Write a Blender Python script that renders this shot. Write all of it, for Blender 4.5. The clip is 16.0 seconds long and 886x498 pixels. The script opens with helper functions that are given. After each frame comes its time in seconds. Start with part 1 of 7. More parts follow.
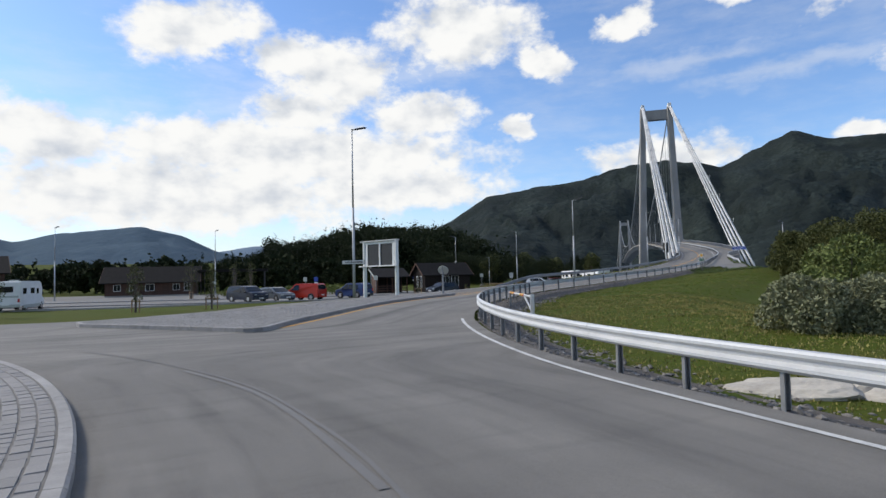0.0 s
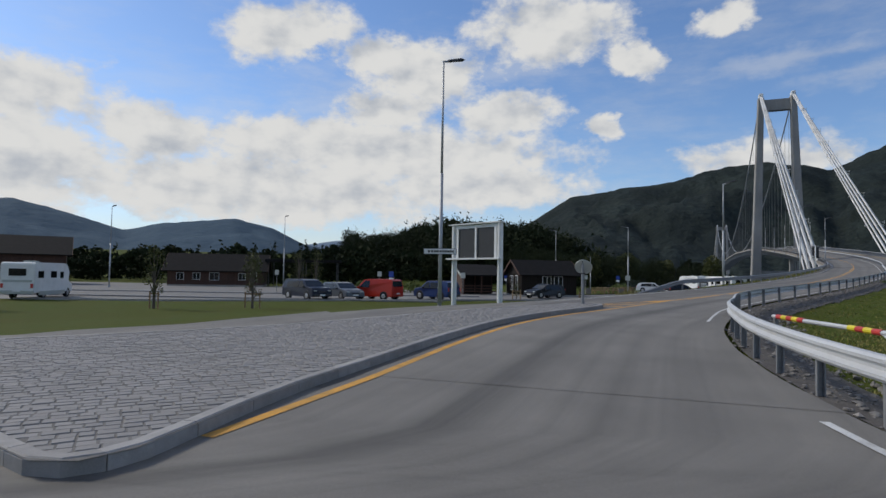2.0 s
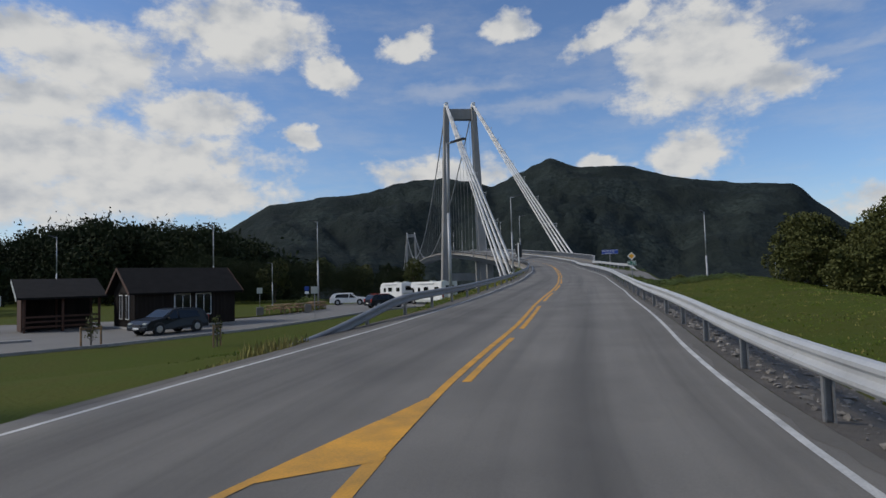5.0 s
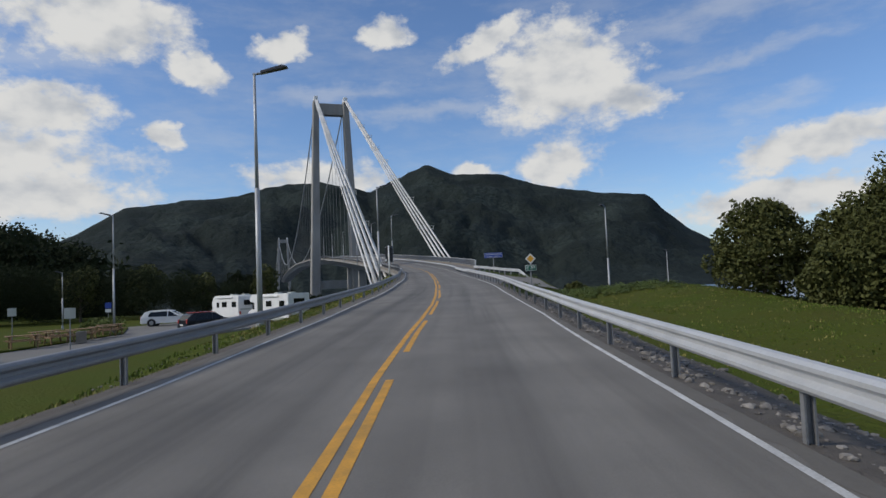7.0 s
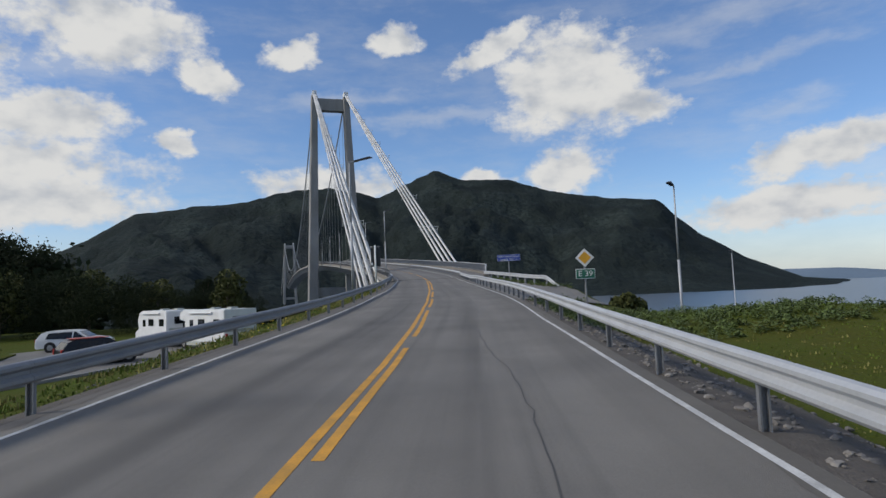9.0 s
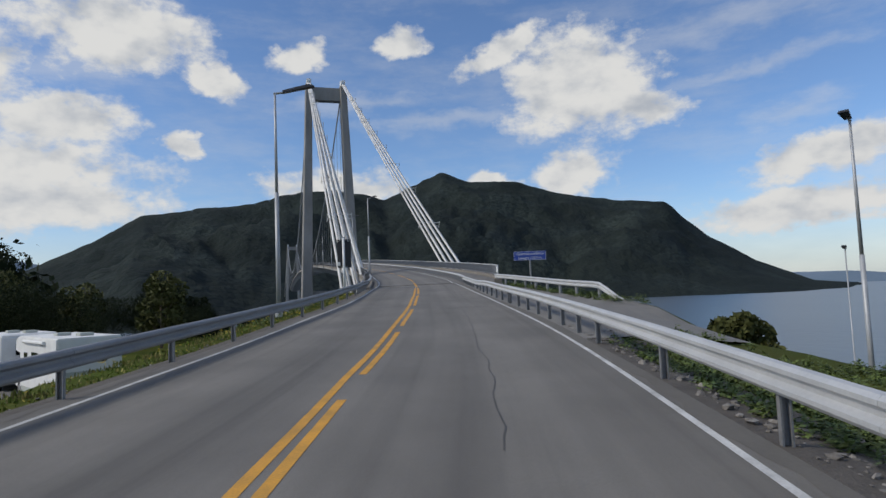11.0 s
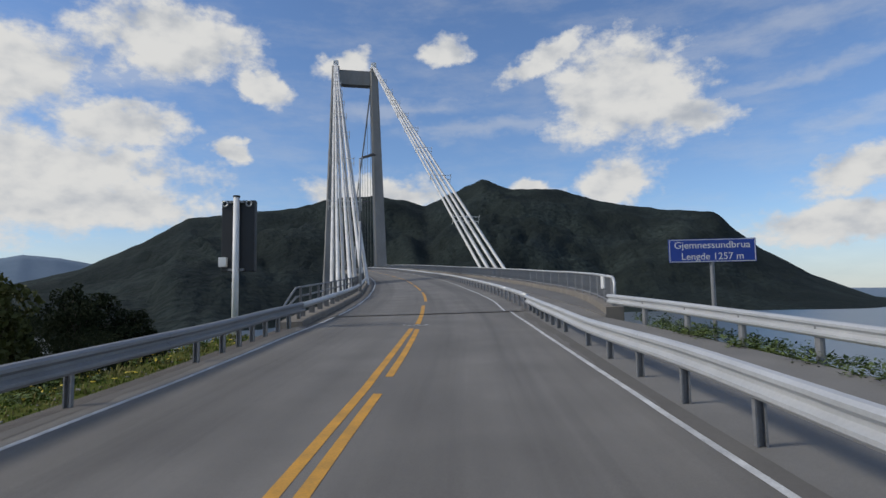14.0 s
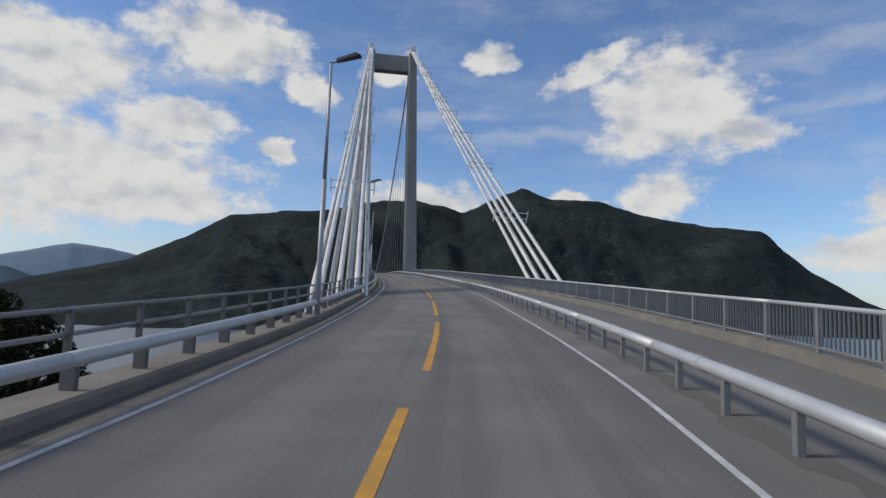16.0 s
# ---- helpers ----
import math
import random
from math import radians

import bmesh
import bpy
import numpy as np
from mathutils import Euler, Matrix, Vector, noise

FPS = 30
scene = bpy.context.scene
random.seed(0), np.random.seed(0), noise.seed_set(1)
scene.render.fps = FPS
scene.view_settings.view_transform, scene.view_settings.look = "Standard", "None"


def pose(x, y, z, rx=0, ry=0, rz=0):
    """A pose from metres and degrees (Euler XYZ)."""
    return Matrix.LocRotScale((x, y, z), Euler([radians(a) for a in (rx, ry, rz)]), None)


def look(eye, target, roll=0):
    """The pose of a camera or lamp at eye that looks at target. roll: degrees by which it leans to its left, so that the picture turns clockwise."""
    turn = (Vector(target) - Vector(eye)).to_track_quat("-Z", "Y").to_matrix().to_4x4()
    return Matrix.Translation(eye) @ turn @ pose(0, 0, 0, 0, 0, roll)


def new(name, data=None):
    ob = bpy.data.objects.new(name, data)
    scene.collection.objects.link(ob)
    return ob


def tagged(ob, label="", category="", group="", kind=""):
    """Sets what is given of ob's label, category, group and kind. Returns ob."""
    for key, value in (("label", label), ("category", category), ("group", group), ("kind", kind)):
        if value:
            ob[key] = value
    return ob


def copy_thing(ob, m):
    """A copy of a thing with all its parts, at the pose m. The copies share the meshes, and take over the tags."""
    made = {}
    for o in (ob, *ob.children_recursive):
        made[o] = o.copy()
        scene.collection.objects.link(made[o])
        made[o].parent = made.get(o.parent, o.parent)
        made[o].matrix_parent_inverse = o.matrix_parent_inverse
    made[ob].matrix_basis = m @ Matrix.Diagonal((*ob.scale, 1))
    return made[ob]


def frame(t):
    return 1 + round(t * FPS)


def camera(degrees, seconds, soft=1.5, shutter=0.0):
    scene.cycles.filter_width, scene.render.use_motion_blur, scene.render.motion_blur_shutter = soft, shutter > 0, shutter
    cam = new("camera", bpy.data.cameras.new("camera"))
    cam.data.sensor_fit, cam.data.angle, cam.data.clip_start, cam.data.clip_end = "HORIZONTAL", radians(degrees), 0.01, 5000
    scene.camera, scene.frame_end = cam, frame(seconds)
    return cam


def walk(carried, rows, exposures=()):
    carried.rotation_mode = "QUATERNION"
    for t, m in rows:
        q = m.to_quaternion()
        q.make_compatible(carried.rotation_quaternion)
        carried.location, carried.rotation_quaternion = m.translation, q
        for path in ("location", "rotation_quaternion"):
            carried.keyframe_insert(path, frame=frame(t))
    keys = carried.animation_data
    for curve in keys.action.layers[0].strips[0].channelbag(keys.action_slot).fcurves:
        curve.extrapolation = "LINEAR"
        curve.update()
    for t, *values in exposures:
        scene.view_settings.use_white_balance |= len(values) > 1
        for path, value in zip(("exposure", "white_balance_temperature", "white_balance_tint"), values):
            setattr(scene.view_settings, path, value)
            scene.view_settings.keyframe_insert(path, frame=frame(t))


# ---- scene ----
cam = camera(73.62, 16.0)
PATH = [
    (0.0, look((0.000, 0.000, 1.626), (-0.014, 1.998, 1.715), -1.26)),
    (0.5, look((-0.835, 3.318, 1.591), (-1.049, 5.305, 1.681), -0.86)),
    (1.0, look((-1.603, 6.665, 1.549), (-1.937, 8.635, 1.640), -0.04)),
    (1.5, look((-2.040, 9.929, 1.540), (-2.389, 11.897, 1.624), 0.74)),
    (2.0, look((-2.451, 13.448, 1.562), (-2.734, 15.426, 1.648), 0.97)),
    (2.5, look((-2.431, 17.262, 1.633), (-2.632, 19.250, 1.724), 0.75)),
    (3.0, look((-2.148, 21.176, 1.707), (-2.210, 23.173, 1.804), 0.68)),
    (3.5, look((-1.551, 25.193, 1.800), (-1.434, 27.188, 1.895), 0.38)),
    (4.0, look((-0.563, 29.145, 1.846), (-0.244, 31.117, 1.944), 0.12)),
    (4.2, look((-0.103, 30.693, 1.850), (0.296, 32.649, 1.960), -0.33)),
    (4.5, look((0.718, 32.925, 1.848), (1.216, 34.858, 1.961), -0.97)),
    (5.0, look((2.311, 36.440, 1.856), (3.005, 38.312, 1.967), -1.61)),
    (7.5, look((11.124, 50.490, 2.306), (12.197, 52.173, 2.425), -2.49)),
    (8.0, look((13.298, 53.586, 2.374), (14.367, 55.272, 2.496), -2.66)),
    (8.5, look((15.323, 56.544, 2.445), (16.379, 58.238, 2.578), -2.49)),
    (9.0, look((17.481, 59.708, 2.561), (18.518, 61.412, 2.699), -2.41)),
    (11.5, look((27.969, 75.591, 3.204), (28.975, 77.313, 3.355), -2.11)),
    (12.0, look((29.934, 78.970, 3.358), (30.908, 80.710, 3.511), -1.67)),
    (12.5, look((31.790, 82.057, 3.509), (32.752, 83.803, 3.668), -1.01)),
    (13.0, look((33.842, 85.444, 3.669), (34.785, 87.200, 3.838), -0.64)),
    (13.5, look((35.746, 88.693, 3.844), (36.672, 90.457, 4.019), -0.78)),
    (14.0, look((37.747, 92.263, 4.078), (38.647, 94.040, 4.252), -0.87)),
    (14.5, look((39.637, 95.706, 4.273), (40.505, 97.499, 4.455), -0.89)),
    (15.0, look((41.609, 99.577, 4.522), (42.435, 101.388, 4.712), -0.08)),
    (15.5, look((43.329, 103.281, 4.781), (44.133, 105.102, 4.970), 1.61)),
    (16.0, look((45.196, 107.033, 5.023), (45.984, 108.861, 5.219), 2.19)),
]
EXPOSURES = [(0.0, 0.26), (0.5, 0.12), (1.5, -0.1), (3.0, -0.32), (5.0, -0.33), (8.0, -0.19), (16.0, -0.22)]
walk(cam, PATH, EXPOSURES)

# ---- light ----
SUN_AZ, SUN_EL = 286.0, 38.0        # degrees from +y towards +x, and above the horizon
world = bpy.data.worlds.new("world")
scene.world = world
world.use_nodes = True


# clouds of the afternoon: bearing and height of their middle, half width and half height, and their slant, in degrees
HEAPS = [(-23.3, 21.7, 5.4, 2.5, 8), (-15.0, 20.3, 3.2, 1.9, 0), (-10.0, 18.6, 5.6, 3.0, 0), (-14.2, 15.3, 4.6, 1.9, 0), (-2.2, 15.1, 5.0, 2.0, 6), (-11.0, 11.4, 14.5, 2.9, 0), (-34.5, 12.2, 7.0, 2.2, -8), (-46.0, 14.0, 8.0, 3.0, 0),
         (1.9, 22.6, 7.2, 2.9, 0), (9.3, 19.9, 3.2, 1.4, -22), (7.1, 13.75, 1.6, 0.9, -22), (17.6, 22.2, 2.7, 1.2, 18), (27.4, 23.6, 2.5, 1.3, 5), (44.3, 18.7, 6.6, 4.7, 0), (37.2, 22.5, 4.6, 1.1, 24), (50.3, 15.9, 4.2, 1.5, -12),
         (43.4, 10.8, 3.3, 2.0, 0), (35.6, 10.4, 2.0, 0.8, 0)]
BANKS = [(-25.0, 7.6, 18.0, 3.4, 0), (-47.0, 8.5, 12.0, 5.0, 0), (-5.0, 8.6, 10.0, 2.4, 0), (-21.0, 12.0, 10.0, 2.6, 0), (62.0, 6.0, 8.0, 1.7, 4), (65.0, 10.2, 6.5, 1.7, 8), (21.0, 10.4, 6.5, 1.5, 0)]
THIN = [(21.0, 10.3, 7.0, 1.7, 0), (62.0, 13.7, 3.6, 1.2, 12), (64.5, 10.3, 7.0, 1.9, 14), (59.0, 5.7, 6.0, 1.5, 8), (70.0, 8.0, 7.0, 2.4, 0), (-25.0, 6.9, 18.0, 3.4, 0), (-47.0, 7.5, 12.0, 4.0, 0), (7.0, 7.2, 9.0, 1.8, 0),
        (31.0, 16.4, 9.0, 0.9, 3), (59.0, 17.8, 8.0, 0.8, 6), (60.0, 22.0, 12.0, 1.6, 4), (22.0, 18.0, 9.0, 0.9, 5), (-17.0, 16.0, 9.0, 4.0, 0), (-23.0, 13.0, 14.0, 3.0, 0), (-2.0, 19.5, 6.0, 2.0, 0)]


def build_sky():
    nt = world.node_tree
    n, l = nt.nodes, nt.links
    bg = n["Background"]
    sky = n.new("ShaderNodeTexSky")
    sky.sky_type, sky.sun_disc = "NISHITA", False
    sky.sun_elevation, sky.sun_rotation = radians(SUN_EL), radians(SUN_AZ)
    sky.air_density, sky.dust_density, sky.ozone_density = 1.0, 0.5, 1.6
    deep = n.new("ShaderNodeMix")
    deep.data_type, deep.blend_type = "RGBA", "MULTIPLY"
    deep.inputs["Factor"].default_value = 1.0
    deep.inputs["B"].default_value = (0.82, 0.97, 1.19, 1)
    l.new(sky.outputs[0], deep.inputs["A"])
    l.new(deep.outputs["Result"], bg.inputs[0])
    bg.inputs[1].default_value = 0.13

    def math_node(op, a, b=None, c=None):
        q = n.new("ShaderNodeMath")
        q.operation = op
        for i, v in enumerate((a, b, c)):
            if v is None:
                continue
            if isinstance(v, (int, float)):
                q.inputs[i].default_value = v
            else:
                l.new(v, q.inputs[i])
        return q.outputs[0]

    def ramp(v, a, b):
        m = n.new("ShaderNodeMapRange")
        m.interpolation_type = "SMOOTHSTEP"
        l.new(v, m.inputs[0])
        m.inputs[1].default_value, m.inputs[2].default_value = a, b
        return m.outputs[0]

    tc, sep = n.new("ShaderNodeTexCoord"), n.new("ShaderNodeSeparateXYZ")
    l.new(tc.outputs["Generated"], sep.inputs[0])
    az = math_node("MULTIPLY", math_node("ARCTAN2", sep.outputs[0], sep.outputs[1]), 57.29578)
    el = math_node("MULTIPLY", math_node("ARCSINE", sep.outputs[2]), 57.29578)
    com = n.new("ShaderNodeCombineXYZ")
    l.new(az, com.inputs[0])
    l.new(el, com.inputs[1])

    def cloud_noise(scale, detail, rough=0.6, shift=(0.0, 0.0), squash=1.5, colour=False):
        mp = n.new("ShaderNodeMapping")
        mp.inputs["Location"].default_value = (shift[0], shift[1] * squash, 0)
        mp.inputs["Scale"].default_value = (1.0, squash, 1.0)
        l.new(com.outputs[0], mp.inputs[0])
        t = n.new("ShaderNodeTexNoise")
        t.inputs["Scale"].default_value, t.inputs["Detail"].default_value, t.inputs["Roughness"].default_value = scale, detail, rough
        l.new(mp.outputs[0], t.inputs["Vector"])
        return t.outputs[1 if colour else 0]

    # outlines wander, so that no heap keeps the shape of its ellipse
    off, wander = n.new("ShaderNodeVectorMath"), n.new("ShaderNodeVectorMath")
    off.operation, wander.operation = "SUBTRACT", "MULTIPLY_ADD"
    l.new(cloud_noise(0.28, 4, 0.55, (5.0, 3.0), 1.3, True), off.inputs[0])
    off.inputs[1].default_value = (0.5, 0.5, 0.5)
    l.new(off.outputs[0], wander.inputs[0])
    wander.inputs[1].default_value = (5.0, 3.0, 0)
    l.new(com.outputs[0], wander.inputs[2])

    def nearest(rows, blend):
        near = None
        for a, e, w, h, slant in rows:
            q, d = n.new("ShaderNodeMapping"), n.new("ShaderNodeVectorMath")
            q.vector_type = "TEXTURE"
            q.inputs["Location"].default_value, q.inputs["Rotation"].default_value, q.inputs["Scale"].default_value = (a, e, 0), (0, 0, radians(slant)), (w, h, 1)
            d.operation = "LENGTH"
            l.new(wander.outputs[0], q.inputs[0])
            l.new(q.outputs[0], d.inputs[0])
            near = d.outputs["Value"] if near is None else math_node("SMOOTH_MIN", near, d.outputs["Value"], blend)
        return near

    big, small = cloud_noise(0.24, 9, 0.62), cloud_noise(0.75, 6, 0.6, (9.0, 4.0))
    body = math_node("SUBTRACT", 1.16, nearest(HEAPS + BANKS, 0.3))
    body = math_node("MULTIPLY_ADD", math_node("SUBTRACT", big, 0.5), 1.7, body)
    body = math_node("MULTIPLY_ADD", math_node("SUBTRACT", small, 0.5), 0.55, body)
    heap = ramp(body, -0.2, 0.5)
    # clouds of the rest of the sky, behind and overhead
    away = math_node("MAXIMUM", ramp(math_node("ABSOLUTE", math_node("SUBTRACT", az, 8.0)), 72, 95), ramp(el, 29, 38))
    spread_out = math_node("MULTIPLY", ramp(cloud_noise(0.07, 5, 0.55, (40.0, 0.0)), 0.50, 0.60), away)
    # thin sheets with streaks, and a faint veil over all
    streak = cloud_noise(0.16, 8, 0.62, (21.0, 7.0), 3.0)
    sheet = math_node("MULTIPLY_ADD", math_node("SUBTRACT", streak, 0.5), 2.6, math_node("SUBTRACT", 0.95, nearest(THIN, 0.3)))
    thin = math_node("MULTIPLY", ramp(sheet, -0.5, 1.0), 0.36)
    veil = math_node("MULTIPLY", ramp(cloud_noise(0.07, 7, 0.65, (11.0, 0.0), 3.2), 0.42, 0.72), 0.22)
    low = math_node("MULTIPLY", ramp(el, 9.0, 0.5), 0.55)
    cover = math_node("MAXIMUM", math_node("MAXIMUM", heap, spread_out), math_node("MAXIMUM", math_node("MAXIMUM", thin, veil), low))
    # sunlit upper left, grey undersides
    lit = math_node("SUBTRACT", cloud_noise(0.24, 5, 0.5), cloud_noise(0.24, 5, 0.5, (-1.0, 1.5)))
    shade = ramp(math_node("MULTIPLY_ADD", body, -0.05, math_node("MULTIPLY_ADD", lit, 0.8, 0.14)), -0.20, 0.22)
    # only the heaps have dark sides; thin sheets stay even
    even = math_node("MULTIPLY_ADD", math_node("SUBTRACT", streak, 0.5), 1.2, 0.62)
    tone = n.new("ShaderNodeMix")
    l.new(heap, tone.inputs["Factor"])
    l.new(even, tone.inputs["A"])
    l.new(shade, tone.inputs["B"])
    mixc = n.new("ShaderNodeMix")
    mixc.data_type = "RGBA"
    l.new(tone.outputs["Result"], mixc.inputs["Factor"])
    mixc.inputs["A"].default_value, mixc.inputs["B"].default_value = (0.56, 0.61, 0.69, 1), (0.97, 0.97, 0.955, 1)
    cb = n.new("ShaderNodeBackground")
    l.new(mixc.outputs["Result"], cb.inputs[0])
    cb.inputs[1].default_value = 0.83
    ms = n.new("ShaderNodeMixShader")
    l.new(cover, ms.inputs[0])
    l.new(bg.outputs[0], ms.inputs[1])
    l.new(cb.outputs[0], ms.inputs[2])
    l.new(ms.outputs[0], n["World Output"].inputs[0])


build_sky()
sun = new("sun", bpy.data.lights.new("sun", "SUN"))
sun.data.energy, sun.data.angle, sun.data.color = 2.8, radians(12), (1.0, 0.93, 0.82)
_el, _az = radians(SUN_EL), radians(SUN_AZ)
sun.matrix_world = look((300 * math.sin(_az) * math.cos(_el), 300 * math.cos(_az) * math.cos(_el), 300 * math.sin(_el)), (0, 0, 0))


# ---- materials ----
def mat(name, base, rough=0.7, metal=0.0, tint=None, scale=4.0, fine=60.0, mix=0.5, bump=0.0, bump_scale=None, spec=0.5, rand=0.0, stretch=(1, 1, 1)):
    """Two scales of noise between two colours, a little bump, and a random shift per object."""
    m = bpy.data.materials.new(name)
    m.use_nodes = True
    n, l = m.node_tree.nodes, m.node_tree.links
    p = n["Principled BSDF"]
    p.inputs["Roughness"].default_value, p.inputs["Metallic"].default_value = rough, metal
    p.inputs["Specular IOR Level"].default_value = spec
    tc = n.new("ShaderNodeTexCoord")
    mp = n.new("ShaderNodeMapping")
    mp.inputs["Scale"].default_value = stretch
    l.new(tc.outputs["Object"], mp.inputs[0])
    n1, n2 = n.new("ShaderNodeTexNoise"), n.new("ShaderNodeTexNoise")
    for q, s, d in ((n1, scale, 4), (n2, fine, 3)):
        q.inputs["Scale"].default_value, q.inputs["Detail"].default_value = s, d
        l.new(mp.outputs[0], q.inputs["Vector"])
    ad = n.new("ShaderNodeMath")
    ad.operation = "MULTIPLY_ADD"
    l.new(n1.outputs[0], ad.inputs[0])
    ad.inputs[1].default_value = 0.65
    m2 = n.new("ShaderNodeMath")
    m2.operation = "MULTIPLY"
    l.new(n2.outputs[0], m2.inputs[0])
    m2.inputs[1].default_value = 0.35
    l.new(m2.outputs[0], ad.inputs[2])
    ramp = n.new("ShaderNodeValToRGB")
    t = tint or tuple(c * 0.7 for c in base)
    ramp.color_ramp.elements[0].position, ramp.color_ramp.elements[1].position = 0.5 - mix / 2 * 0.6, 0.5 + mix / 2 * 0.6
    ramp.color_ramp.elements[0].color, ramp.color_ramp.elements[1].color = (*t, 1), (*base, 1)
    l.new(ad.outputs[0], ramp.inputs[0])
    out = ramp.outputs[0]
    if rand:
        oi, hs, mr = n.new("ShaderNodeObjectInfo"), n.new("ShaderNodeHueSaturation"), n.new("ShaderNodeMapRange")
        l.new(oi.outputs["Random"], mr.inputs[0])
        mr.inputs[3].default_value, mr.inputs[4].default_value = 1 - rand, 1 + rand
        l.new(mr.outputs[0], hs.inputs["Value"])
        l.new(out, hs.inputs["Color"])
        out = hs.outputs[0]
    l.new(out, p.inputs["Base Color"])
    if bump:
        b = n.new("ShaderNodeBump")
        b.inputs["Strength"].default_value = 1.0
        b.inputs["Distance"].default_value = bump
        if bump_scale:
            n3 = n.new("ShaderNodeTexNoise")
            n3.inputs["Scale"].default_value, n3.inputs["Detail"].default_value = bump_scale, 4
            l.new(mp.outputs[0], n3.inputs["Vector"])
            l.new(n3.outputs[0], b.inputs["Height"])
        else:
            l.new(ad.outputs[0], b.inputs["Height"])
        l.new(b.outputs[0], p.inputs["Normal"])
    return m


ASPHALT = mat("asphalt", (0.17, 0.16, 0.143), 0.85, tint=(0.11, 0.106, 0.1), scale=0.35, fine=70, mix=0.8, bump=0.004, bump_scale=120)
ASPHALT_DARK = mat("asphalt_dark", (0.055, 0.054, 0.053), 0.9, scale=1, fine=60, bump=0.004, bump_scale=90)


def worn_asphalt(name, base, dark):
    """Asphalt whose wear runs along the lanes: the map holds metres across and along."""
    m = mat(name, base, 0.85, tint=tuple(c * 0.72 for c in base), scale=0.5, fine=55, mix=0.42, bump=0.005, bump_scale=140)
    n, l = m.node_tree.nodes, m.node_tree.links
    p = n["Principled BSDF"]
    uv = n.new("ShaderNodeUVMap")
    uv.uv_map = "lane"
    facs = []
    for sx, sy, lo, hi in ((0.9, 0.012, 0.42, 0.66), (3.2, 0.05, 0.5, 0.72), (0.5, 0.35, 0.52, 0.75)):
        mp, t, r = n.new("ShaderNodeMapping"), n.new("ShaderNodeTexNoise"), n.new("ShaderNodeMapRange")
        mp.inputs["Scale"].default_value = (sx, sy, 1)
        t.inputs["Scale"].default_value, t.inputs["Detail"].default_value = 1.0, 5
        l.new(uv.outputs[0], mp.inputs[0])
        l.new(mp.outputs[0], t.inputs["Vector"])
        l.new(t.outputs[0], r.inputs[0])
        r.inputs[1].default_value, r.inputs[2].default_value = lo, hi
        facs.append(r.outputs[0])
    a, b = n.new("ShaderNodeMath"), n.new("ShaderNodeMath")
    a.operation, b.operation = "MULTIPLY_ADD", "MULTIPLY_ADD"
    l.new(facs[0], a.inputs[0])
    a.inputs[1].default_value = 0.45
    l.new(facs[1], b.inputs[0])
    b.inputs[1].default_value = 0.3
    c = n.new("ShaderNodeMath")
    c.operation = "MULTIPLY"
    l.new(facs[2], c.inputs[0])
    c.inputs[1].default_value = 0.25
    l.new(c.outputs[0], b.inputs[2])
    l.new(b.outputs[0], a.inputs[2])
    sp = n.new("ShaderNodeSeparateXYZ")
    l.new(uv.outputs[0], sp.inputs[0])
    total = a.outputs[0]
    for mid, half_w, gain in ((1.7, 0.6, 0.5), (-1.75, 0.6, 0.5), (3.1, 0.45, 0.35), (-3.1, 0.6, 0.5)):
        q1, q2, q3, q4 = (n.new("ShaderNodeMath") for _ in range(4))
        q1.operation, q2.operation, q3.operation, q4.operation = "SUBTRACT", "ABSOLUTE", "MULTIPLY", "MULTIPLY_ADD"
        l.new(sp.outputs[0], q1.inputs[0])
        q1.inputs[1].default_value = mid
        l.new(q1.outputs[0], q2.inputs[0])
        mr = n.new("ShaderNodeMapRange")
        mr.interpolation_type = "SMOOTHSTEP"
        l.new(q2.outputs[0], mr.inputs[0])
        mr.inputs[1].default_value, mr.inputs[2].default_value = half_w, 0.0
        l.new(mr.outputs[0], q3.inputs[0])
        l.new(facs[0], q3.inputs[1])
        l.new(q3.outputs[0], q4.inputs[0])
        q4.inputs[1].default_value = gain
        l.new(total, q4.inputs[2])
        total = q4.outputs[0]
    mx = n.new("ShaderNodeMix")
    mx.data_type = "RGBA"
    mx.clamp_factor = True
    src = p.inputs["Base Color"].links[0].from_socket
    l.new(total, mx.inputs["Factor"])
    l.new(src, mx.inputs["A"])
    mx.inputs["B"].default_value = (*dark, 1)
    l.new(mx.outputs["Result"], p.inputs["Base Color"])
    return m


ASPHALT_ROAD = worn_asphalt("worn_lane_asphalt", (0.195, 0.183, 0.163), (0.070, 0.066, 0.060))
FOOTPATH = mat("dusty_footpath_asphalt", (0.21, 0.2, 0.182), 0.9, tint=(0.13, 0.124, 0.114), scale=0.8, fine=35, mix=0.9, bump=0.005, bump_scale=80)
PARKING = mat("parking_asphalt", (0.18, 0.172, 0.16), 0.9, tint=(0.12, 0.116, 0.108), scale=0.2, fine=40, mix=0.9, bump=0.004, bump_scale=90)
WHITE_LINE = mat("white_line", (0.62, 0.62, 0.60), 0.7, tint=(0.34, 0.34, 0.33), scale=3, fine=45, mix=0.5)
YELLOW_LINE = mat("yellow_line", (0.68, 0.325, 0.03), 0.7, tint=(0.36, 0.2, 0.04), scale=3, fine=45, mix=0.6)
GRANITE = mat("granite", (0.33, 0.317, 0.30), 0.8, tint=(0.20, 0.193, 0.185), scale=6, fine=90, mix=0.8, bump=0.004, bump_scale=30, rand=0.15)
SETT = mat("paving_sett", (0.25, 0.24, 0.23), 0.88, tint=(0.175, 0.168, 0.16), scale=1.2, fine=40, mix=0.9, bump=0.006, bump_scale=25, rand=0.10)
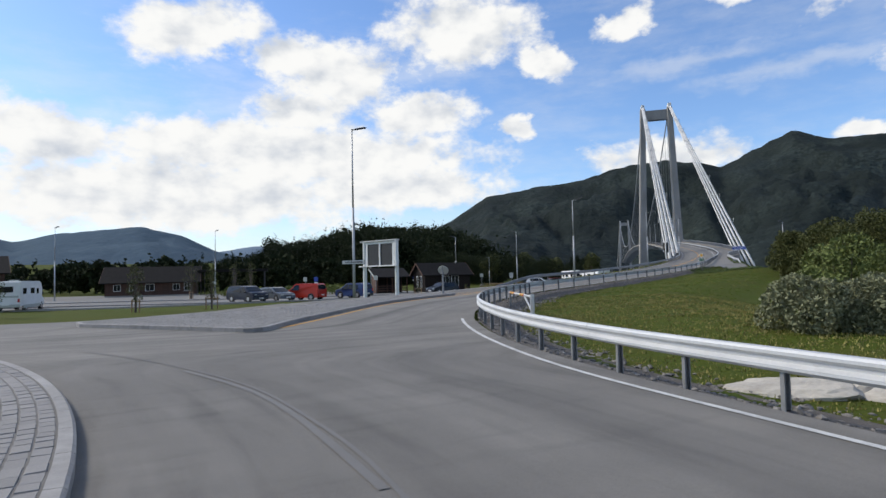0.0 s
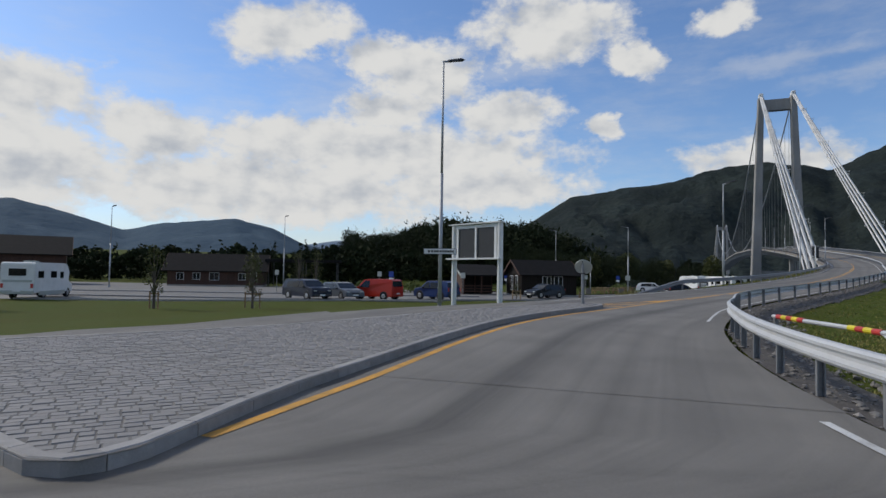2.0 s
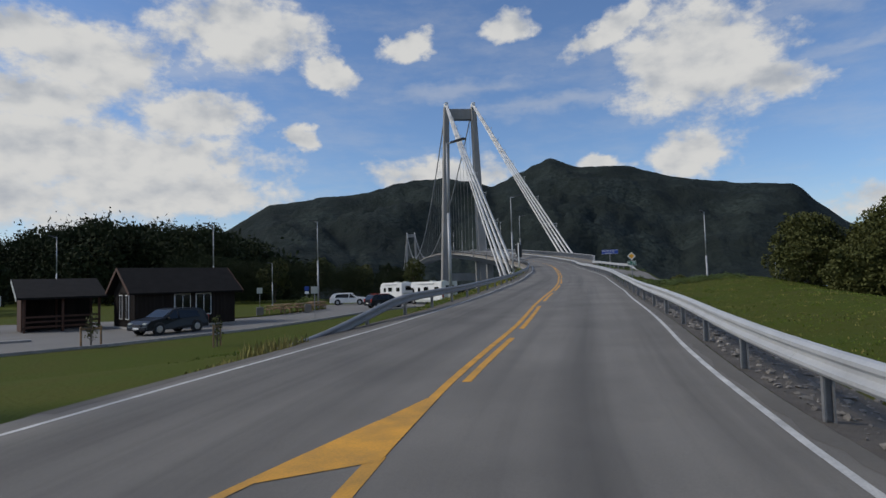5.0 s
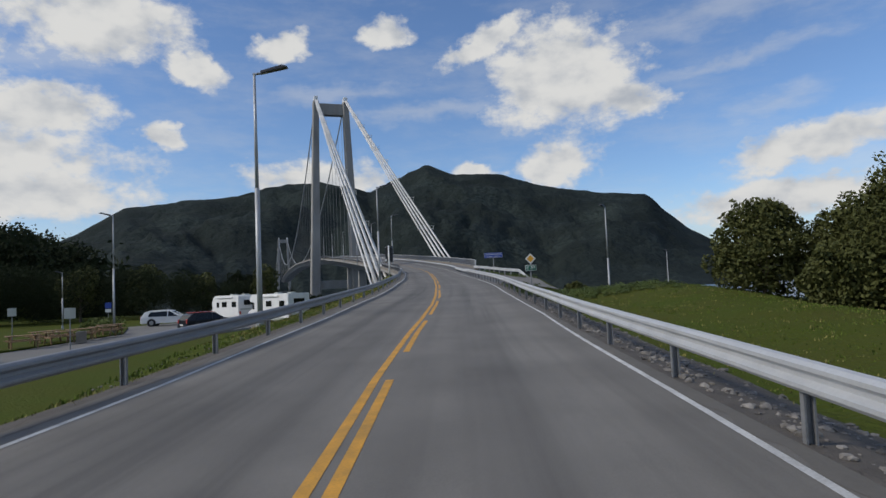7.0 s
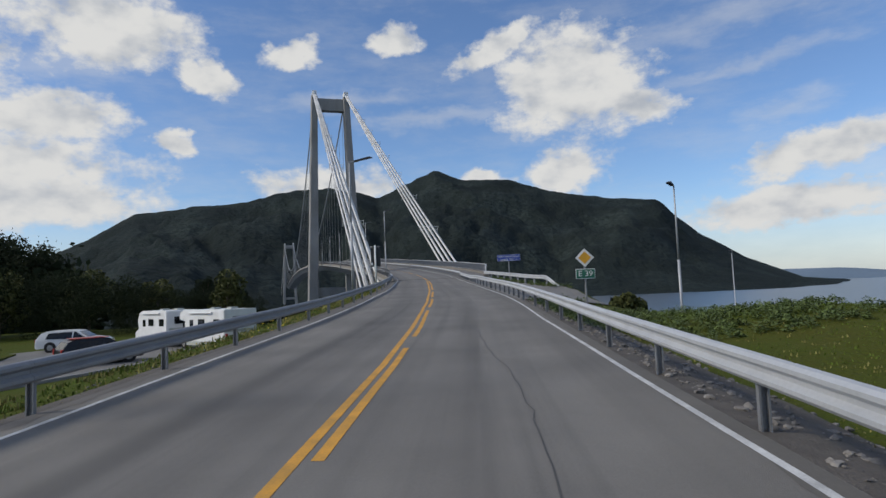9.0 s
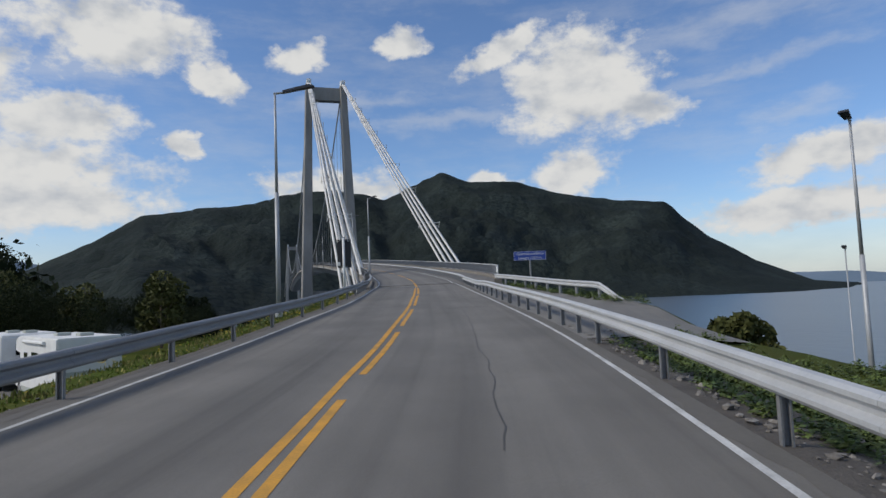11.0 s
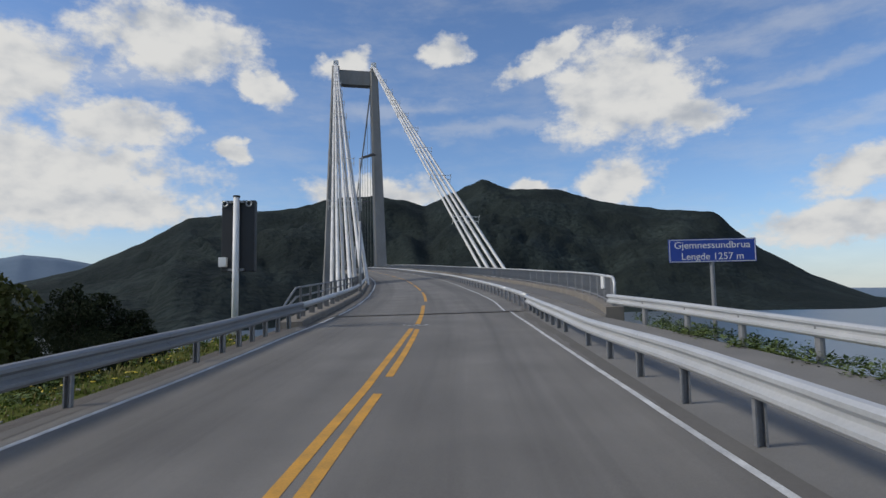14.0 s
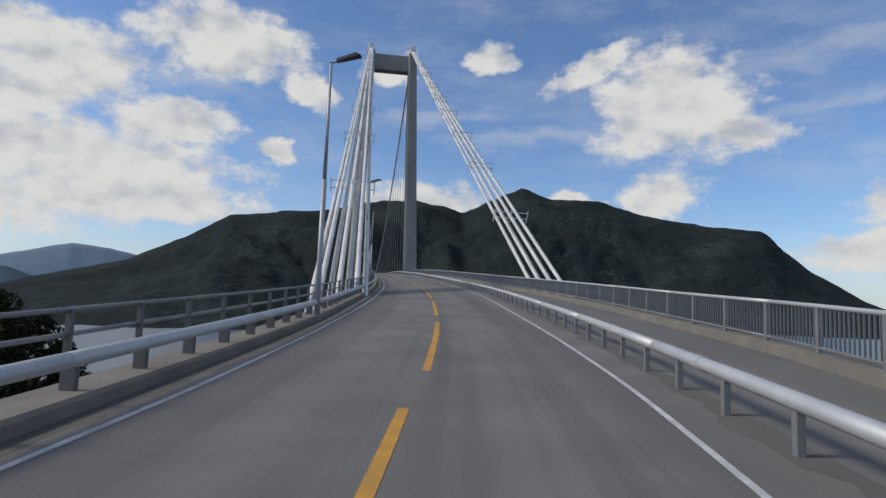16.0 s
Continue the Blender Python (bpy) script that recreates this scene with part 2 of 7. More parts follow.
MORTAR = mat("joint_sand", (0.15, 0.143, 0.132), 0.95, scale=8, fine=80, bump=0.004, bump_scale=60)
GALV = mat("galvanised_steel", (0.60, 0.605, 0.60), 0.58, 0.5, tint=(0.44, 0.45, 0.455), scale=1.6, fine=25, mix=0.9, bump=0.0015, bump_scale=12)
GALV_POST = mat("galvanised_post", (0.29, 0.293, 0.297), 0.55, 0.4, tint=(0.17, 0.172, 0.175), scale=3, fine=25, mix=0.9)
# darker copy of GALV: the left rail's shaded road side is put into the colour
GALV_SHADED = mat("shaded_galvanised_steel", (0.30, 0.305, 0.31), 0.6, 0.35, tint=(0.2, 0.203, 0.207), scale=1.6, fine=25, mix=0.9)
# darkened steel: the backlit railing posts' shade is in the colour
POST_SHADED = mat("shaded_post", (0.16, 0.162, 0.165), 0.6, 0.3, tint=(0.09, 0.091, 0.093), scale=3, fine=25, mix=0.9)
POLE = mat("lamp_pole_steel", (0.42, 0.43, 0.44), 0.5, 0.3, tint=(0.32, 0.33, 0.34), scale=2, fine=25)
CONCRETE = mat("concrete", (0.37, 0.355, 0.33), 0.85, tint=(0.19, 0.182, 0.168), scale=0.35, fine=6, mix=0.9, bump=0.01, bump_scale=5, stretch=(1, 1, 0.35))
CONCRETE_LIGHT = mat("kerb_concrete", (0.25, 0.222, 0.185), 0.9, tint=(0.125, 0.112, 0.095), scale=1.5, fine=30, mix=0.9, bump=0.004, bump_scale=40)
CABLE = mat("white_cable_wrap", (0.72, 0.71, 0.68), 0.55, tint=(0.5, 0.49, 0.46), scale=0.5, fine=8)
HANGER = mat("hanger_rope", (0.2, 0.2, 0.2), 0.6, 0.3)
GRASS = mat("grass", (0.048, 0.078, 0.0065), 0.95, tint=(0.070, 0.066, 0.012), scale=0.35, fine=7, mix=0.9, bump=0.06, bump_scale=9, spec=0.1)
GRAVEL = mat("gravel", (0.20, 0.19, 0.175), 0.95, tint=(0.08, 0.075, 0.07), scale=12, fine=60, mix=0.9, bump=0.03, bump_scale=35)
BLACK = mat("black_panel", (0.018, 0.018, 0.02), 0.5, scale=2, fine=20)
WHITE = mat("white_paint", (0.74, 0.74, 0.72), 0.5, tint=(0.62, 0.62, 0.60), scale=2, fine=25, mix=0.6)
DARK_METAL = mat("dark_metal", (0.06, 0.06, 0.065), 0.45, 0.5)
WOOD_DARK = mat("dark_stained_boards", (0.028, 0.022, 0.018), 0.8, tint=(0.014, 0.011, 0.009), scale=2, fine=20, stretch=(1, 1, 0.1), rand=0.2, spec=0.15)
WOOD_RED = mat("reddish_boards", (0.085, 0.038, 0.022), 0.8, tint=(0.045, 0.022, 0.014), scale=2, fine=20, rand=0.2)
ROOF = mat("dark_roofing", (0.018, 0.017, 0.017), 0.9, spec=0.12, scale=2, fine=30, bump=0.01, bump_scale=6)
RUBBER = mat("tyre_rubber", (0.015, 0.015, 0.015), 0.85)
ALLOY = mat("alloy_rim", (0.5, 0.5, 0.5), 0.3, 0.8)
CAR_GLASS = mat("dark_car_glass", (0.010, 0.012, 0.014), 0.08, spec=0.35)
LEAF = mat("leaves", (0.088, 0.092, 0.026), 0.7, tint=(0.042, 0.05, 0.014), scale=1.2, fine=9, mix=0.8, spec=0.2)
LEAF_LIGHT = mat("light_leaves", (0.15, 0.18, 0.05), 0.7, tint=(0.08, 0.10, 0.028), scale=2, fine=9, mix=0.8, spec=0.2)
WILLOW = mat("willow_leaves", (0.22, 0.225, 0.13), 0.7, tint=(0.12, 0.13, 0.065), scale=2, fine=9, mix=0.8, spec=0.2)
NEEDLE = mat("spruce_needles", (0.026, 0.035, 0.014), 0.85, tint=(0.011, 0.016, 0.007), scale=0.12, fine=2.5, mix=0.9, spec=0.1)
BARK = mat("bark", (0.11, 0.09, 0.07), 0.9, scale=5, fine=30, bump=0.01, bump_scale=20)
BLUE_SIGN = mat("blue_sign_face", (0.012, 0.05, 0.30), 0.45, tint=(0.01, 0.042, 0.26), scale=2, fine=30)
GREEN_SIGN = mat("green_sign_face", (0.01, 0.13, 0.075), 0.45)
YELLOW_SIGN = mat("yellow_sign_face", (0.72, 0.36, 0.02), 0.45)
SIGN_BACK = mat("grey_sign_back", (0.42, 0.44, 0.40), 0.5, 0.1, tint=(0.37, 0.39, 0.355), scale=3, fine=20)
RED = mat("red_tape", (0.5, 0.04, 0.03), 0.5)
YELLOW_TAPE = mat("yellow_tape", (0.75, 0.62, 0.03), 0.5)
ROCK = mat("rock", (0.30, 0.29, 0.28), 0.9, tint=(0.14, 0.135, 0.13), scale=2, fine=14, mix=0.9, bump=0.03, bump_scale=8)
PALE_ROCK = mat("pale_rock", (0.5, 0.46, 0.39), 0.9, tint=(0.33, 0.3, 0.25), scale=1.5, fine=12, bump=0.03, bump_scale=8)


# ---- helpers of the build ----
def mesh_of(name, bm):
    me = bpy.data.meshes.new(name)
    bm.to_mesh(me)
    bm.free()
    return me


def part(name, bm, material, parent=None, label="", smooth=False):
    me = mesh_of(name, bm) if isinstance(bm, bmesh.types.BMesh) else bm
    if not me.materials:
        me.materials.append(material)
    if smooth:
        for f in me.polygons:
            f.use_smooth = True
    ob = new(name, me)
    ob.parent = parent
    if label:
        tagged(ob, label)
    return ob


def thing(name, m, label, category, group="", kind=""):
    ob = new(name)
    ob.empty_display_size = 0.2
    ob.matrix_basis = m
    return tagged(ob, label, category, group, kind)


def raw(name, verts, faces):
    me = bpy.data.meshes.new(name)
    if isinstance(faces, np.ndarray):
        n, k = faces.shape
        me.vertices.add(len(verts))
        me.vertices.foreach_set("co", np.ascontiguousarray(verts, dtype=np.float32).ravel())
        me.loops.add(n * k)
        me.loops.foreach_set("vertex_index", np.ascontiguousarray(faces, dtype=np.int32).ravel())
        me.polygons.add(n)
        me.polygons.foreach_set("loop_start", np.arange(0, n * k, k, dtype=np.int32))
        me.update(calc_edges=True)
        return me
    me.from_pydata([tuple(v) for v in verts], [], faces)
    me.update()
    return me


def box(bm, c, size, bevel=0.0, rot=None):
    m = Matrix.Translation(c) @ (rot or Matrix()) @ Matrix.Diagonal((*size, 1))
    r = bmesh.ops.create_cube(bm, size=1, matrix=m)
    if bevel:
        edges = list({e for v in r["verts"] for e in v.link_edges})
        bmesh.ops.bevel(bm, geom=edges, offset=bevel, segments=2, affect="EDGES", profile=0.7)
    return bm


def one_box(c, size, bevel=0.0, rot=None):
    return box(bmesh.new(), c, size, bevel, rot)


def rod(bm, a, b, r0, r1=None, n=10):
    a, b = Vector(a), Vector(b)
    d = b - a
    q = d.to_track_quat("Z", "Y").to_matrix().to_4x4()
    bmesh.ops.create_cone(bm, cap_ends=True, segments=n, radius1=r0, radius2=r0 if r1 is None else r1, depth=d.length, matrix=Matrix.Translation((a + b) / 2) @ q)
    return bm


def one_rod(a, b, r0, r1=None, n=10):
    return rod(bmesh.new(), a, b, r0, r1, n)


def tube(bm, pts, r, n=8):
    """A bent pipe through pts."""
    pts = [Vector(p) for p in pts]
    rings = []
    for i, p in enumerate(pts):
        d = (pts[min(i + 1, len(pts) - 1)] - pts[max(i - 1, 0)]).normalized()
        q = d.to_track_quat("Z", "Y")
        rings.append([bm.verts.new(p + q @ Vector((r * math.cos(a), r * math.sin(a), 0))) for a in (2 * math.pi * k / n for k in range(n))])
    for a, b in zip(rings, rings[1:]):
        for k in range(n):
            bm.faces.new((a[k], a[(k + 1) % n], b[(k + 1) % n], b[k]))
    bm.faces.new(rings[0][::-1])
    bm.faces.new(rings[-1])
    return bm


def prism(pts, z0, z1):
    """An upright prism over the outline pts."""
    bm = bmesh.new()
    lo = [bm.verts.new((x, y, z0)) for x, y in pts]
    hi = [bm.verts.new((x, y, z1)) for x, y in pts]
    n = len(pts)
    for i in range(n):
        bm.faces.new((lo[i], lo[(i + 1) % n], hi[(i + 1) % n], hi[i]))
    bm.faces.new(hi)
    bm.faces.new(lo[::-1])
    bmesh.ops.recalc_face_normals(bm, faces=bm.faces)
    return bm


def sweep(name, path, profile):
    """A closed profile of (right, up) carried along path, upright."""
    p = np.array(path, float)
    d = np.gradient(p[:, :2], axis=0)
    d /= np.linalg.norm(d, axis=1)[:, None]
    k = len(profile)
    v = []
    for c, t in zip(p, d):
        v += [(c[0] + t[1] * a, c[1] - t[0] * a, c[2] + b) for a, b in profile]
    f = [(i * k + j, i * k + (j + 1) % k, (i + 1) * k + (j + 1) % k, (i + 1) * k + j) for i in range(len(p) - 1) for j in range(k)]
    f += [tuple(range(k))[::-1], tuple(range((len(p) - 1) * k, len(p) * k))]
    return raw(name, v, f)


# ---- the lie of the land ----
def natural(s, y):
    s, y = np.array(s, float), np.array(y, float)
    n, h = len(s), np.diff(s)
    a, b = np.eye(n), np.zeros(n)
    for i in range(1, n - 1):
        a[i, i - 1:i + 2] = h[i - 1], 2 * (h[i - 1] + h[i]), h[i]
        b[i] = 6 * ((y[i + 1] - y[i]) / h[i] - (y[i] - y[i - 1]) / h[i - 1])
    m = np.linalg.solve(a, b)

    def f(q):
        q = np.asarray(q, float)
        k = np.clip(np.searchsorted(s, q) - 1, 0, n - 2)
        e, w = q - s[k], h[k]
        return y[k] + e * ((y[k + 1] - y[k]) / w - w * (2 * m[k] + m[k + 1]) / 6) + e * e * m[k] / 2 + e ** 3 * (m[k + 1] - m[k]) / (6 * w)
    return f


CENTRE = [(-4.85, 19.9), (-4.05, 23.43), (-2.45, 29.47), (0.48, 35.88), (3.86, 42.02), (8.38, 48.63), (13.96, 56.94), (21.78, 68.58), (31.71, 83.61), (40.35, 99.42),
          (44.1, 106.2), (47.45, 113.0), (51.75, 122.5), (54.25, 128.6), (61.2, 147.2), (72.3, 183.2), (90.3, 249.8), (116.6, 346.5), (248.6, 828.5)]
_c = np.array(CENTRE)
_s = np.r_[0, np.cumsum(np.hypot(*np.diff(_c, axis=0).T))]
_fx, _fy = natural(_s, _c[:, 0]), natural(_s, _c[:, 1])
AX, AY = math.sin(radians(31)), math.cos(radians(31))
_rise = [(-400, 0.08), (-40, 0.08), (0, 0.08), (8, 0.06), (13.5, 0.11), (17, 0.17), (20.8, 0.25), (24.7, 0.33), (32.4, 0.4), (40, 0.55), (49, 0.79), (60.2, 1.05), (70, 1.36), (79.2, 1.68), (86.7, 1.99), (94.4, 2.34),
         (102.5, 2.76), (110.8, 3.25), (115, 3.52), (134.4, 4.65), (170, 7.0), (220, 10.5), (263, 13.2), (330, 16.4), (450, 19.6), (570, 20.4), (700, 18.8), (860, 13.3)]
_ru = np.linspace(-400, 860, 5000)
_rz = np.interp(_ru, [a for a, _ in _rise], [b for _, b in _rise])
_ker = np.ones(25) / 25
_rz[12:-12] = np.convolve(np.convolve(np.pad(_rz, 12, mode="edge"), _ker, "valid"), np.array([1.0]), "same")[12:-12]


def road_z(x, y):
    return np.interp(np.asarray(x) * AX + np.asarray(y) * AY, _ru, _rz)


def at(s, o, dz=0.0):
    """A point o metres to the right of the yellow line, s metres along it."""
    s0 = min(max(s, 0.0), _s[-1])
    x, y = float(_fx(s0)), float(_fy(s0))
    e = 0.25
    a, b = max(s0 - e, 0), min(s0 + e, _s[-1])
    dx, dy = float(_fx(b) - _fx(a)), float(_fy(b) - _fy(a))
    n = math.hypot(dx, dy)
    dx, dy = dx / n, dy / n
    x, y = x + dx * (s - s0) + dy * o, y + dy * (s - s0) - dx * o
    return Vector((x, y, float(road_z(x, y)) + dz))


def heading(s):
    """The road's yaw in degrees, to the left of +y."""
    a, b = at(s - 0.3, 0), at(s + 0.3, 0)
    return math.degrees(math.atan2(-(b.x - a.x), b.y - a.y))


def table(rows):
    xs, ys = [r[0] for r in rows], [r[1] for r in rows]
    return lambda s: float(np.interp(s, xs, ys))


edge_l = table([(-5, -9.6), (4, -8.6), (7, -6.7), (11.6, -5.85), (14, -5.3), (18, -4.4), (20.8, -3.98), (23.8, -3.72), (28, -3.52), (33, -3.36), (40, -3.27), (45, -3.4), (52, -3.42), (58, -3.65), (64, -3.75), (71, -3.81), (77, -3.67), (81, -3.55),
                (85, -3.22), (88, -3.0), (93, -2.87), (98, -2.92), (101, -2.83), (104, -2.74), (108, -2.72), (120, -3.0), (160, -3.1), (900, -3.1)])
edge_r = table([(-5, 6.4), (0, 5.2), (4, 4.5), (8, 4.4), (12, 4.15), (14, 4.0), (16.5, 3.7), (18.8, 3.45), (20.6, 3.4), (24.8, 3.47), (30, 3.4), (38, 3.48), (43, 3.52), (50, 3.63), (57, 3.5), (64, 3.32), (70, 3.33), (78, 3.33), (84, 3.3), (88, 3.28), (92, 3.15),
                (98, 2.86), (102, 2.76), (106, 2.84), (114, 2.92), (125, 3.05), (140, 3.4), (170, 3.6), (900, 3.6)])
rail_l = table([(30, -4.4), (40, -4.0), (46, -3.85), (52, -3.88), (60, -4.05), (72, -4.2), (78, -4.1), (82, -3.8), (88, -3.45), (95, -3.38), (98, -3.45), (101, -3.3), (110, -3.25), (126, -3.6), (160, -3.8), (900, -3.8)])
rail_r = table([(0, 6.0), (1.3, 5.68), (3.5, 5.29), (6.3, 5.05), (8.8, 4.95), (12.3, 4.75), (15.3, 4.5), (18, 4.12), (20.8, 3.95), (24, 3.92), (30, 3.88), (40, 3.87), (46, 3.92), (51, 3.96), (60, 3.85), (72, 3.75), (80, 3.78), (85.6, 3.68), (90, 3.6), (101, 3.35), (107, 3.5), (120, 3.8), (140, 4.1), (900, 4.2)])
LOW = -0.7

_ds = np.linspace(-30, 300, 1320)
_dp = np.array([at(s, 0)[:2] for s in _ds])


def along(x, y):
    """s and o of places given as arrays."""
    x, y = np.ravel(x).astype(float), np.ravel(y).astype(float)
    s, o = np.empty_like(x), np.empty_like(x)
    tang = np.gradient(_dp, axis=0)
    tang /= np.linalg.norm(tang, axis=1)[:, None]
    for a in range(0, len(x), 4000):
        q = np.c_[x[a:a + 4000], y[a:a + 4000]]
        k = np.argmin(((q[:, None] - _dp[None]) ** 2).sum(-1), 1)
        d = q - _dp[k]
        s[a:a + 4000] = _ds[k] + (d * tang[k]).sum(1) * ((k == 0) | (k == len(_ds) - 1))
        o[a:a + 4000] = d[:, 0] * tang[k, 1] - d[:, 1] * tang[k, 0]
    return s, o


def ease(a, b, x):
    t = np.clip((np.asarray(x, float) - a) / (b - a), 0, 1)
    return t * t * (3 - 2 * t)


SEA = -27.0
# the right-hand limit of the roundabout, from behind the camera to the road
OUTER = [(12.5, -20.0), (9.2, -9.0), (6.4, -1.0), (4.75, 4.0), (3.75, 6.5), (2.7, 9.2), (2.0, 11.6), (1.55, 13.5), (1.2, 15.8), (1.0, 18.0), (0.95, 20.0), (1.05, 22.2), (1.4, 24.8), (1.9, 27.0)]
outer_x = natural([p[1] for p in OUTER], [p[0] for p in OUTER])


def land_z(x, y):
    """The height of the ground."""
    x, y = np.ravel(x).astype(float), np.ravel(y).astype(float)
    s, o = along(x, y)
    sc = np.clip(s, -30, 300)
    xs = np.linspace(-30, 300, 331)
    wl = np.interp(sc, xs, [-edge_l(v) + 0.35 for v in xs])
    wr = np.interp(sc, xs, [rail_r(v) + 0.15 for v in xs])
    r = road_z(x, y)
    # left: down the bank to the flat of the car park, the wooded hill behind it
    dl = np.maximum(-o - wl - 0.4 - 1.2 * ease(34, 48, s), 0)
    run = np.maximum((r - LOW) * 1.9, 3.0) + 11.0 * (1 - ease(26, 40, s))
    left = (r - 0.1) + (LOW - r + 0.1) * np.clip(dl / run, 0, 1) ** 0.9
    hill = ease(165, 250, y + 0.25 * np.abs(x)) * ease(30, 0, x) * 9.0 + ease(-60, -400, x) * 2
    left = np.where(dl > run, LOW + hill, left)
    # right: a shallow ditch, a low mound, then down to the shore
    bend = 1 - ease(17, 25, y)
    ox = outer_x(np.clip(y, -20, 27))
    dr = np.maximum(o - wr, 0) * (1 - bend) + np.maximum(x - ox, 0) * 0.95 * bend
    mound = -0.12 - 0.22 * ease(0, 1.2, dr) + (0.25 + 0.3 * ease(52, 64, s)) * ease(2.0, 8, dr) * (1 - ease(62, 71, s)) - 0.13 * dr * ease(64, 74, s) - 1.0 * ease(7, 15, dr) - 2.6 * ease(14, 32, dr)
    edge = np.interp(sc, [-30, 54, 62, 70, 76, 85, 101], [34, 34, 24, 11, 7, 5, 4])
    width = np.interp(sc, [56, 80], [50, 22])
    right = r + mound - (31 + r) * ease(0, 1, (dr - edge) / width)
    z = np.where(o < 0, left, right)
    z = np.where((o > -wl - 0.4) & (o < wr), r - 0.1, z)
    # the paved path beside the rail before the bridge
    lim = np.interp(s, [71.5, 73.6, 75.6, 80, 83, 86, 92, 101], [4.2, 5.4, 8.5, 9.4, 8.9, 8.0, 7.3, 5.9])
    path = ease(71.5, 74.5, s) * (1 - ease(101, 102, s)) * (1 - ease(0, 1.5, o - lim)) * (o > wr)
    z = z * (1 - path) + (r - 0.1 - 0.2 * np.maximum(o - 5.2, 0) * (1 - ease(80, 84, s))) * path
    # the ground falls away under the bridge and to the shore beside it
    hold = 26.0 * ease(7, 15, -o)
    fall = ease(101.5 + hold + 5.0 * ease(3.6, 4.4, -o), 150 + hold, s) * (o > -60)
    shore = np.interp(y, [98, 104, 110, 118, 128, 142, 200, 260, 400], [44, 41, 39, 38, 37, 36, 24, 8, -30])
    fall = np.maximum(fall, ease(0, 15, x - shore) * ease(95, 101, s) * (o < -3.5))
    fall = np.maximum(fall, ease(60, 20, np.abs(o)) * ease(120 + hold * 0.6, 150 + hold, s))
    z = z + np.where((s > 102) & (o > -3.9) & (o < 30), -2.2 * ease(102, 104, s), 0)
    z = z * (1 - fall) + (SEA - 3) * fall
    # the roundabout lies flat
    z = np.where((y < 26) & (y > -22) & (x < ox + 0.1) & (x > -95) & (s < 3), r - 0.12, z)
    # sea to the right and far ahead
    sea = np.maximum(ease(140, 230, x - 0.15 * y), ease(300, 420, y))
    z = z * (1 - sea) + (SEA - 6) * sea
    z = z + ease(-30, -160, y) * 3
    bumpy = 0.05 * np.sin(x * 0.9 + 1.3 * np.sin(y * 0.37)) * np.sin(y * 0.8 + np.sin(x * 0.5))
    z = z + bumpy * (o > wr + 1.0) * (s > 2)
    return z


def ground_at(x, y):
    return float(land_z([x], [y])[0])


# ---- ground, sea and distance ----
def spaced(lo, a, b, hi, step, grow=1.16):
    v = list(np.arange(a, b + 1e-6, step))
    q, d = b, step
    while q < hi:
        d *= grow
        q += d
        v.append(q)
    q, d = a, step
    while q > lo:
        d *= grow
        q -= d
        v.insert(0, q)
    return np.array(v)


gx, gy = spaced(-2600, -48, 72, 2600, 1.2), spaced(-2200, -6, 128, 2600, 1.2)
XX, YY = np.meshgrid(gx, gy)
ZZ = land_z(XX, YY)
nx, ny = len(gx), len(gy)
ground = new("ground", raw("ground", np.c_[XX.ravel(), YY.ravel(), ZZ], [(j * nx + i, j * nx + i + 1, (j + 1) * nx + i + 1, (j + 1) * nx + i) for j in range(ny - 1) for i in range(nx - 1)]))
ground.data.materials.append(GRASS)
for f in ground.data.polygons:
    f.use_smooth = True
tagged(ground, "green and yellowish mown and rough grass", "grass ground", kind="structure")

WATER = mat("fjord_water", (0.05, 0.075, 0.10), 0.3, tint=(0.035, 0.055, 0.08), scale=0.004, fine=0.05, bump=0.25, bump_scale=0.12, spec=0.5)
water = new("water", raw("water", [(-4500, -4500, SEA), (4500, -4500, SEA), (4500, 4500, SEA), (-4500, 4500, SEA)], [(0, 1, 2, 3)]))
water.data.materials.append(WATER)
tagged(water, "grey-blue rippled fjord water", "water", kind="structure")


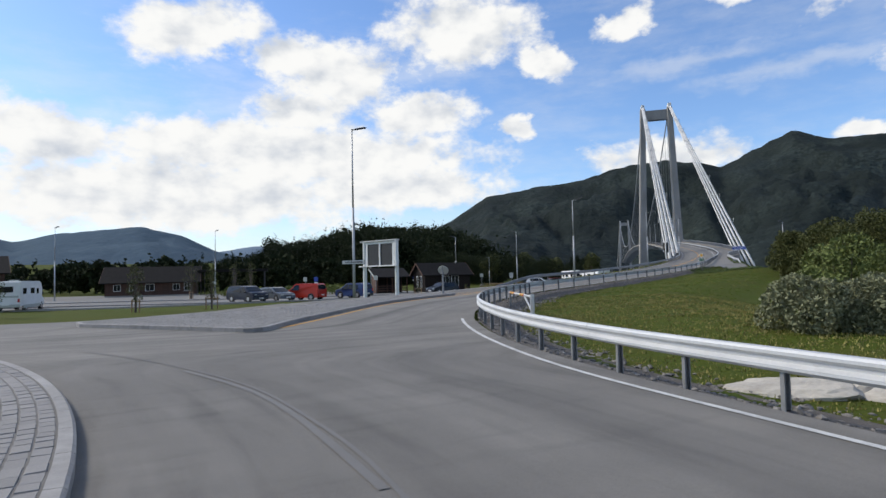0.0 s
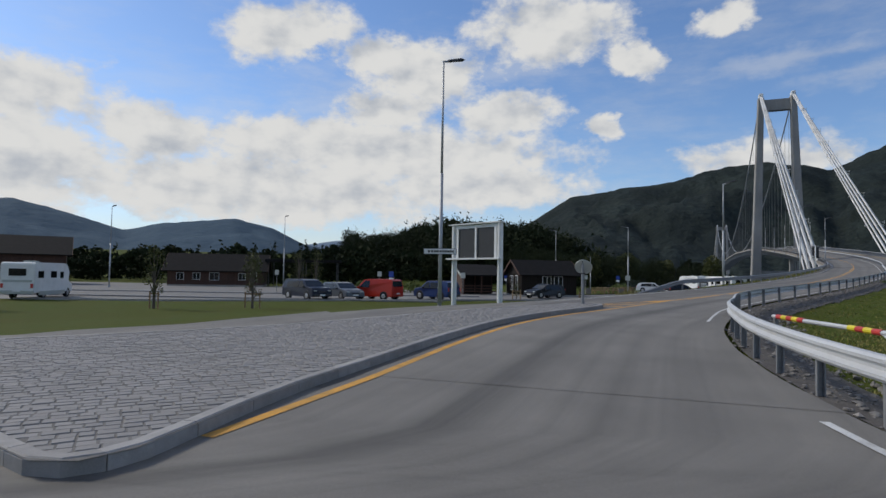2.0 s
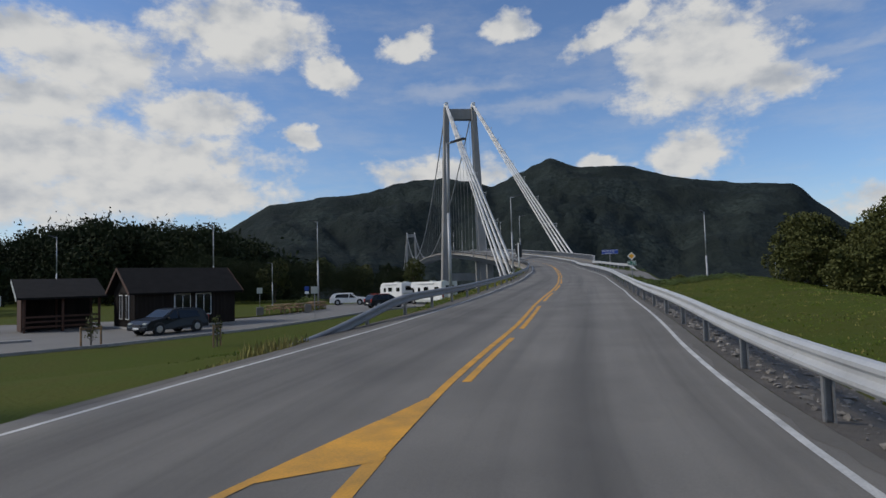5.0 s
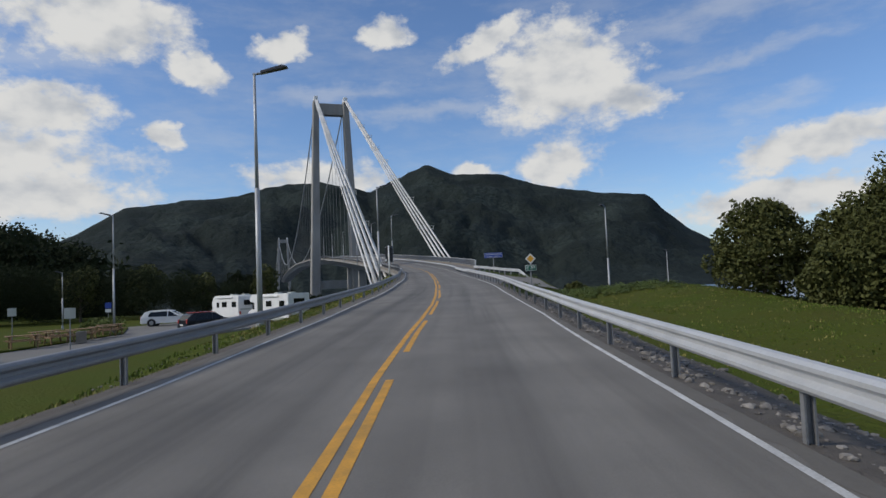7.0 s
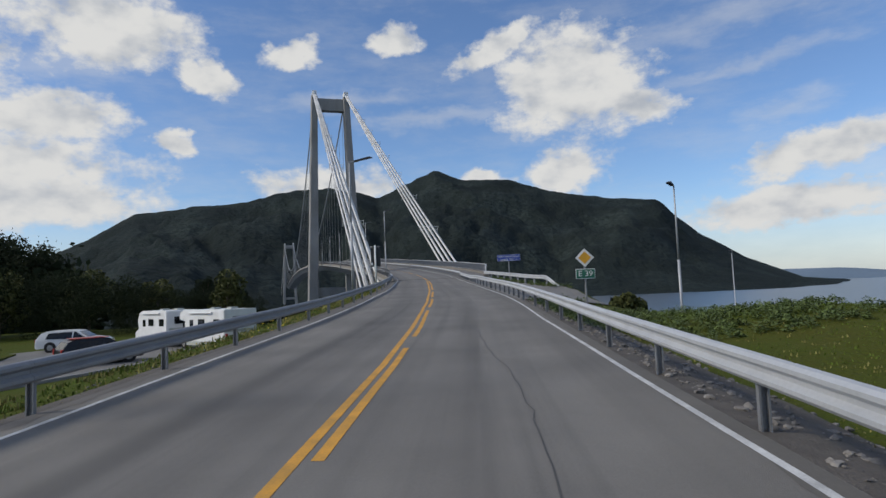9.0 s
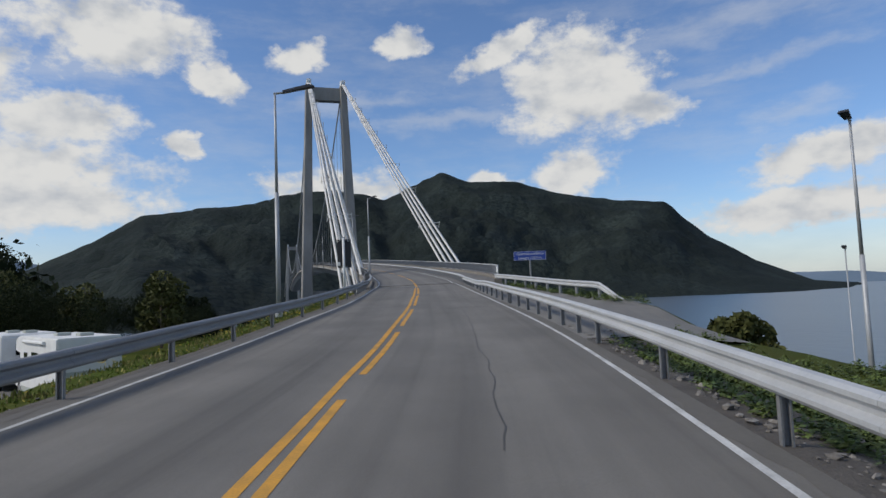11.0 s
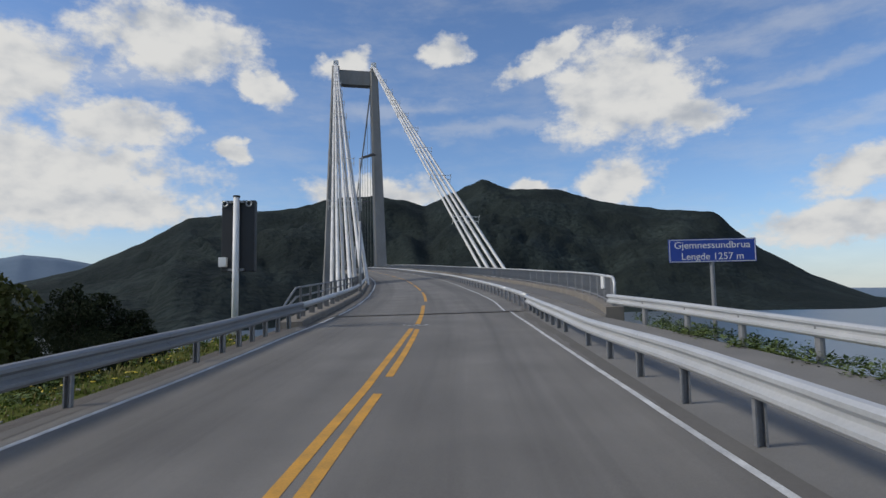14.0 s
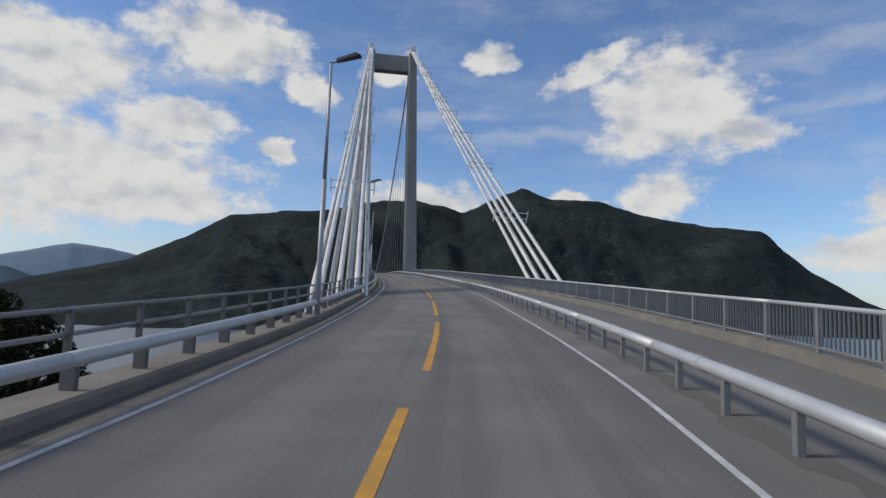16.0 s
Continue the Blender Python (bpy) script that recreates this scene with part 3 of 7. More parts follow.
def mountain(name, label, profile, near, crest, far, base, material, rough, seed, cols=260, rows=46, gully=0.4):
    """A range seen from the road: a ridge of given height at each bearing, with spurs and gullies down to its foot."""
    az = np.array([p[0] for p in profile], float)
    el = np.array([p[1] for p in profile], float)
    q = np.linspace(az[0], az[-1], cols)
    e = np.interp(q, az, el)
    v = []
    for j in range(rows):
        t = j / (rows - 1)
        for i in range(cols):
            b = radians(q[i])
            if t < 0.8:
                k = t / 0.8
                foot_r = near if isinstance(near, (int, float)) else float(np.interp(q[i], [a for a, _ in near], [b for _, b in near]))
                r = foot_r + (crest - foot_r) * k
            else:
                k = 1 - (t - 0.8) / 0.2 * 0.5
                r = crest + (far - crest) * (t - 0.8) / 0.2
            top = crest * math.tan(radians(e[i])) - base
            shape = k ** 1.15
            p = Vector((math.sin(b) * r, math.cos(b) * r, 0))
            nz = noise.fractal(p * (1 / 420.0) + Vector((seed, 0, 0)), 0.9, 2.1, 6)
            rg = noise.fractal(Vector((q[i] * 0.4 + seed + 1.5 * nz, k * 1.6 + 0.05 * q[i], 0)), 0.9, 2.1, 5)
            h = base + top * shape + (nz * 0.9 + rg * gully) * rough * top * math.sin(math.pi * min(k, 1.0)) ** 0.8
            h += noise.fractal(p * (1 / 60.0), 0.8, 2.2, 3) * top * 0.012 * (k > 0.02)
            v.append((p.x, p.y, h))
    f = [(j * cols + i, j * cols + i + 1, (j + 1) * cols + i + 1, (j + 1) * cols + i) for j in range(rows - 1) for i in range(cols - 1)]
    ob = new(name, raw(name, v, f))
    ob.data.materials.append(material)
    for face in ob.data.polygons:
        face.use_smooth = True
    return tagged(ob, label, "mountain", kind="structure")


# forest colour with some bluish haze blended into it
WOODED = mat("wooded_slope", (0.024, 0.031, 0.027), 0.95, tint=(0.014, 0.0195, 0.020), scale=0.004, fine=0.05, mix=0.7, bump=11.0, bump_scale=0.05, spec=0.05)


def crowns(m, scale, low, high):
    """Single tree crowns on a far wooded slope: cells of their own brightness."""
    n, l = m.node_tree.nodes, m.node_tree.links
    p = n["Principled BSDF"]
    src = p.inputs["Base Color"].links[0].from_socket
    tc, vo, mr, hs, big, mix = (n.new(k) for k in ("ShaderNodeTexCoord", "ShaderNodeTexVoronoi", "ShaderNodeMapRange", "ShaderNodeHueSaturation", "ShaderNodeTexNoise", "ShaderNodeMath"))
    vo.inputs["Scale"].default_value = scale
    big.inputs["Scale"].default_value, big.inputs["Detail"].default_value = 0.0035, 3
    l.new(tc.outputs["Object"], vo.inputs["Vector"])
    l.new(tc.outputs["Object"], big.inputs["Vector"])
    sep = n.new("ShaderNodeSeparateColor")
    l.new(vo.outputs["Color"], sep.inputs[0])
    mix.operation = "MULTIPLY"
    l.new(sep.outputs[0], mix.inputs[0])
    spread_ = n.new("ShaderNodeMapRange")
    l.new(big.outputs[0], spread_.inputs[0])
    spread_.inputs[1].default_value, spread_.inputs[2].default_value = 0.42, 0.68
    l.new(spread_.outputs[0], mix.inputs[1])
    l.new(mix.outputs[0], mr.inputs[0])
    mr.inputs[3].default_value, mr.inputs[4].default_value = low, high
    l.new(mr.outputs[0], hs.inputs["Value"])
    l.new(src, hs.inputs["Color"])
    l.new(hs.outputs[0], p.inputs["Base Color"])
    return m


crowns(WOODED, 0.085, 0.9, 2.0)
# blue distance haze is mixed into this slope's colour
HAZE_TINTED = mat("haze_tinted_slope", (0.075, 0.11, 0.14), 0.95, tint=(0.05, 0.08, 0.11), scale=0.003, fine=0.03, mix=0.8, bump=10.0, bump_scale=0.02, spec=0.05)
# the farthest slopes: thicker haze painted in as a paler colour
HAZE_TINTED_PALE = mat("pale_haze_tinted_slope", (0.17, 0.22, 0.28), 0.95, tint=(0.13, 0.18, 0.23), scale=0.003, fine=0.03, mix=0.8, spec=0.05)
MAIN_RIDGE = [(-14, 0.3), (-9, 1.6), (-4, 3.0), (0.5, 5.3), (4, 7.5), (9, 8.2), (13.3, 8.7), (16.2, 9.6), (20.4, 9.95), (23.6, 9.4), (25.1, 8.9), (27.5, 10.1), (30.6, 11.35),
              (33, 10.4), (37.4, 10.2), (41.2, 8.9), (46, 7.95), (50.6, 7.35), (51.3, 6.95), (52.2, 5.9), (53.0, 5.15), (54.1, 4.1), (55.2, 3.4), (56.6, 2.5), (57.6, 1.8), (61.7, -0.1), (66, -0.6), (72, -0.7)]
mountain("mountain", "dark green wooded mountain with a bare summit", MAIN_RIDGE, [(-14, 700), (8, 760), (38, 1400), (72, 1700)], 3300, 4300, SEA - 3, WOODED, 0.16, 3.0)
LEFT_RIDGE = [(-80, 3.5), (-60, 4.6), (-47, 5.2), (-44.3, 5.5), (-40.7, 4.65), (-36.4, 3.35), (-33.7, 4.1), (-31, 4.4), (-27.5, 4.85), (-24, 4.0), (-21.5, 2.7), (-19.5, 2.2), (-17, 1.5), (-12, 2.0), (-8, 0.5)]
mountain("mountain", "mountain range across the fjord with blue-grey haze in its colour", LEFT_RIDGE, 2000, 3600, 4400, SEA - 3, HAZE_TINTED, 0.12, 11.0, cols=160, rows=30)
GAP_RIDGE = [(-26, 1.5), (-21, 2.6), (-18, 3.1), (-13, 2.7), (-8, 4.1), (-5.5, 3.9), (-3, 3.4), (2, 2)]
mountain("mountain", "distant mountain with pale haze in its colour", GAP_RIDGE, 3700, 4300, 4700, SEA - 3, HAZE_TINTED_PALE, 0.08, 17.0, cols=80, rows=16)
RIGHT_RIDGE = [(56, 0.2), (60, 0.6), (64.8, 0.5), (68, 0.1), (75, 0.9), (95, 1.2), (130, 2.0)]
mountain("mountain", "low hills beyond the water with pale blue haze in their colour", RIGHT_RIDGE, 3900, 4500, 4800, SEA - 3, HAZE_TINTED_PALE, 0.08, 23.0, cols=80, rows=16)


# ---- roads ----
def strip(name, rows, dz=0.0):
    """A sheet from rows of points."""
    k = len(rows[0])
    v = [(p[0], p[1], p[2] + dz) for r in rows for p in r]
    return raw(name, v, [(j * k + i, j * k + i + 1, (j + 1) * k + i + 1, (j + 1) * k + i) for j in range(len(rows) - 1) for i in range(k - 1)])


def lane_map(me, k, rows):
    """Metres across and along the lane for each corner."""
    uv = me.uv_layers.new(name="lane")
    pts = [p for r in rows for p in r]
    for lp, d in zip(me.loops, uv.data):
        d.uv = pts[lp.vertex_index]


def wear_map(row):
    """On the roundabout the wear runs round the island, then turns into the road."""
    x, y = np.array([p[0] for p in row]), np.array([p[1] for p in row])
    s, o = along(x, y)
    w = ease(10, 19, y)
    u = (np.hypot(x + 23.9, y + 7.25) - 15) * (1 - w) + o * w
    v = 190 * np.arctan2(y + 7.25, x + 23.9) * (1 - w) + s * w
    return list(zip(u.tolist(), v.tolist()))


def flat(x, y, dz=0.0):
    return Vector((x, y, float(road_z(x, y)) + dz))


rows = []
for s in np.arange(1.6, 103.3, 0.8):
    a, b = edge_l(s) - 0.45, rail_r(s) - 0.12
    rows.append([at(s, a + (b - a) * k / 10) for k in range(11)])
road = new("road", strip("road", rows))
lane_map(road.data, 11, [[(edge_l(q) - 0.45 + (rail_r(q) - 0.12 - edge_l(q) + 0.45) * k / 10, q) for k in range(11)] for q in np.arange(1.6, 103.3, 0.8)])
road.data.materials.append(ASPHALT_ROAD)
tagged(road, "worn grey asphalt road with tyre tracks", "road", kind="structure")

# the left-hand limit of the asphalt beyond the splitter island
rows = []
for y in np.arange(-20.0, 28.01, 1.0):
    b = float(outer_x(y)) - 0.1
    a = float(np.interp(y, [10, 18, 20, 20.5], [-90, -40, -32, -9]))
    xs = np.r_[np.linspace(a, -9 + (a + 9) * 0.25, 12)[:-1], np.linspace(-9 + (a + 9) * 0.25, b, 40)]
    rows.append([flat(x, y) for x in xs])
apron = new("road", strip("road", rows, -0.004))
lane_map(apron.data, 0, [wear_map(r) for r in rows])
apron.data.materials.append(ASPHALT_ROAD)
tagged(apron, "worn grey asphalt roundabout with curved tyre marks", "road", kind="structure")
rows = []
for (x0, y0), (x1, y1) in (((-90, 16.0), (-88, 8.0)), ((-40, 19.0), (-38, 10.0)), ((-30, 20.4), (-28, 12.0)), ((-20, 22.6), (-20, 14.0)), ((-15.4, 23.6), (-14, 17.0)), ((-12.0, 25.4), (-9, 20.0)), ((-10.6, 29.2), (-6.0, 22.0)), ((-9.0, 32.4), (-4.6, 24.0))):
    rows.append([flat(x0 + (x1 - x0) * k / 4, y0 + (y1 - y0) * k / 4, -0.006) for k in range(5)])
lane = new("road", strip("road", rows, -0.006))
lane.data.materials.append(ASPHALT)
tagged(lane, "grey asphalt lane leaving the roundabout", "road", kind="structure")


def ribbon(name, pts, width, dz, material, label, parent=None):
    """A painted line of that width through pts."""
    p = np.array([tuple(q) for q in pts])
    d = np.gradient(p[:, :2], axis=0)
    d /= np.linalg.norm(d, axis=1)[:, None]
    rows = [[(c[0] - t[1] * width / 2, c[1] + t[0] * width / 2, c[2] + dz), (c[0] + t[1] * width / 2, c[1] - t[0] * width / 2, c[2] + dz)] for c, t in zip(p, d)]
    ob = new(name, strip(name, rows))
    ob.data.materials.append(material)
    ob.parent = parent
    if label:
        tagged(ob, label)
    return ob


def line(s0, s1, off, step=1.0):
    n = max(2, int(abs(s1 - s0) / step) + 1)
    return [at(s, off(s) if callable(off) else off) for s in np.linspace(s0, s1, n)]


UP = 0.0035
marks = thing("road_marking", Matrix(), "worn yellow and white painted road lines", "road marking", kind="structure")
island_o = table([(-3, 0.0), (1.5, 0.0), (5, -0.12), (10, -0.12), (13, -0.07), (18, 0.1), (23, 0.12)])
kerb_o = table([(0.4, -0.36), (5, -0.45), (9, -0.44), (13, -0.32), (16.5, -0.24)])
ribbon("yellow_line", line(-1.6, 22.9, island_o), 0.14, UP, YELLOW_LINE, "solid yellow line along the island", marks)
solid_o = table([(22.9, 0.12), (27, 0.08), (33, 0.02), (40, -0.14), (46, -0.15), (50, -0.1), (56, -0.13), (62, -0.32), (66, -0.48), (70, -0.59), (76, -0.57), (79, -0.5), (82, -0.37), (85, -0.25), (88, -0.19), (92, -0.11), (97, -0.17), (99.3, -0.17)])
dash_o = table([(24, 0.32), (31, 0.26), (40, 0.07), (46, 0.04), (50, 0.09), (56, 0.06), (62, -0.10), (66, -0.27), (70, -0.38), (76, -0.34), (79, -0.29), (82, -0.16), (85, -0.04), (88, 0.02), (92, 0.1), (95, 0.07), (99.3, -0.02)])
ribbon("yellow_line", line(22.9, 99.2, solid_o), 0.115, UP, YELLOW_LINE, "solid yellow line", marks)
for a, b in ((26.0, 30.6), (32.3, 39.8), (42.6, 49.0), (51.1, 58.1), (60.1, 68.5), (70.2, 75.9), (77.4, 83.2), (85.1, 91.8), (92.9, 99.0)):
    ribbon("dash", line(a, b, dash_o), 0.115, UP, YELLOW_LINE, "", marks)
ribbon("dash", line(100.2, 107.6, lambda q: -0.08), 0.13, UP + 0.003, YELLOW_LINE, "", marks)
for k in range(18):
    a = 110.1 + k * 11.6
    ribbon("dash", line(a, a + 9.0, lambda q: 0.02), 0.13, UP + 0.003, YELLOW_LINE, "", marks)
ribbon("edge_line", line(20.5, 101.6, edge_l), 0.08, UP, WHITE_LINE, "white edge line", marks)
ribbon("edge_line", line(13.5, 101.6, edge_r), 0.08, UP, WHITE_LINE, "white edge line", marks)
ribbon("edge_line", [flat(float(outer_x(y)) - 0.6 + 0.1 * float(ease(10, 14, y)), y) for y in np.arange(-18, 20.2, 0.7)], 0.10, UP + 0.002, WHITE_LINE, "white edge line", marks)
ribbon("edge_line", line(101.6, 102.9, edge_l), 0.08, UP + 0.003, WHITE_LINE, "white edge line", marks)
ribbon("edge_line", line(101.6, 103.8, edge_r), 0.08, UP + 0.003, WHITE_LINE, "white edge line", marks)
ribbon("edge_line", line(103.6, 300, edge_l), 0.08, UP + 0.003, WHITE_LINE, "white edge line", marks)
ribbon("edge_line", line(104.1, 300, lambda q: edge_r(q) - 0.16 * float(ease(110, 104, q))), 0.08, UP + 0.003, WHITE_LINE, "white edge line", marks)

# hatched nose behind the island
def patch(name, pts, material, parent, label=""):
    me = raw(name, [tuple(p) for p in pts], [tuple(range(len(pts)))])
    me.materials.append(material)
    ob = new(name, me)
    ob.parent = parent
    if label:
        tagged(ob, label)
    return ob


# solid yellow nose and its bars
patch("nose", [at(22.2, -0.68, UP + 0.002), at(25.0, 0.03, UP + 0.002), at(25.2, 0.16, UP + 0.002), at(22.8, 0.17, UP + 0.002)][::-1], YELLOW_LINE, marks, "solid yellow arrow-shaped nose")
ribbon("yellow_line", line(17.2, 24.0, lambda q: -2.05 + (q - 17.2) * 0.277, 0.6), 0.10, UP + 0.001, YELLOW_LINE, "", marks)
for s0, o0, s1, o1 in ((18.5, -1.0, 18.75, -0.12), (19.45, -1.22, 20.2, -0.12), (20.95, -0.86, 21.45, -0.08)):
    patch("bar", [at(s0, o0, UP + 0.001), at(s1, o1, UP + 0.001), at(s1 + 0.3, o1, UP + 0.001), at(s0 + 0.27, o0 + 0.08, UP + 0.001)][::-1], YELLOW_LINE, marks)
# worn white squiggle where the double line ends
for o0, o1, ph in ((-0.44, -0.08, 0.0), (-0.14, 0.24, 1.2)):
    pts = [at(99.95 + 0.13 * math.sin(ph + k * 0.8), o0 + (o1 - o0) * k / 9, UP + 0.004) for k in range(10)]
    ribbon("squiggle", pts, 0.06, 0.0, WHITE_LINE, "short worn white wavy mark", marks)

# joint and cracks
CRACK = mat("tar_seal", (0.085, 0.081, 0.075), 0.7, scale=5, fine=40)
JOINT = mat("joint_mastic", (0.085, 0.08, 0.073), 0.9, tint=(0.04, 0.038, 0.035), scale=2.5, fine=30, mix=0.9, bump=0.006, bump_scale=40)
seams = thing("joint_seal", Matrix(), "dark tar seals and cracks across the asphalt", "road crack", kind="structure")
ribbon("seam", [at(103.52 + 0.13 * o + 0.02 * math.sin(o * 5), o) for o in np.linspace(-2.95, 3.3, 24)], 0.55, 0.0042, JOINT, "dark rubber expansion joint", seams)
for wide, pts in ((0.018, [(21.7, 1.04), (20.0, 1.05), (18.3, 0.98)]), (0.018, [(21.6, 2.73), (19.8, 2.71), (18.6, 2.69)]), (0.014, [(21.5, 0.8), (21.5, 2.75)]), (0.018, [(19.35, 0.4), (19.3, 2.75)]), (0.014, [(17.2, 1.0), (16.2, 0.95), (15.0, 1.05)]),
                  (0.016, [(61.8, 1.36), (57.1, 1.68), (55.1, 1.91), (52.6, 1.98), (47.0, 1.9)]), (0.018, [(84.0, 1.7), (80.1, 1.62), (76.0, 1.5), (73.1, 1.45), (70.8, 1.54), (66.0, 1.5)])):
    fine = []
    for (a, o0), (b, o1) in zip(pts, pts[1:]):
        n = max(2, int(abs(b - a) / 0.35) + int(abs(o1 - o0) / 0.3))
        fine += [at(a + (b - a) * k / n + 0.03 * math.sin(11 * k), o0 + (o1 - o0) * k / n + 0.05 * noise.noise(Vector((a + k * 0.5, o0, 0))) + 0.015 * math.sin(k * 5.1)) for k in range(n)]
    ribbon("crack", fine, wide, 0.004, CRACK, "", seams)


# ---- roundabout island and splitter island ----
KERB_PROFILE = [(-0.15, -0.1), (0.0, -0.1), (0.0, 0.105), (-0.03, 0.13), (-0.15, 0.13)]


def kerb(pts, parent, length=1.0, closed=False):
    """Kerb stones end to end, their face to the right of the way along pts."""
    p = np.array(pts, float)
    d = np.r_[0, np.cumsum(np.hypot(*np.diff(p, axis=0).T))]
    n = int(d[-1] / length)
    for k in range(n):
        q = np.linspace(d[-1] * k / n + 0.006, d[-1] * (k + 1) / n - 0.006, 4)
        xy = np.c_[np.interp(q, d, p[:, 0]), np.interp(q, d, p[:, 1])]
        part("kerb_stone", sweep("kerb_stone", [(*c, float(road_z(*c))) for c in xy], KERB_PROFILE), GRANITE, parent)


def smooth_line(pts, n):
    p = np.array(pts, float)
    d = np.r_[0, np.cumsum(np.hypot(*np.diff(p, axis=0).T))]
    fx, fy = natural(d, p[:, 0]), natural(d, p[:, 1])
    q = np.linspace(0, d[-1], n)
    return np.c_[fx(q), fy(q)]


ISLAND_C, ISLAND_R = (-23.9, -7.25), 24.1
central = thing("roundabout_island", Matrix(), "raised roundabout island rim of grey setts with granite kerb", "traffic island", kind="structure")
arc = [(ISLAND_C[0] + ISLAND_R * math.cos(radians(a)), ISLAND_C[1] + ISLAND_R * math.sin(radians(a))) for a in np.arange(-60, 200, 2.0)]
kerb(arc, central, 1.0)

RIGHT_SIDE = [at(s, kerb_o(s))[:2] for s in np.arange(0.4, 16.5, 1.0)]
TIP = [tuple(at(17.4, -0.36)[:2]), tuple(at(18.0, -0.62)[:2]), tuple(at(18.3, -1.15)[:2]), tuple(at(18.2, -1.6)[:2]), tuple(at(17.6, -2.0)[:2])]
LEFT_SIDE = [(-1.05, 36.9), (-2.7, 34.8), (-4.35, 32.5), (-5.6, 30.4), (-8.0, 26.9), (-9.8, 25.1), (-12.6, 22.8)]
FRONT = [(-13.6, 21.6), (-12.9, 20.6), (-9.0, 18.8), (-6.3, 17.4), (-5.9, 17.2), (-5.55, 17.25), (-5.35, 17.6), (-5.3, 18.2), (-5.25, 19.2)]
outline = np.vstack([np.array(FRONT), np.array([tuple(p) for p in RIGHT_SIDE]), np.array(TIP), np.array(LEFT_SIDE)])
splitter = thing("splitter_island", Matrix(), "raised traffic island of grey stone setts with granite kerb", "traffic island", kind="structure")
closed = np.vstack([outline, outline[:1]])
kerb(closed, splitter, 0.95)


def inside(poly, x, y):
    """Whether each place lies in the outline."""
    x, y = np.asarray(x), np.asarray(y)
    r = np.zeros(x.shape, bool)
    n = len(poly)
    for i in range(n):
        (x0, y0), (x1, y1) = poly[i], poly[(i + 1) % n]
        c = ((y0 > y) != (y1 > y)) & (x < (x1 - x0) * (y - y0) / (y1 - y0 + 1e-12) + x0)
        r ^= c
    return r


def bed(name, poly, dz, material, parent, label):
    bm = bmesh.new()
    f = bm.faces.new([bm.verts.new((x, y, 0)) for x, y in poly])
    bmesh.ops.triangulate(bm, faces=[f])
    bmesh.ops.subdivide_edges(bm, edges=bm.edges[:], cuts=2)
    for v in bm.verts:
        v.co.z = float(road_z(v.co.x, v.co.y)) + dz
    bmesh.ops.recalc_face_normals(bm, faces=bm.faces)
    ob = part(name, bm, material, parent, label)
    return ob


bed("bed", outline, 0.119, MORTAR, splitter, "dark sand joints between setts")
inner = [(ISLAND_C[0] + (ISLAND_R - 0.14) * math.cos(radians(a)), ISLAND_C[1] + (ISLAND_R - 0.14) * math.sin(radians(a))) for a in np.arange(0, 360, 3.0)]
bed("bed", inner, 0.119, MORTAR, central, "dark sand joints between setts")


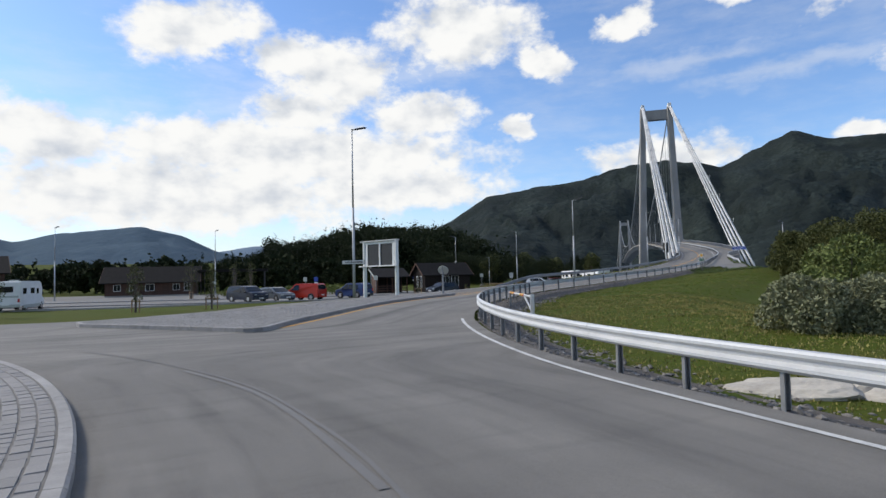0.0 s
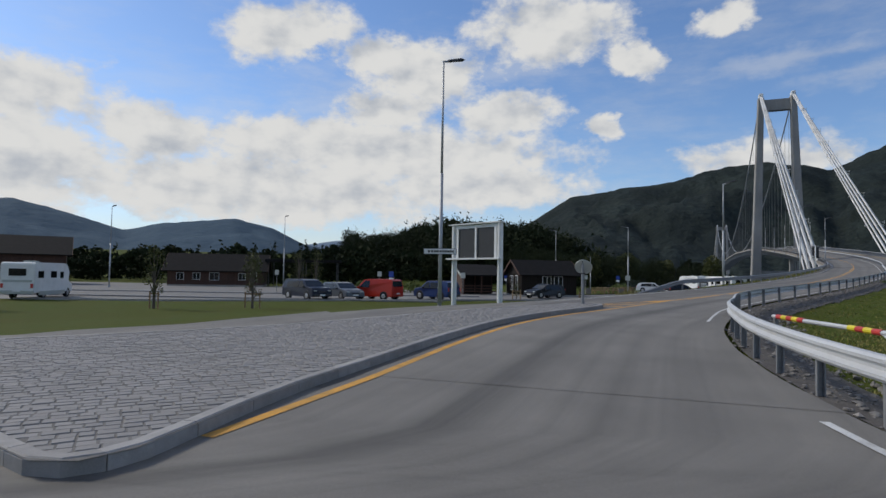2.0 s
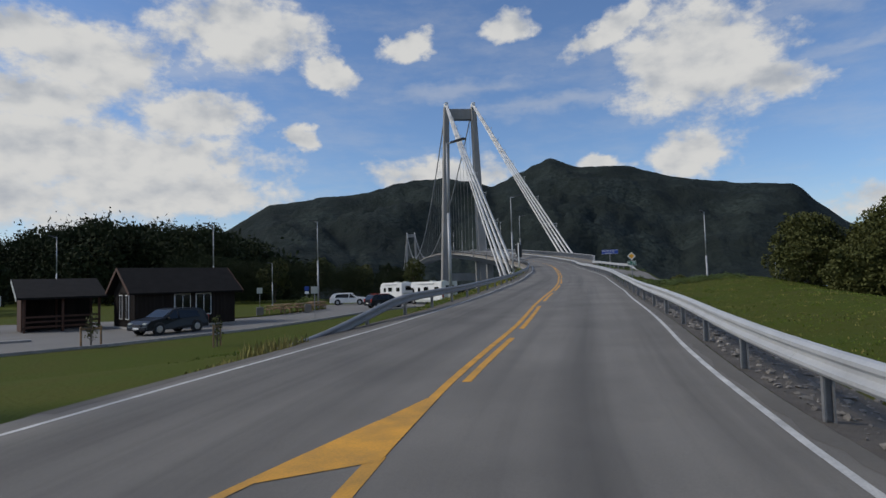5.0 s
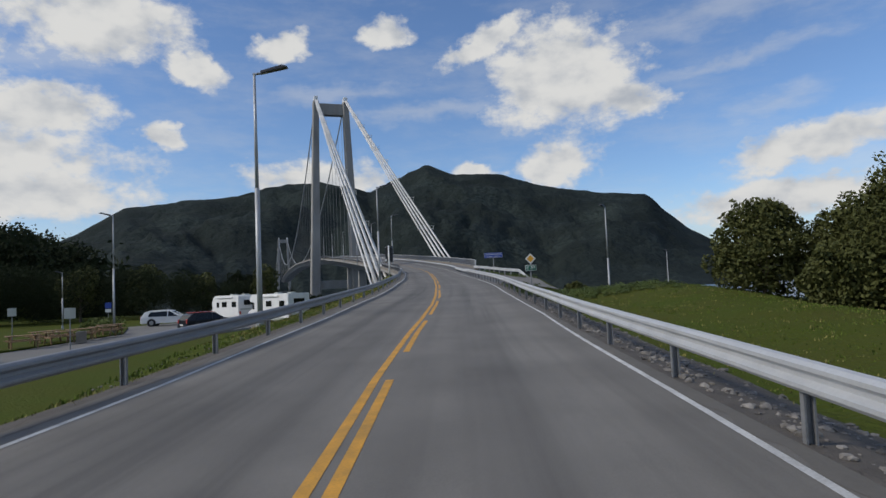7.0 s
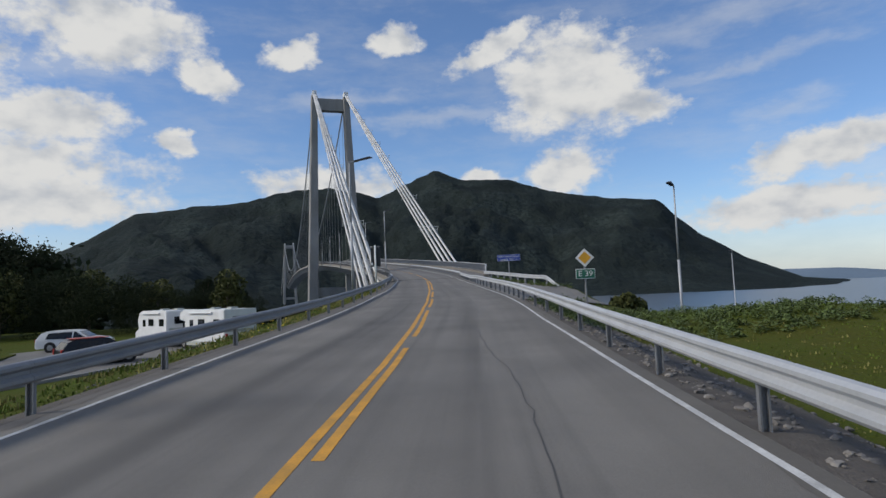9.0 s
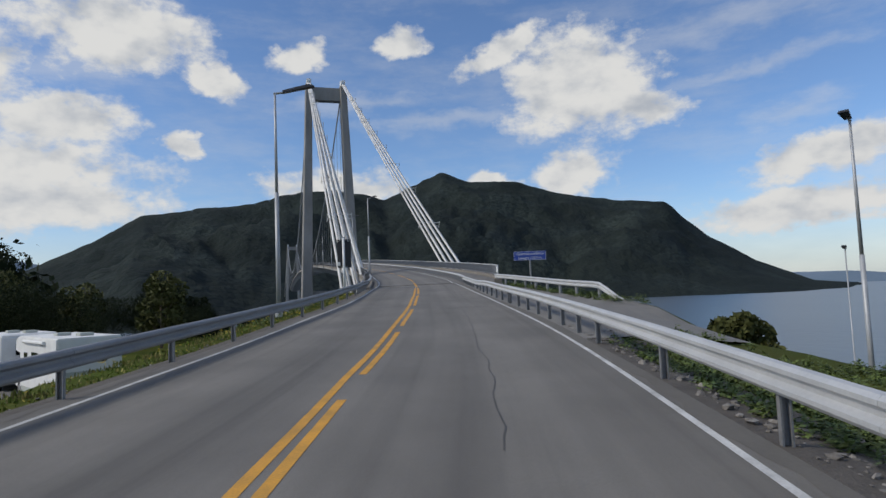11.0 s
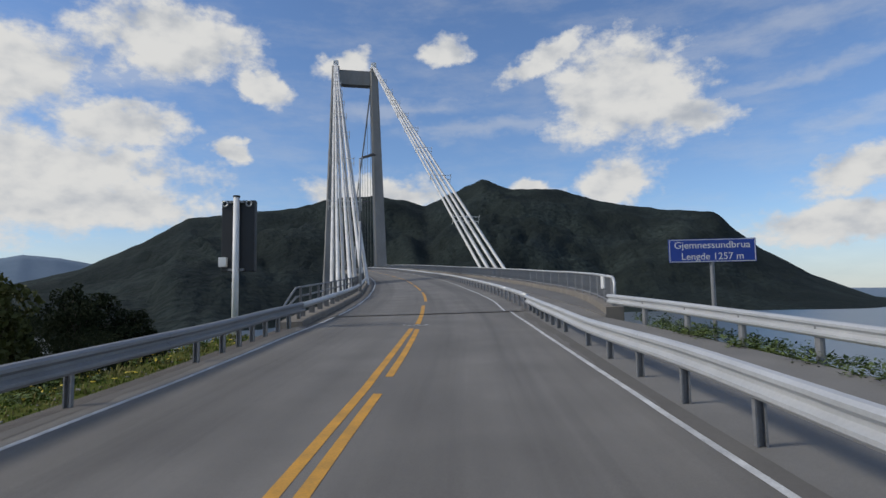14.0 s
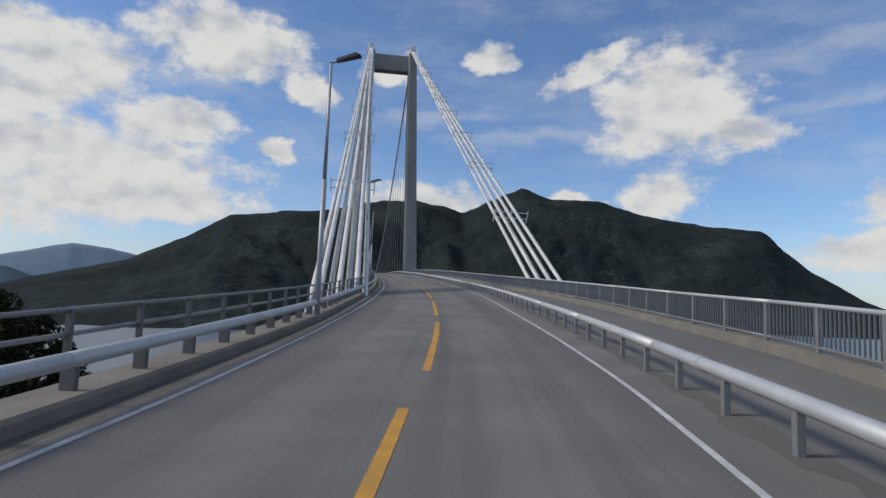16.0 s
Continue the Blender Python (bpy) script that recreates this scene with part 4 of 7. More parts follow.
def setts(poly, parent, angle, near, keep, shrink, w=0.36, d=0.21, top=0.125, round_to=None):
    """Rows of stone setts inside poly: those nearest to the place near are parts, the rest one joined mesh."""
    rnd = random.Random(4)
    c, sn = math.cos(angle), math.sin(angle)
    p = np.array(poly)
    lo, hi = p.min(0), p.max(0)
    mid, ext = (lo + hi) / 2, np.hypot(*(hi - lo)) / 2
    cells = []
    j = 0
    v = -ext
    while v < ext:
        u = -ext + rnd.random() * w
        while u < ext:
            lw = w * rnd.uniform(0.62, 1.15)
            x, y = mid[0] + c * (u + lw / 2) - sn * v, mid[1] + sn * (u + lw / 2) + c * v
            cells.append((x, y, lw))
            u += lw
        v += d
        j += 1
    if round_to:
        cells = []
        cx, cy, r = round_to
        for row in range(30):
            a = radians(8) + rnd.random() * 0.01
            while a < radians(75):
                lw = w * rnd.uniform(0.75, 1.2)
                a += lw / r
                cells.append((cx + r * math.cos(a - lw / r / 2), cy + r * math.sin(a - lw / r / 2), lw))
            r -= d
    xy = np.array([(a, b) for a, b, _ in cells])
    ok = inside(poly, xy[:, 0], xy[:, 1])
    for dx, dy in ((shrink, 0), (-shrink, 0), (0, shrink), (0, -shrink)):
        ok &= inside(poly, xy[:, 0] + dx, xy[:, 1] + dy)
    cells = [q for q, good in zip(cells, ok) if good]
    cells.sort(key=lambda q: math.hypot(q[0] - near[0], q[1] - near[1]))
    shapes = []
    for k in range(6):
        ww = w * (0.7 + 0.085 * k)
        h, t = 0.06, 0.012
        vs = []
        for z, ins in ((-h, 0.0), (-t, 0.0), (0.0, 0.007)):
            a, b = ww / 2 - ins, d / 2 - 0.005 - ins
            vs += [(-a + rnd.uniform(0, 0.01), -b, z), (a, -b + rnd.uniform(0, 0.01), z), (a - rnd.uniform(0, 0.01), b, z), (-a, b - rnd.uniform(0, 0.01), z)]
        fs = [(k2 * 4 + i, k2 * 4 + (i + 1) % 4, k2 * 4 + 4 + (i + 1) % 4, k2 * 4 + 4 + i) for k2 in range(2) for i in range(4)] + [(8, 9, 10, 11)]
        me = raw("sett", vs, fs)
        me.materials.append(SETT)
        shapes.append((ww, me))
    bv, bf = [], []
    for k, (x, y, lw) in enumerate(cells):
        z = float(road_z(x, y)) + top + rnd.uniform(-0.004, 0.005)
        turn = math.atan2(y - round_to[1], x - round_to[0]) + math.pi / 2 if round_to else angle
        tilt = Euler((rnd.uniform(-0.02, 0.02), rnd.uniform(-0.02, 0.02), turn + rnd.uniform(-0.03, 0.03)))
        ww, me = shapes[min(5, max(0, int((lw / w - 0.66) / 0.085)))]
        m = Matrix.LocRotScale((x, y, z), tilt, ((lw - 0.009) / ww, 1, 1))
        if k < keep:
            ob = new("sett", me)
            ob.parent = parent
            ob.matrix_basis = m
        else:
            base = len(bv)
            bv += [tuple(m @ q.co) for q in me.vertices]
            bf += [tuple(base + i for i in f.vertices) for f in me.polygons]
    rest = part("setts", raw("setts", bv, bf), SETT_REST, parent, "grey stone setts in rows")
    tagged(rest, kind="stuff")


SETT_REST = SETT.copy()
_n, _l = SETT_REST.node_tree.nodes, SETT_REST.node_tree.links
for q in list(_n):
    if q.bl_idname == "ShaderNodeObjectInfo":
        geo = _n.new("ShaderNodeNewGeometry")
        for lk in list(q.outputs["Random"].links):
            _l.new(geo.outputs["Random Per Island"], lk.to_socket)


# ---- rails ----
W_BEAM = [(a, b * 0.91) for a, b in [(0.0, 0.75), (-0.045, 0.738), (-0.075, 0.705), (-0.075, 0.665), (-0.02, 0.62), (-0.02, 0.575), (-0.075, 0.53), (-0.075, 0.49), (-0.045, 0.452), (0.0, 0.44),
          (0.006, 0.446), (-0.04, 0.46), (-0.068, 0.494), (-0.068, 0.526), (-0.013, 0.57), (-0.013, 0.625), (-0.068, 0.669), (-0.068, 0.70), (-0.04, 0.731), (0.006, 0.744)]]


def post_mesh(h=0.71, w=0.10, d=0.055):
    """A rolled steel C post, sunk into the ground."""
    t = 0.006
    pr = [(-w / 2, -d / 2), (w / 2, -d / 2), (w / 2, d / 2), (w / 2 - t * 3, d / 2), (w / 2 - t * 3, -d / 2 + t), (-w / 2 + t * 3, -d / 2 + t), (-w / 2 + t * 3, d / 2), (-w / 2, d / 2)]
    me = mesh_of("post", prism(pr, -0.35, h - 0.06))
    me.materials.append(GALV_POST)
    return me


POST = post_mesh()


def w_rail(path, posts, label, side, group="steel guardrails", splice=4.0, drop_start=0.0, drop_end=0.0, post=None, steel=None):
    """A guardrail along path (points on the ground), its face to the left (side -1) or right (1) of the way, posts at those indices."""
    rail = thing("guardrail", Matrix(), label, "guardrail", group)
    prof = [(a * -side, b) for a, b in W_BEAM]
    if side < 0:
        prof = [(a, b) for a, b in W_BEAM]
    p = np.array([tuple(q) for q in path])
    n = len(p)
    d = np.r_[0, np.cumsum(np.hypot(*np.diff(p[:, :2], axis=0).T))]
    z = p[:, 2].copy()
    if drop_start:
        z -= 0.72 * (1 - ease(0, drop_start, d))
    if drop_end:
        z -= 0.72 * ease(d[-1] - drop_end, d[-1], d)
    p2 = np.c_[p[:, :2], z]
    cuts = np.arange(0, d[-1], splice)
    for k, a in enumerate(cuts):
        b = min(a + splice + 0.16, d[-1])
        if b - a < 0.4:
            continue
        q = np.linspace(a, b, max(3, int((b - a) / 0.5)))
        lift = 0.004 * (k % 2)
        seg = np.c_[np.interp(q, d, p2[:, 0]), np.interp(q, d, p2[:, 1]), np.interp(q, d, p2[:, 2])]
        t = np.gradient(seg[:, :2], axis=0)
        t /= np.linalg.norm(t, axis=1)[:, None]
        seg[:, 0] += t[:, 1] * lift * -side
        seg[:, 1] -= t[:, 0] * lift * -side
        part("beam", sweep("beam", seg, prof), steel or GALV, rail, smooth=False)
    for q in posts:
        x, y, zz = (float(np.interp(q, d, p2[:, i])) for i in range(3))
        zg = float(np.interp(q, d, p[:, 2]))
        x1, y1 = float(np.interp(q + 0.1, d, p2[:, 0])), float(np.interp(q + 0.1, d, p2[:, 1]))
        x0, y0 = float(np.interp(q - 0.1, d, p2[:, 0])), float(np.interp(q - 0.1, d, p2[:, 1]))
        yaw = math.atan2(y1 - y0, x1 - x0)
        nx_, ny_ = (y1 - y0), -(x1 - x0)
        ln = math.hypot(nx_, ny_)
        nx_, ny_ = nx_ / ln * -side * -1, ny_ / ln * -side * -1
        ob = new("post", post or POST)
        ob.parent = rail
        ob.matrix_basis = Matrix.Translation((x - nx_ * 0.045, y - ny_ * 0.045, zz)) @ Matrix.Rotation(yaw + math.pi / 2, 4, "Z")
    return rail


def spread(p, gap, start=0.5):
    d = sum((Vector(b) - Vector(a)).length for a, b in zip(p, p[1:]))
    return list(np.arange(start, d - 0.2, gap))


# right-hand rail: round the exit, then along the road to the bridge
bend = smooth_line([(12.6, -20.0), (9.3, -9.0), (6.5, -1.0), (4.85, 4.0), (3.85, 6.5), (2.8, 9.2), (2.1, 11.6), (1.65, 13.5), (1.3, 15.8), (1.1, 18.0), (1.05, 20.0), (1.15, 22.2), (1.5, 24.8), (2.0, 27.0), (2.75, 29.7), tuple(at(15.3, rail_r(15.3))[:2]), tuple(at(18, rail_r(18))[:2]), tuple(at(20.8, rail_r(20.8))[:2]), tuple(at(24, rail_r(24))[:2])], 96)
path_r = [flat(x, y, -0.02) for x, y in bend] + [at(q, rail_r(q), -0.02) for q in np.arange(24.8, 84.9, 0.8)]
_d = np.r_[0, np.cumsum([(b - a).length for a, b in zip(path_r, path_r[1:])])]


def stations(path, places):
    """How far along path each place lies."""
    p = np.array([tuple(q)[:2] for q in path])
    d = np.r_[0, np.cumsum(np.hypot(*np.diff(p, axis=0).T))]
    q = np.arange(0, d[-1], 0.05)
    x, y = np.interp(q, d, p[:, 0]), np.interp(q, d, p[:, 1])
    return [float(q[np.argmin((x - c[0]) ** 2 + (y - c[1]) ** 2)]) for c in places]


s_posts = list(np.arange(18.5, 41, 3.0)) + list(np.arange(42.95, 71, 2.94)) + list(np.arange(72.95, 84.8, 1.65))
_e = stations(path_r, [at(18.5, rail_r(18.5))])[0]
_b = stations(path_r, [(8.2, -6.0)])[0]
posts = list(np.arange(0.5, _b, 3.0)) + list(np.arange(_b, _e - 0.8, 1.5)) + stations(path_r, [at(q, rail_r(q)) for q in s_posts])
w_rail(path_r, posts, "galvanised steel guardrail curving along the road edge", -1)
path_r2 = [at(q, rail_r(q), -0.02 - 0.16 * float(ease(90, 97, q))) for q in np.arange(84.5, 104.7, 0.6)]
w_rail(path_r2, list(np.arange(0.4, 13.0, 1.58)) + list(np.arange(13.7, 20.0, 0.82)), "galvanised steel guardrail with close posts before the bridge", -1)
# left-hand rail, ramped down at its start, in the steel with shade in its colour
path_l = [at(q, rail_l(q), -0.02 - 0.05 * float(ease(88, 96, q))) for q in np.arange(29.0, 101.3, 0.8)]
w_rail(path_l, stations(path_l, [at(q, rail_l(q)) for q in list(np.arange(31.0, 95, 3.18) - 0.1) + list(np.arange(95.6, 100.9, 0.85))]), "grey guardrail with shade in its steel colour and a ramped end", 1, drop_start=9.0, steel=GALV_SHADED)
# rail on the far side of the footpath, ramped down away from the bridge
path_f = [Vector((*at(q, o)[:2], 0)) for q, o in ((84.0, 8.3), (84.9, 7.95), (85.84, 7.66), (88, 7.2), (92, 6.75), (96, 6.25), (99, 5.8), (101.5, 5.35))]
sm = smooth_line([(p.x, p.y) for p in path_f], 40)
path_f = [Vector((x, y, float(road_z(x, y)) - 0.05)) for x, y in sm]
ROUND_POST = mesh_of("post", one_rod((0, 0, -0.3), (0, 0, 0.62), 0.075, 0.07, 10))
ROUND_POST.materials.append(GALV_POST)
w_rail(path_f, spread(path_f, 2.0, 1.9), "galvanised guardrail beside the footpath, sloping down at its end", -1, drop_start=2.0, post=ROUND_POST)

rows = []
for q, o in ((73.6, 4.4), (74.6, 5.6), (75.6, 7.6), (77, 9.0), (79, 9.4), (81, 9.2), (82.5, 8.8), (84, 8.2), (86, 7.55), (88, 7.1), (92, 6.65), (96, 6.15), (99, 5.7), (101.6, 5.25)):
    a = rail_r(q) - 0.13
    rows.append([at(q, a + (o - a) * k / 8, -0.035 - 0.2 * max(0.0, a + (o - a) * k / 8 - 5.2) * (1 - float(ease(80, 84, q)))) for k in range(9)])
walk_path = new("pavement", strip("pavement", rows))
walk_path.data.materials.append(FOOTPATH)
tagged(walk_path, "pale dusty asphalt footpath beside the guardrail", "footpath", kind="structure")


# ---- bridge ----
bridge = thing("bridge", Matrix(), "long grey concrete suspension bridge with white backstay cables", "bridge", kind="structure")
DECK_L, DECK_R = -3.75, 7.5
deck_s = [100.2, 100.9] + list(np.arange(101.6, 300, 2.0)) + list(np.arange(300, 850, 10.0))


def wr2(q):
    return float(np.interp(q, [101, 107, 113, 125, 160, 260], [5.3, 6.4, 7.1, 7.6, 7.8, 7.8]))


def along_deck(name, prof, material, label, s0=101.6, s1=848.0):
    """prof(s): the closed profile at s, offsets from the yellow line and heights over the road."""
    rings, k = [], 0
    for q in [v for v in deck_s if s0 <= v <= s1]:
        pr = prof(q)
        k = len(pr)
        rings += [tuple(at(q, a, b)) for a, b in pr]
    n = len(rings) // k
    f = [(i * k + j, i * k + (j + 1) % k, (i + 1) * k + (j + 1) % k, (i + 1) * k + j) for i in range(n - 1) for j in range(k)]
    f += [tuple(range(k))[::-1], tuple(range((n - 1) * k, n * k))]
    return part(name, raw(name, rings, f), material, bridge, label)


def half(q):
    return float(np.interp(q, [101, 113, 126, 160], [-3.55, -3.75, -4.05, -4.2]))


along_deck("carriageway", lambda q: [(half(q) + 0.4, -0.03 + 0.032 * float(ease(101.6, 103.6, q))), (rail_r(q) + 1.9, -0.03 + 0.032 * float(ease(101.6, 103.6, q))), (rail_r(q) + 1.9, -0.2), (half(q) + 0.4, -0.2)], ASPHALT_ROAD, "worn grey asphalt of the bridge")
for c_ in bridge.children:
    if c_.name == "carriageway":
        pts = [p for q in deck_s[2:] for p in ((half(q) + 0.4, q), (rail_r(q) + 1.9, q), (rail_r(q) + 1.9, q), (half(q) + 0.4, q))]
        uv = c_.data.uv_layers.new(name="lane")
        for lp, d in zip(c_.data.loops, uv.data):
            d.uv = pts[lp.vertex_index]
along_deck("deck_slab", lambda q: [(half(q) - 0.2, -0.21), (wr2(q) + 0.45, -0.21), (wr2(q) + 0.45, -0.55), (wr2(q) - 1.5, -0.9), (wr2(q) - 3.2, -2.4), (half(q) + 2.6, -2.4), (half(q) + 1.0, -0.9), (half(q) - 0.2, -0.55)], CONCRETE, "grey concrete box girder")
along_deck("edge_beam", lambda q: [(half(q) - 0.2, 0.17 - 0.05 * float(ease(100.9, 100.2, q))), (half(q) + 0.37, 0.17 - 0.05 * float(ease(100.9, 100.2, q))), (half(q) + 0.42, 0.13), (half(q) + 0.42, -0.2), (half(q) - 0.2, -0.2)], CONCRETE_LIGHT, "weathered concrete edge beam", 100.2)
along_deck("edge_beam", lambda q: [(wr2(q) - 0.12, 0.25), (wr2(q) + 0.4, 0.25), (wr2(q) + 0.4, -0.2), (wr2(q) - 0.12, -0.2)], CONCRETE_LIGHT, "tan weathered concrete kerb under the railing")
along_deck("footway", lambda q: [(rail_r(q) + 1.9, 0.03), (wr2(q) - 0.12, 0.03), (wr2(q) - 0.12, -0.2), (rail_r(q) + 1.9, -0.2)], ASPHALT, "grey asphalt footway")


def pipe_run(name, off, h, r, s0, s1, material, parent, piece=6.0, label="", smooth=True):
    q = s0
    while q < s1 - 0.2:
        e = min(q + piece, s1)
        bm = tube(bmesh.new(), [at(v, off(v), h) for v in np.linspace(q, e, max(3, int((e - q) / 1.2)))], r, 10)
        part(name, bm, material, parent, label, smooth=smooth)
        q = e
    return


near_end = 300.0
pr = thing("bridge_railing", Matrix(), "grey steel pipe rail on short posts beside the carriageway", "railing", "bridge railings")
pipe_run("pipe", rail_r, 0.47, 0.085, 104.4, near_end, GALV, pr, 6.0)
STUB = mesh_of("post", one_box((0, 0, 0.2), (0.08, 0.09, 0.48), 0.012))
STUB.materials.append(GALV_POST)
COLLAR = mesh_of("collar", one_rod((0, -0.09, 0), (0, 0.09, 0), 0.095, 0.095, 10))
COLLAR.materials.append(GALV)
for k, q in enumerate(np.arange(104.85, near_end, 1.5)):
    ob = new("post", STUB)
    ob.parent = pr
    ob.matrix_basis = Matrix.Translation(at(q, rail_r(q))) @ Matrix.Rotation(radians(heading(q)), 4, "Z")
    if k % 3 == 2 and q < 150:
        ob = new("collar", COLLAR)
        ob.parent = pr
        ob.matrix_basis = Matrix.Translation(at(q + 0.75, rail_r(q + 0.75), 0.47)) @ Matrix.Rotation(radians(heading(q)), 4, "Z")
lr = thing("bridge_railing", Matrix(), "grey steel railing of three pipes on the concrete edge beam", "railing", "bridge railings")
lo = lambda q: half(q) + 0.28
up = lambda q: half(q) + 0.05
pipe_run("pipe", lo, 0.52, 0.085, 100.8, near_end, GALV, lr, 6.0)
for h in (0.74, 1.0):
    pipe_run("pipe", up, h, 0.028, 100.9, near_end, GALV_POST, lr, 8.0)
for h, q, low in ((1.0, 99.75, 0.40), (0.74, 100.2, 0.42)):
    bm = tube(bmesh.new(), [at(101.0, up(101.0), h), at(100.75, up(100.8), h - 0.06), at(q, up(q) - 0.12, low)], 0.028, 8)
    part("pipe", bm, GALV_POST, lr, "sloping end of the railing")
TALL = mesh_of("post", box(one_box((0, 0, 0.43), (0.07, 0.055, 0.86), 0.008), (0.08, 0, 0.17), (0.11, 0.075, 0.34), 0.01))
TALL.materials.append(POST_SHADED)
for q in np.arange(101.4, near_end, 1.42):
    ob = new("post", TALL)
    ob.parent = lr
    ob.matrix_basis = Matrix.Translation(at(q, up(q) + 0.03, 0.14)) @ Matrix.Rotation(radians(heading(q)), 4, "Z")

# footway railing with upright bars
fr = thing("footway_railing", Matrix(), "grey galvanised railing with upright bars along the footway", "railing", "bridge railings")
foot = lambda q: wr2(q) + 0.12
pipe_run("handrail", foot, 1.10, 0.045, 101.9, near_end, GALV, fr, 6.0)
pipe_run("bottom_rail", foot, 0.34, 0.03, 101.9, near_end, GALV_POST, fr, 6.0)
part("end_hoop", tube(bmesh.new(), [at(101.9, foot(101.9), 1.10), at(101.66, foot(101.7), 1.07), at(101.52, foot(101.6), 0.95), at(101.5, foot(101.5), 0.3)], 0.045, 10), GALV, fr, "rounded end of the handrail", True)
FPOST = mesh_of("post", one_box((0, 0, 0.67), (0.07, 0.1, 0.84), 0.008))
FPOST.materials.append(GALV_POST)
BAR = mesh_of("bar", one_box((0, 0, 0.715), (0.035, 0.014, 0.75)))
BAR.materials.append(GALV_POST)
bars, rest_v, rest_f = 0, [], []
for k, q in enumerate(np.arange(101.9, near_end, 0.145)):
    m = Matrix.Translation(at(q, foot(q), 0.0)) @ Matrix.Rotation(radians(heading(q)), 4, "Z")
    if k % 14 == 0:
        ob = new("post", FPOST)
        ob.parent = fr
        ob.matrix_basis = m
    elif bars < 300:
        ob = new("bar", BAR)
        ob.parent = fr
        ob.matrix_basis = m
        bars += 1
    elif q < 260:
        b0 = len(rest_v)
        rest_v += [tuple(m @ v.co) for v in BAR.vertices]
        rest_f += [tuple(b0 + i for i in f.vertices) for f in BAR.polygons]
tagged(part("bar_run", raw("bar_run", rest_v, rest_f), GALV_POST, fr, "row of upright bars"), kind="stuff")
part("notice", one_box(at(103.9, foot(103.9) - 0.06, 0.88), (0.06, 0.32, 0.40), 0.01, Matrix.Rotation(radians(heading(104)), 4, "Z")), WHITE, fr, "small pale notice board")

# piers under the approach
for q in (128, 150, 172, 194, 216):
    c = at(q, 1.9)
    m = Matrix.Rotation(radians(heading(q)), 4, "Z")
    for dx in (-2.2, 2.2):
        v = c + m @ Vector((dx, 0, 0))
        part("pier", one_box((v.x, v.y, (c.z - 2.3 + SEA - 2) / 2), (1.3, 1.6, c.z - 2.3 - SEA + 2), 0.1, m), CONCRETE, bridge, "grey concrete pier")
part("abutment", one_box(at(103.2, 2.2, -1.6), (9.4, 3.0, 2.2), 0.05, Matrix.Rotation(radians(heading(103)), 4, "Z")), CONCRETE_LIGHT, bridge, "concrete abutment under the bridge end")


# towers, cables and hangers
BRIDGE_YAW = -15.3
_bx = Vector((math.cos(radians(BRIDGE_YAW)), math.sin(radians(BRIDGE_YAW)), 0))   # across the bridge
_by = Vector((-_bx.y, _bx.x, 0))                                                  # along it
TOWER_1 = Vector((90.2, 250.1, 0))
TOWER_2 = TOWER_1 + _by * 600
TOP = 71.0


def leg_x(z):
    """Half the distance between the legs at a height."""
    return 5.35 + (TOP - z) / (TOP - SEA) * 2.9


def tower(c, label):
    t = thing("bridge_tower", Matrix(), label, "bridge tower", "bridge towers", kind="structure")
    for sd in (-1, 1):
        zs = np.linspace(SEA - 2, TOP - 0.5, 14)
        v = []
        for z in zs:
            w = 1.05 + (TOP - z) / (TOP - SEA) * 0.9
            dd = 1.7 + (TOP - z) / (TOP - SEA) * 1.6
            o = c + _bx * (sd * leg_x(z))
            ch = 0.3
            for a, b in ((-w + ch, -dd), (w - ch, -dd), (w, -dd + ch), (w, dd - ch), (w - ch, dd), (-w + ch, dd), (-w, dd - ch), (-w, -dd + ch)):
                p = o + _bx * a + _by * b
                v.append((p.x, p.y, z))
        k = 8
        f = [(i * k + j, i * k + (j + 1) % k, (i + 1) * k + (j + 1) % k, (i + 1) * k + j) for i in range(len(zs) - 1) for j in range(k)]
        f += [tuple(range(k))[::-1], tuple(range((len(zs) - 1) * k, len(zs) * k))]
        part("leg", raw("leg", v, f), CONCRETE, t, "weathered grey concrete tower leg")
        o = c + _bx * (sd * leg_x(TOP))
        part("saddle", one_box((o.x, o.y, TOP + 0.3), (1.5, 3.6, 1.9), 0.35, Matrix.Rotation(radians(BRIDGE_YAW), 4, "Z")), WHITE, t, "pale rounded cable saddle housing")
    for z, h in ((TOP - 3.4, 4.2), (3.5 if c is TOWER_1 else 0.0, 3.0)):
        part("cross_beam", one_box((c.x, c.y, z), (leg_x(z) * 2 - 1.6, 2.6, h), 0.15, Matrix.Rotation(radians(BRIDGE_YAW), 4, "Z")), CONCRETE, t, "concrete cross beam between the legs")
    return t


tower(TOWER_1, "tall grey concrete bridge tower with two inclined legs")
tower(TOWER_2, "far grey concrete bridge tower with two inclined legs")

cables = thing("bridge_cables", Matrix(), "white strand cables running from the tower tops to the ground and over the span", "bridge cable", kind="structure")
FEET = {-1: Vector((50.5, 130.8, 0.4)), 1: Vector((71.0, 138.8, 0.4))}
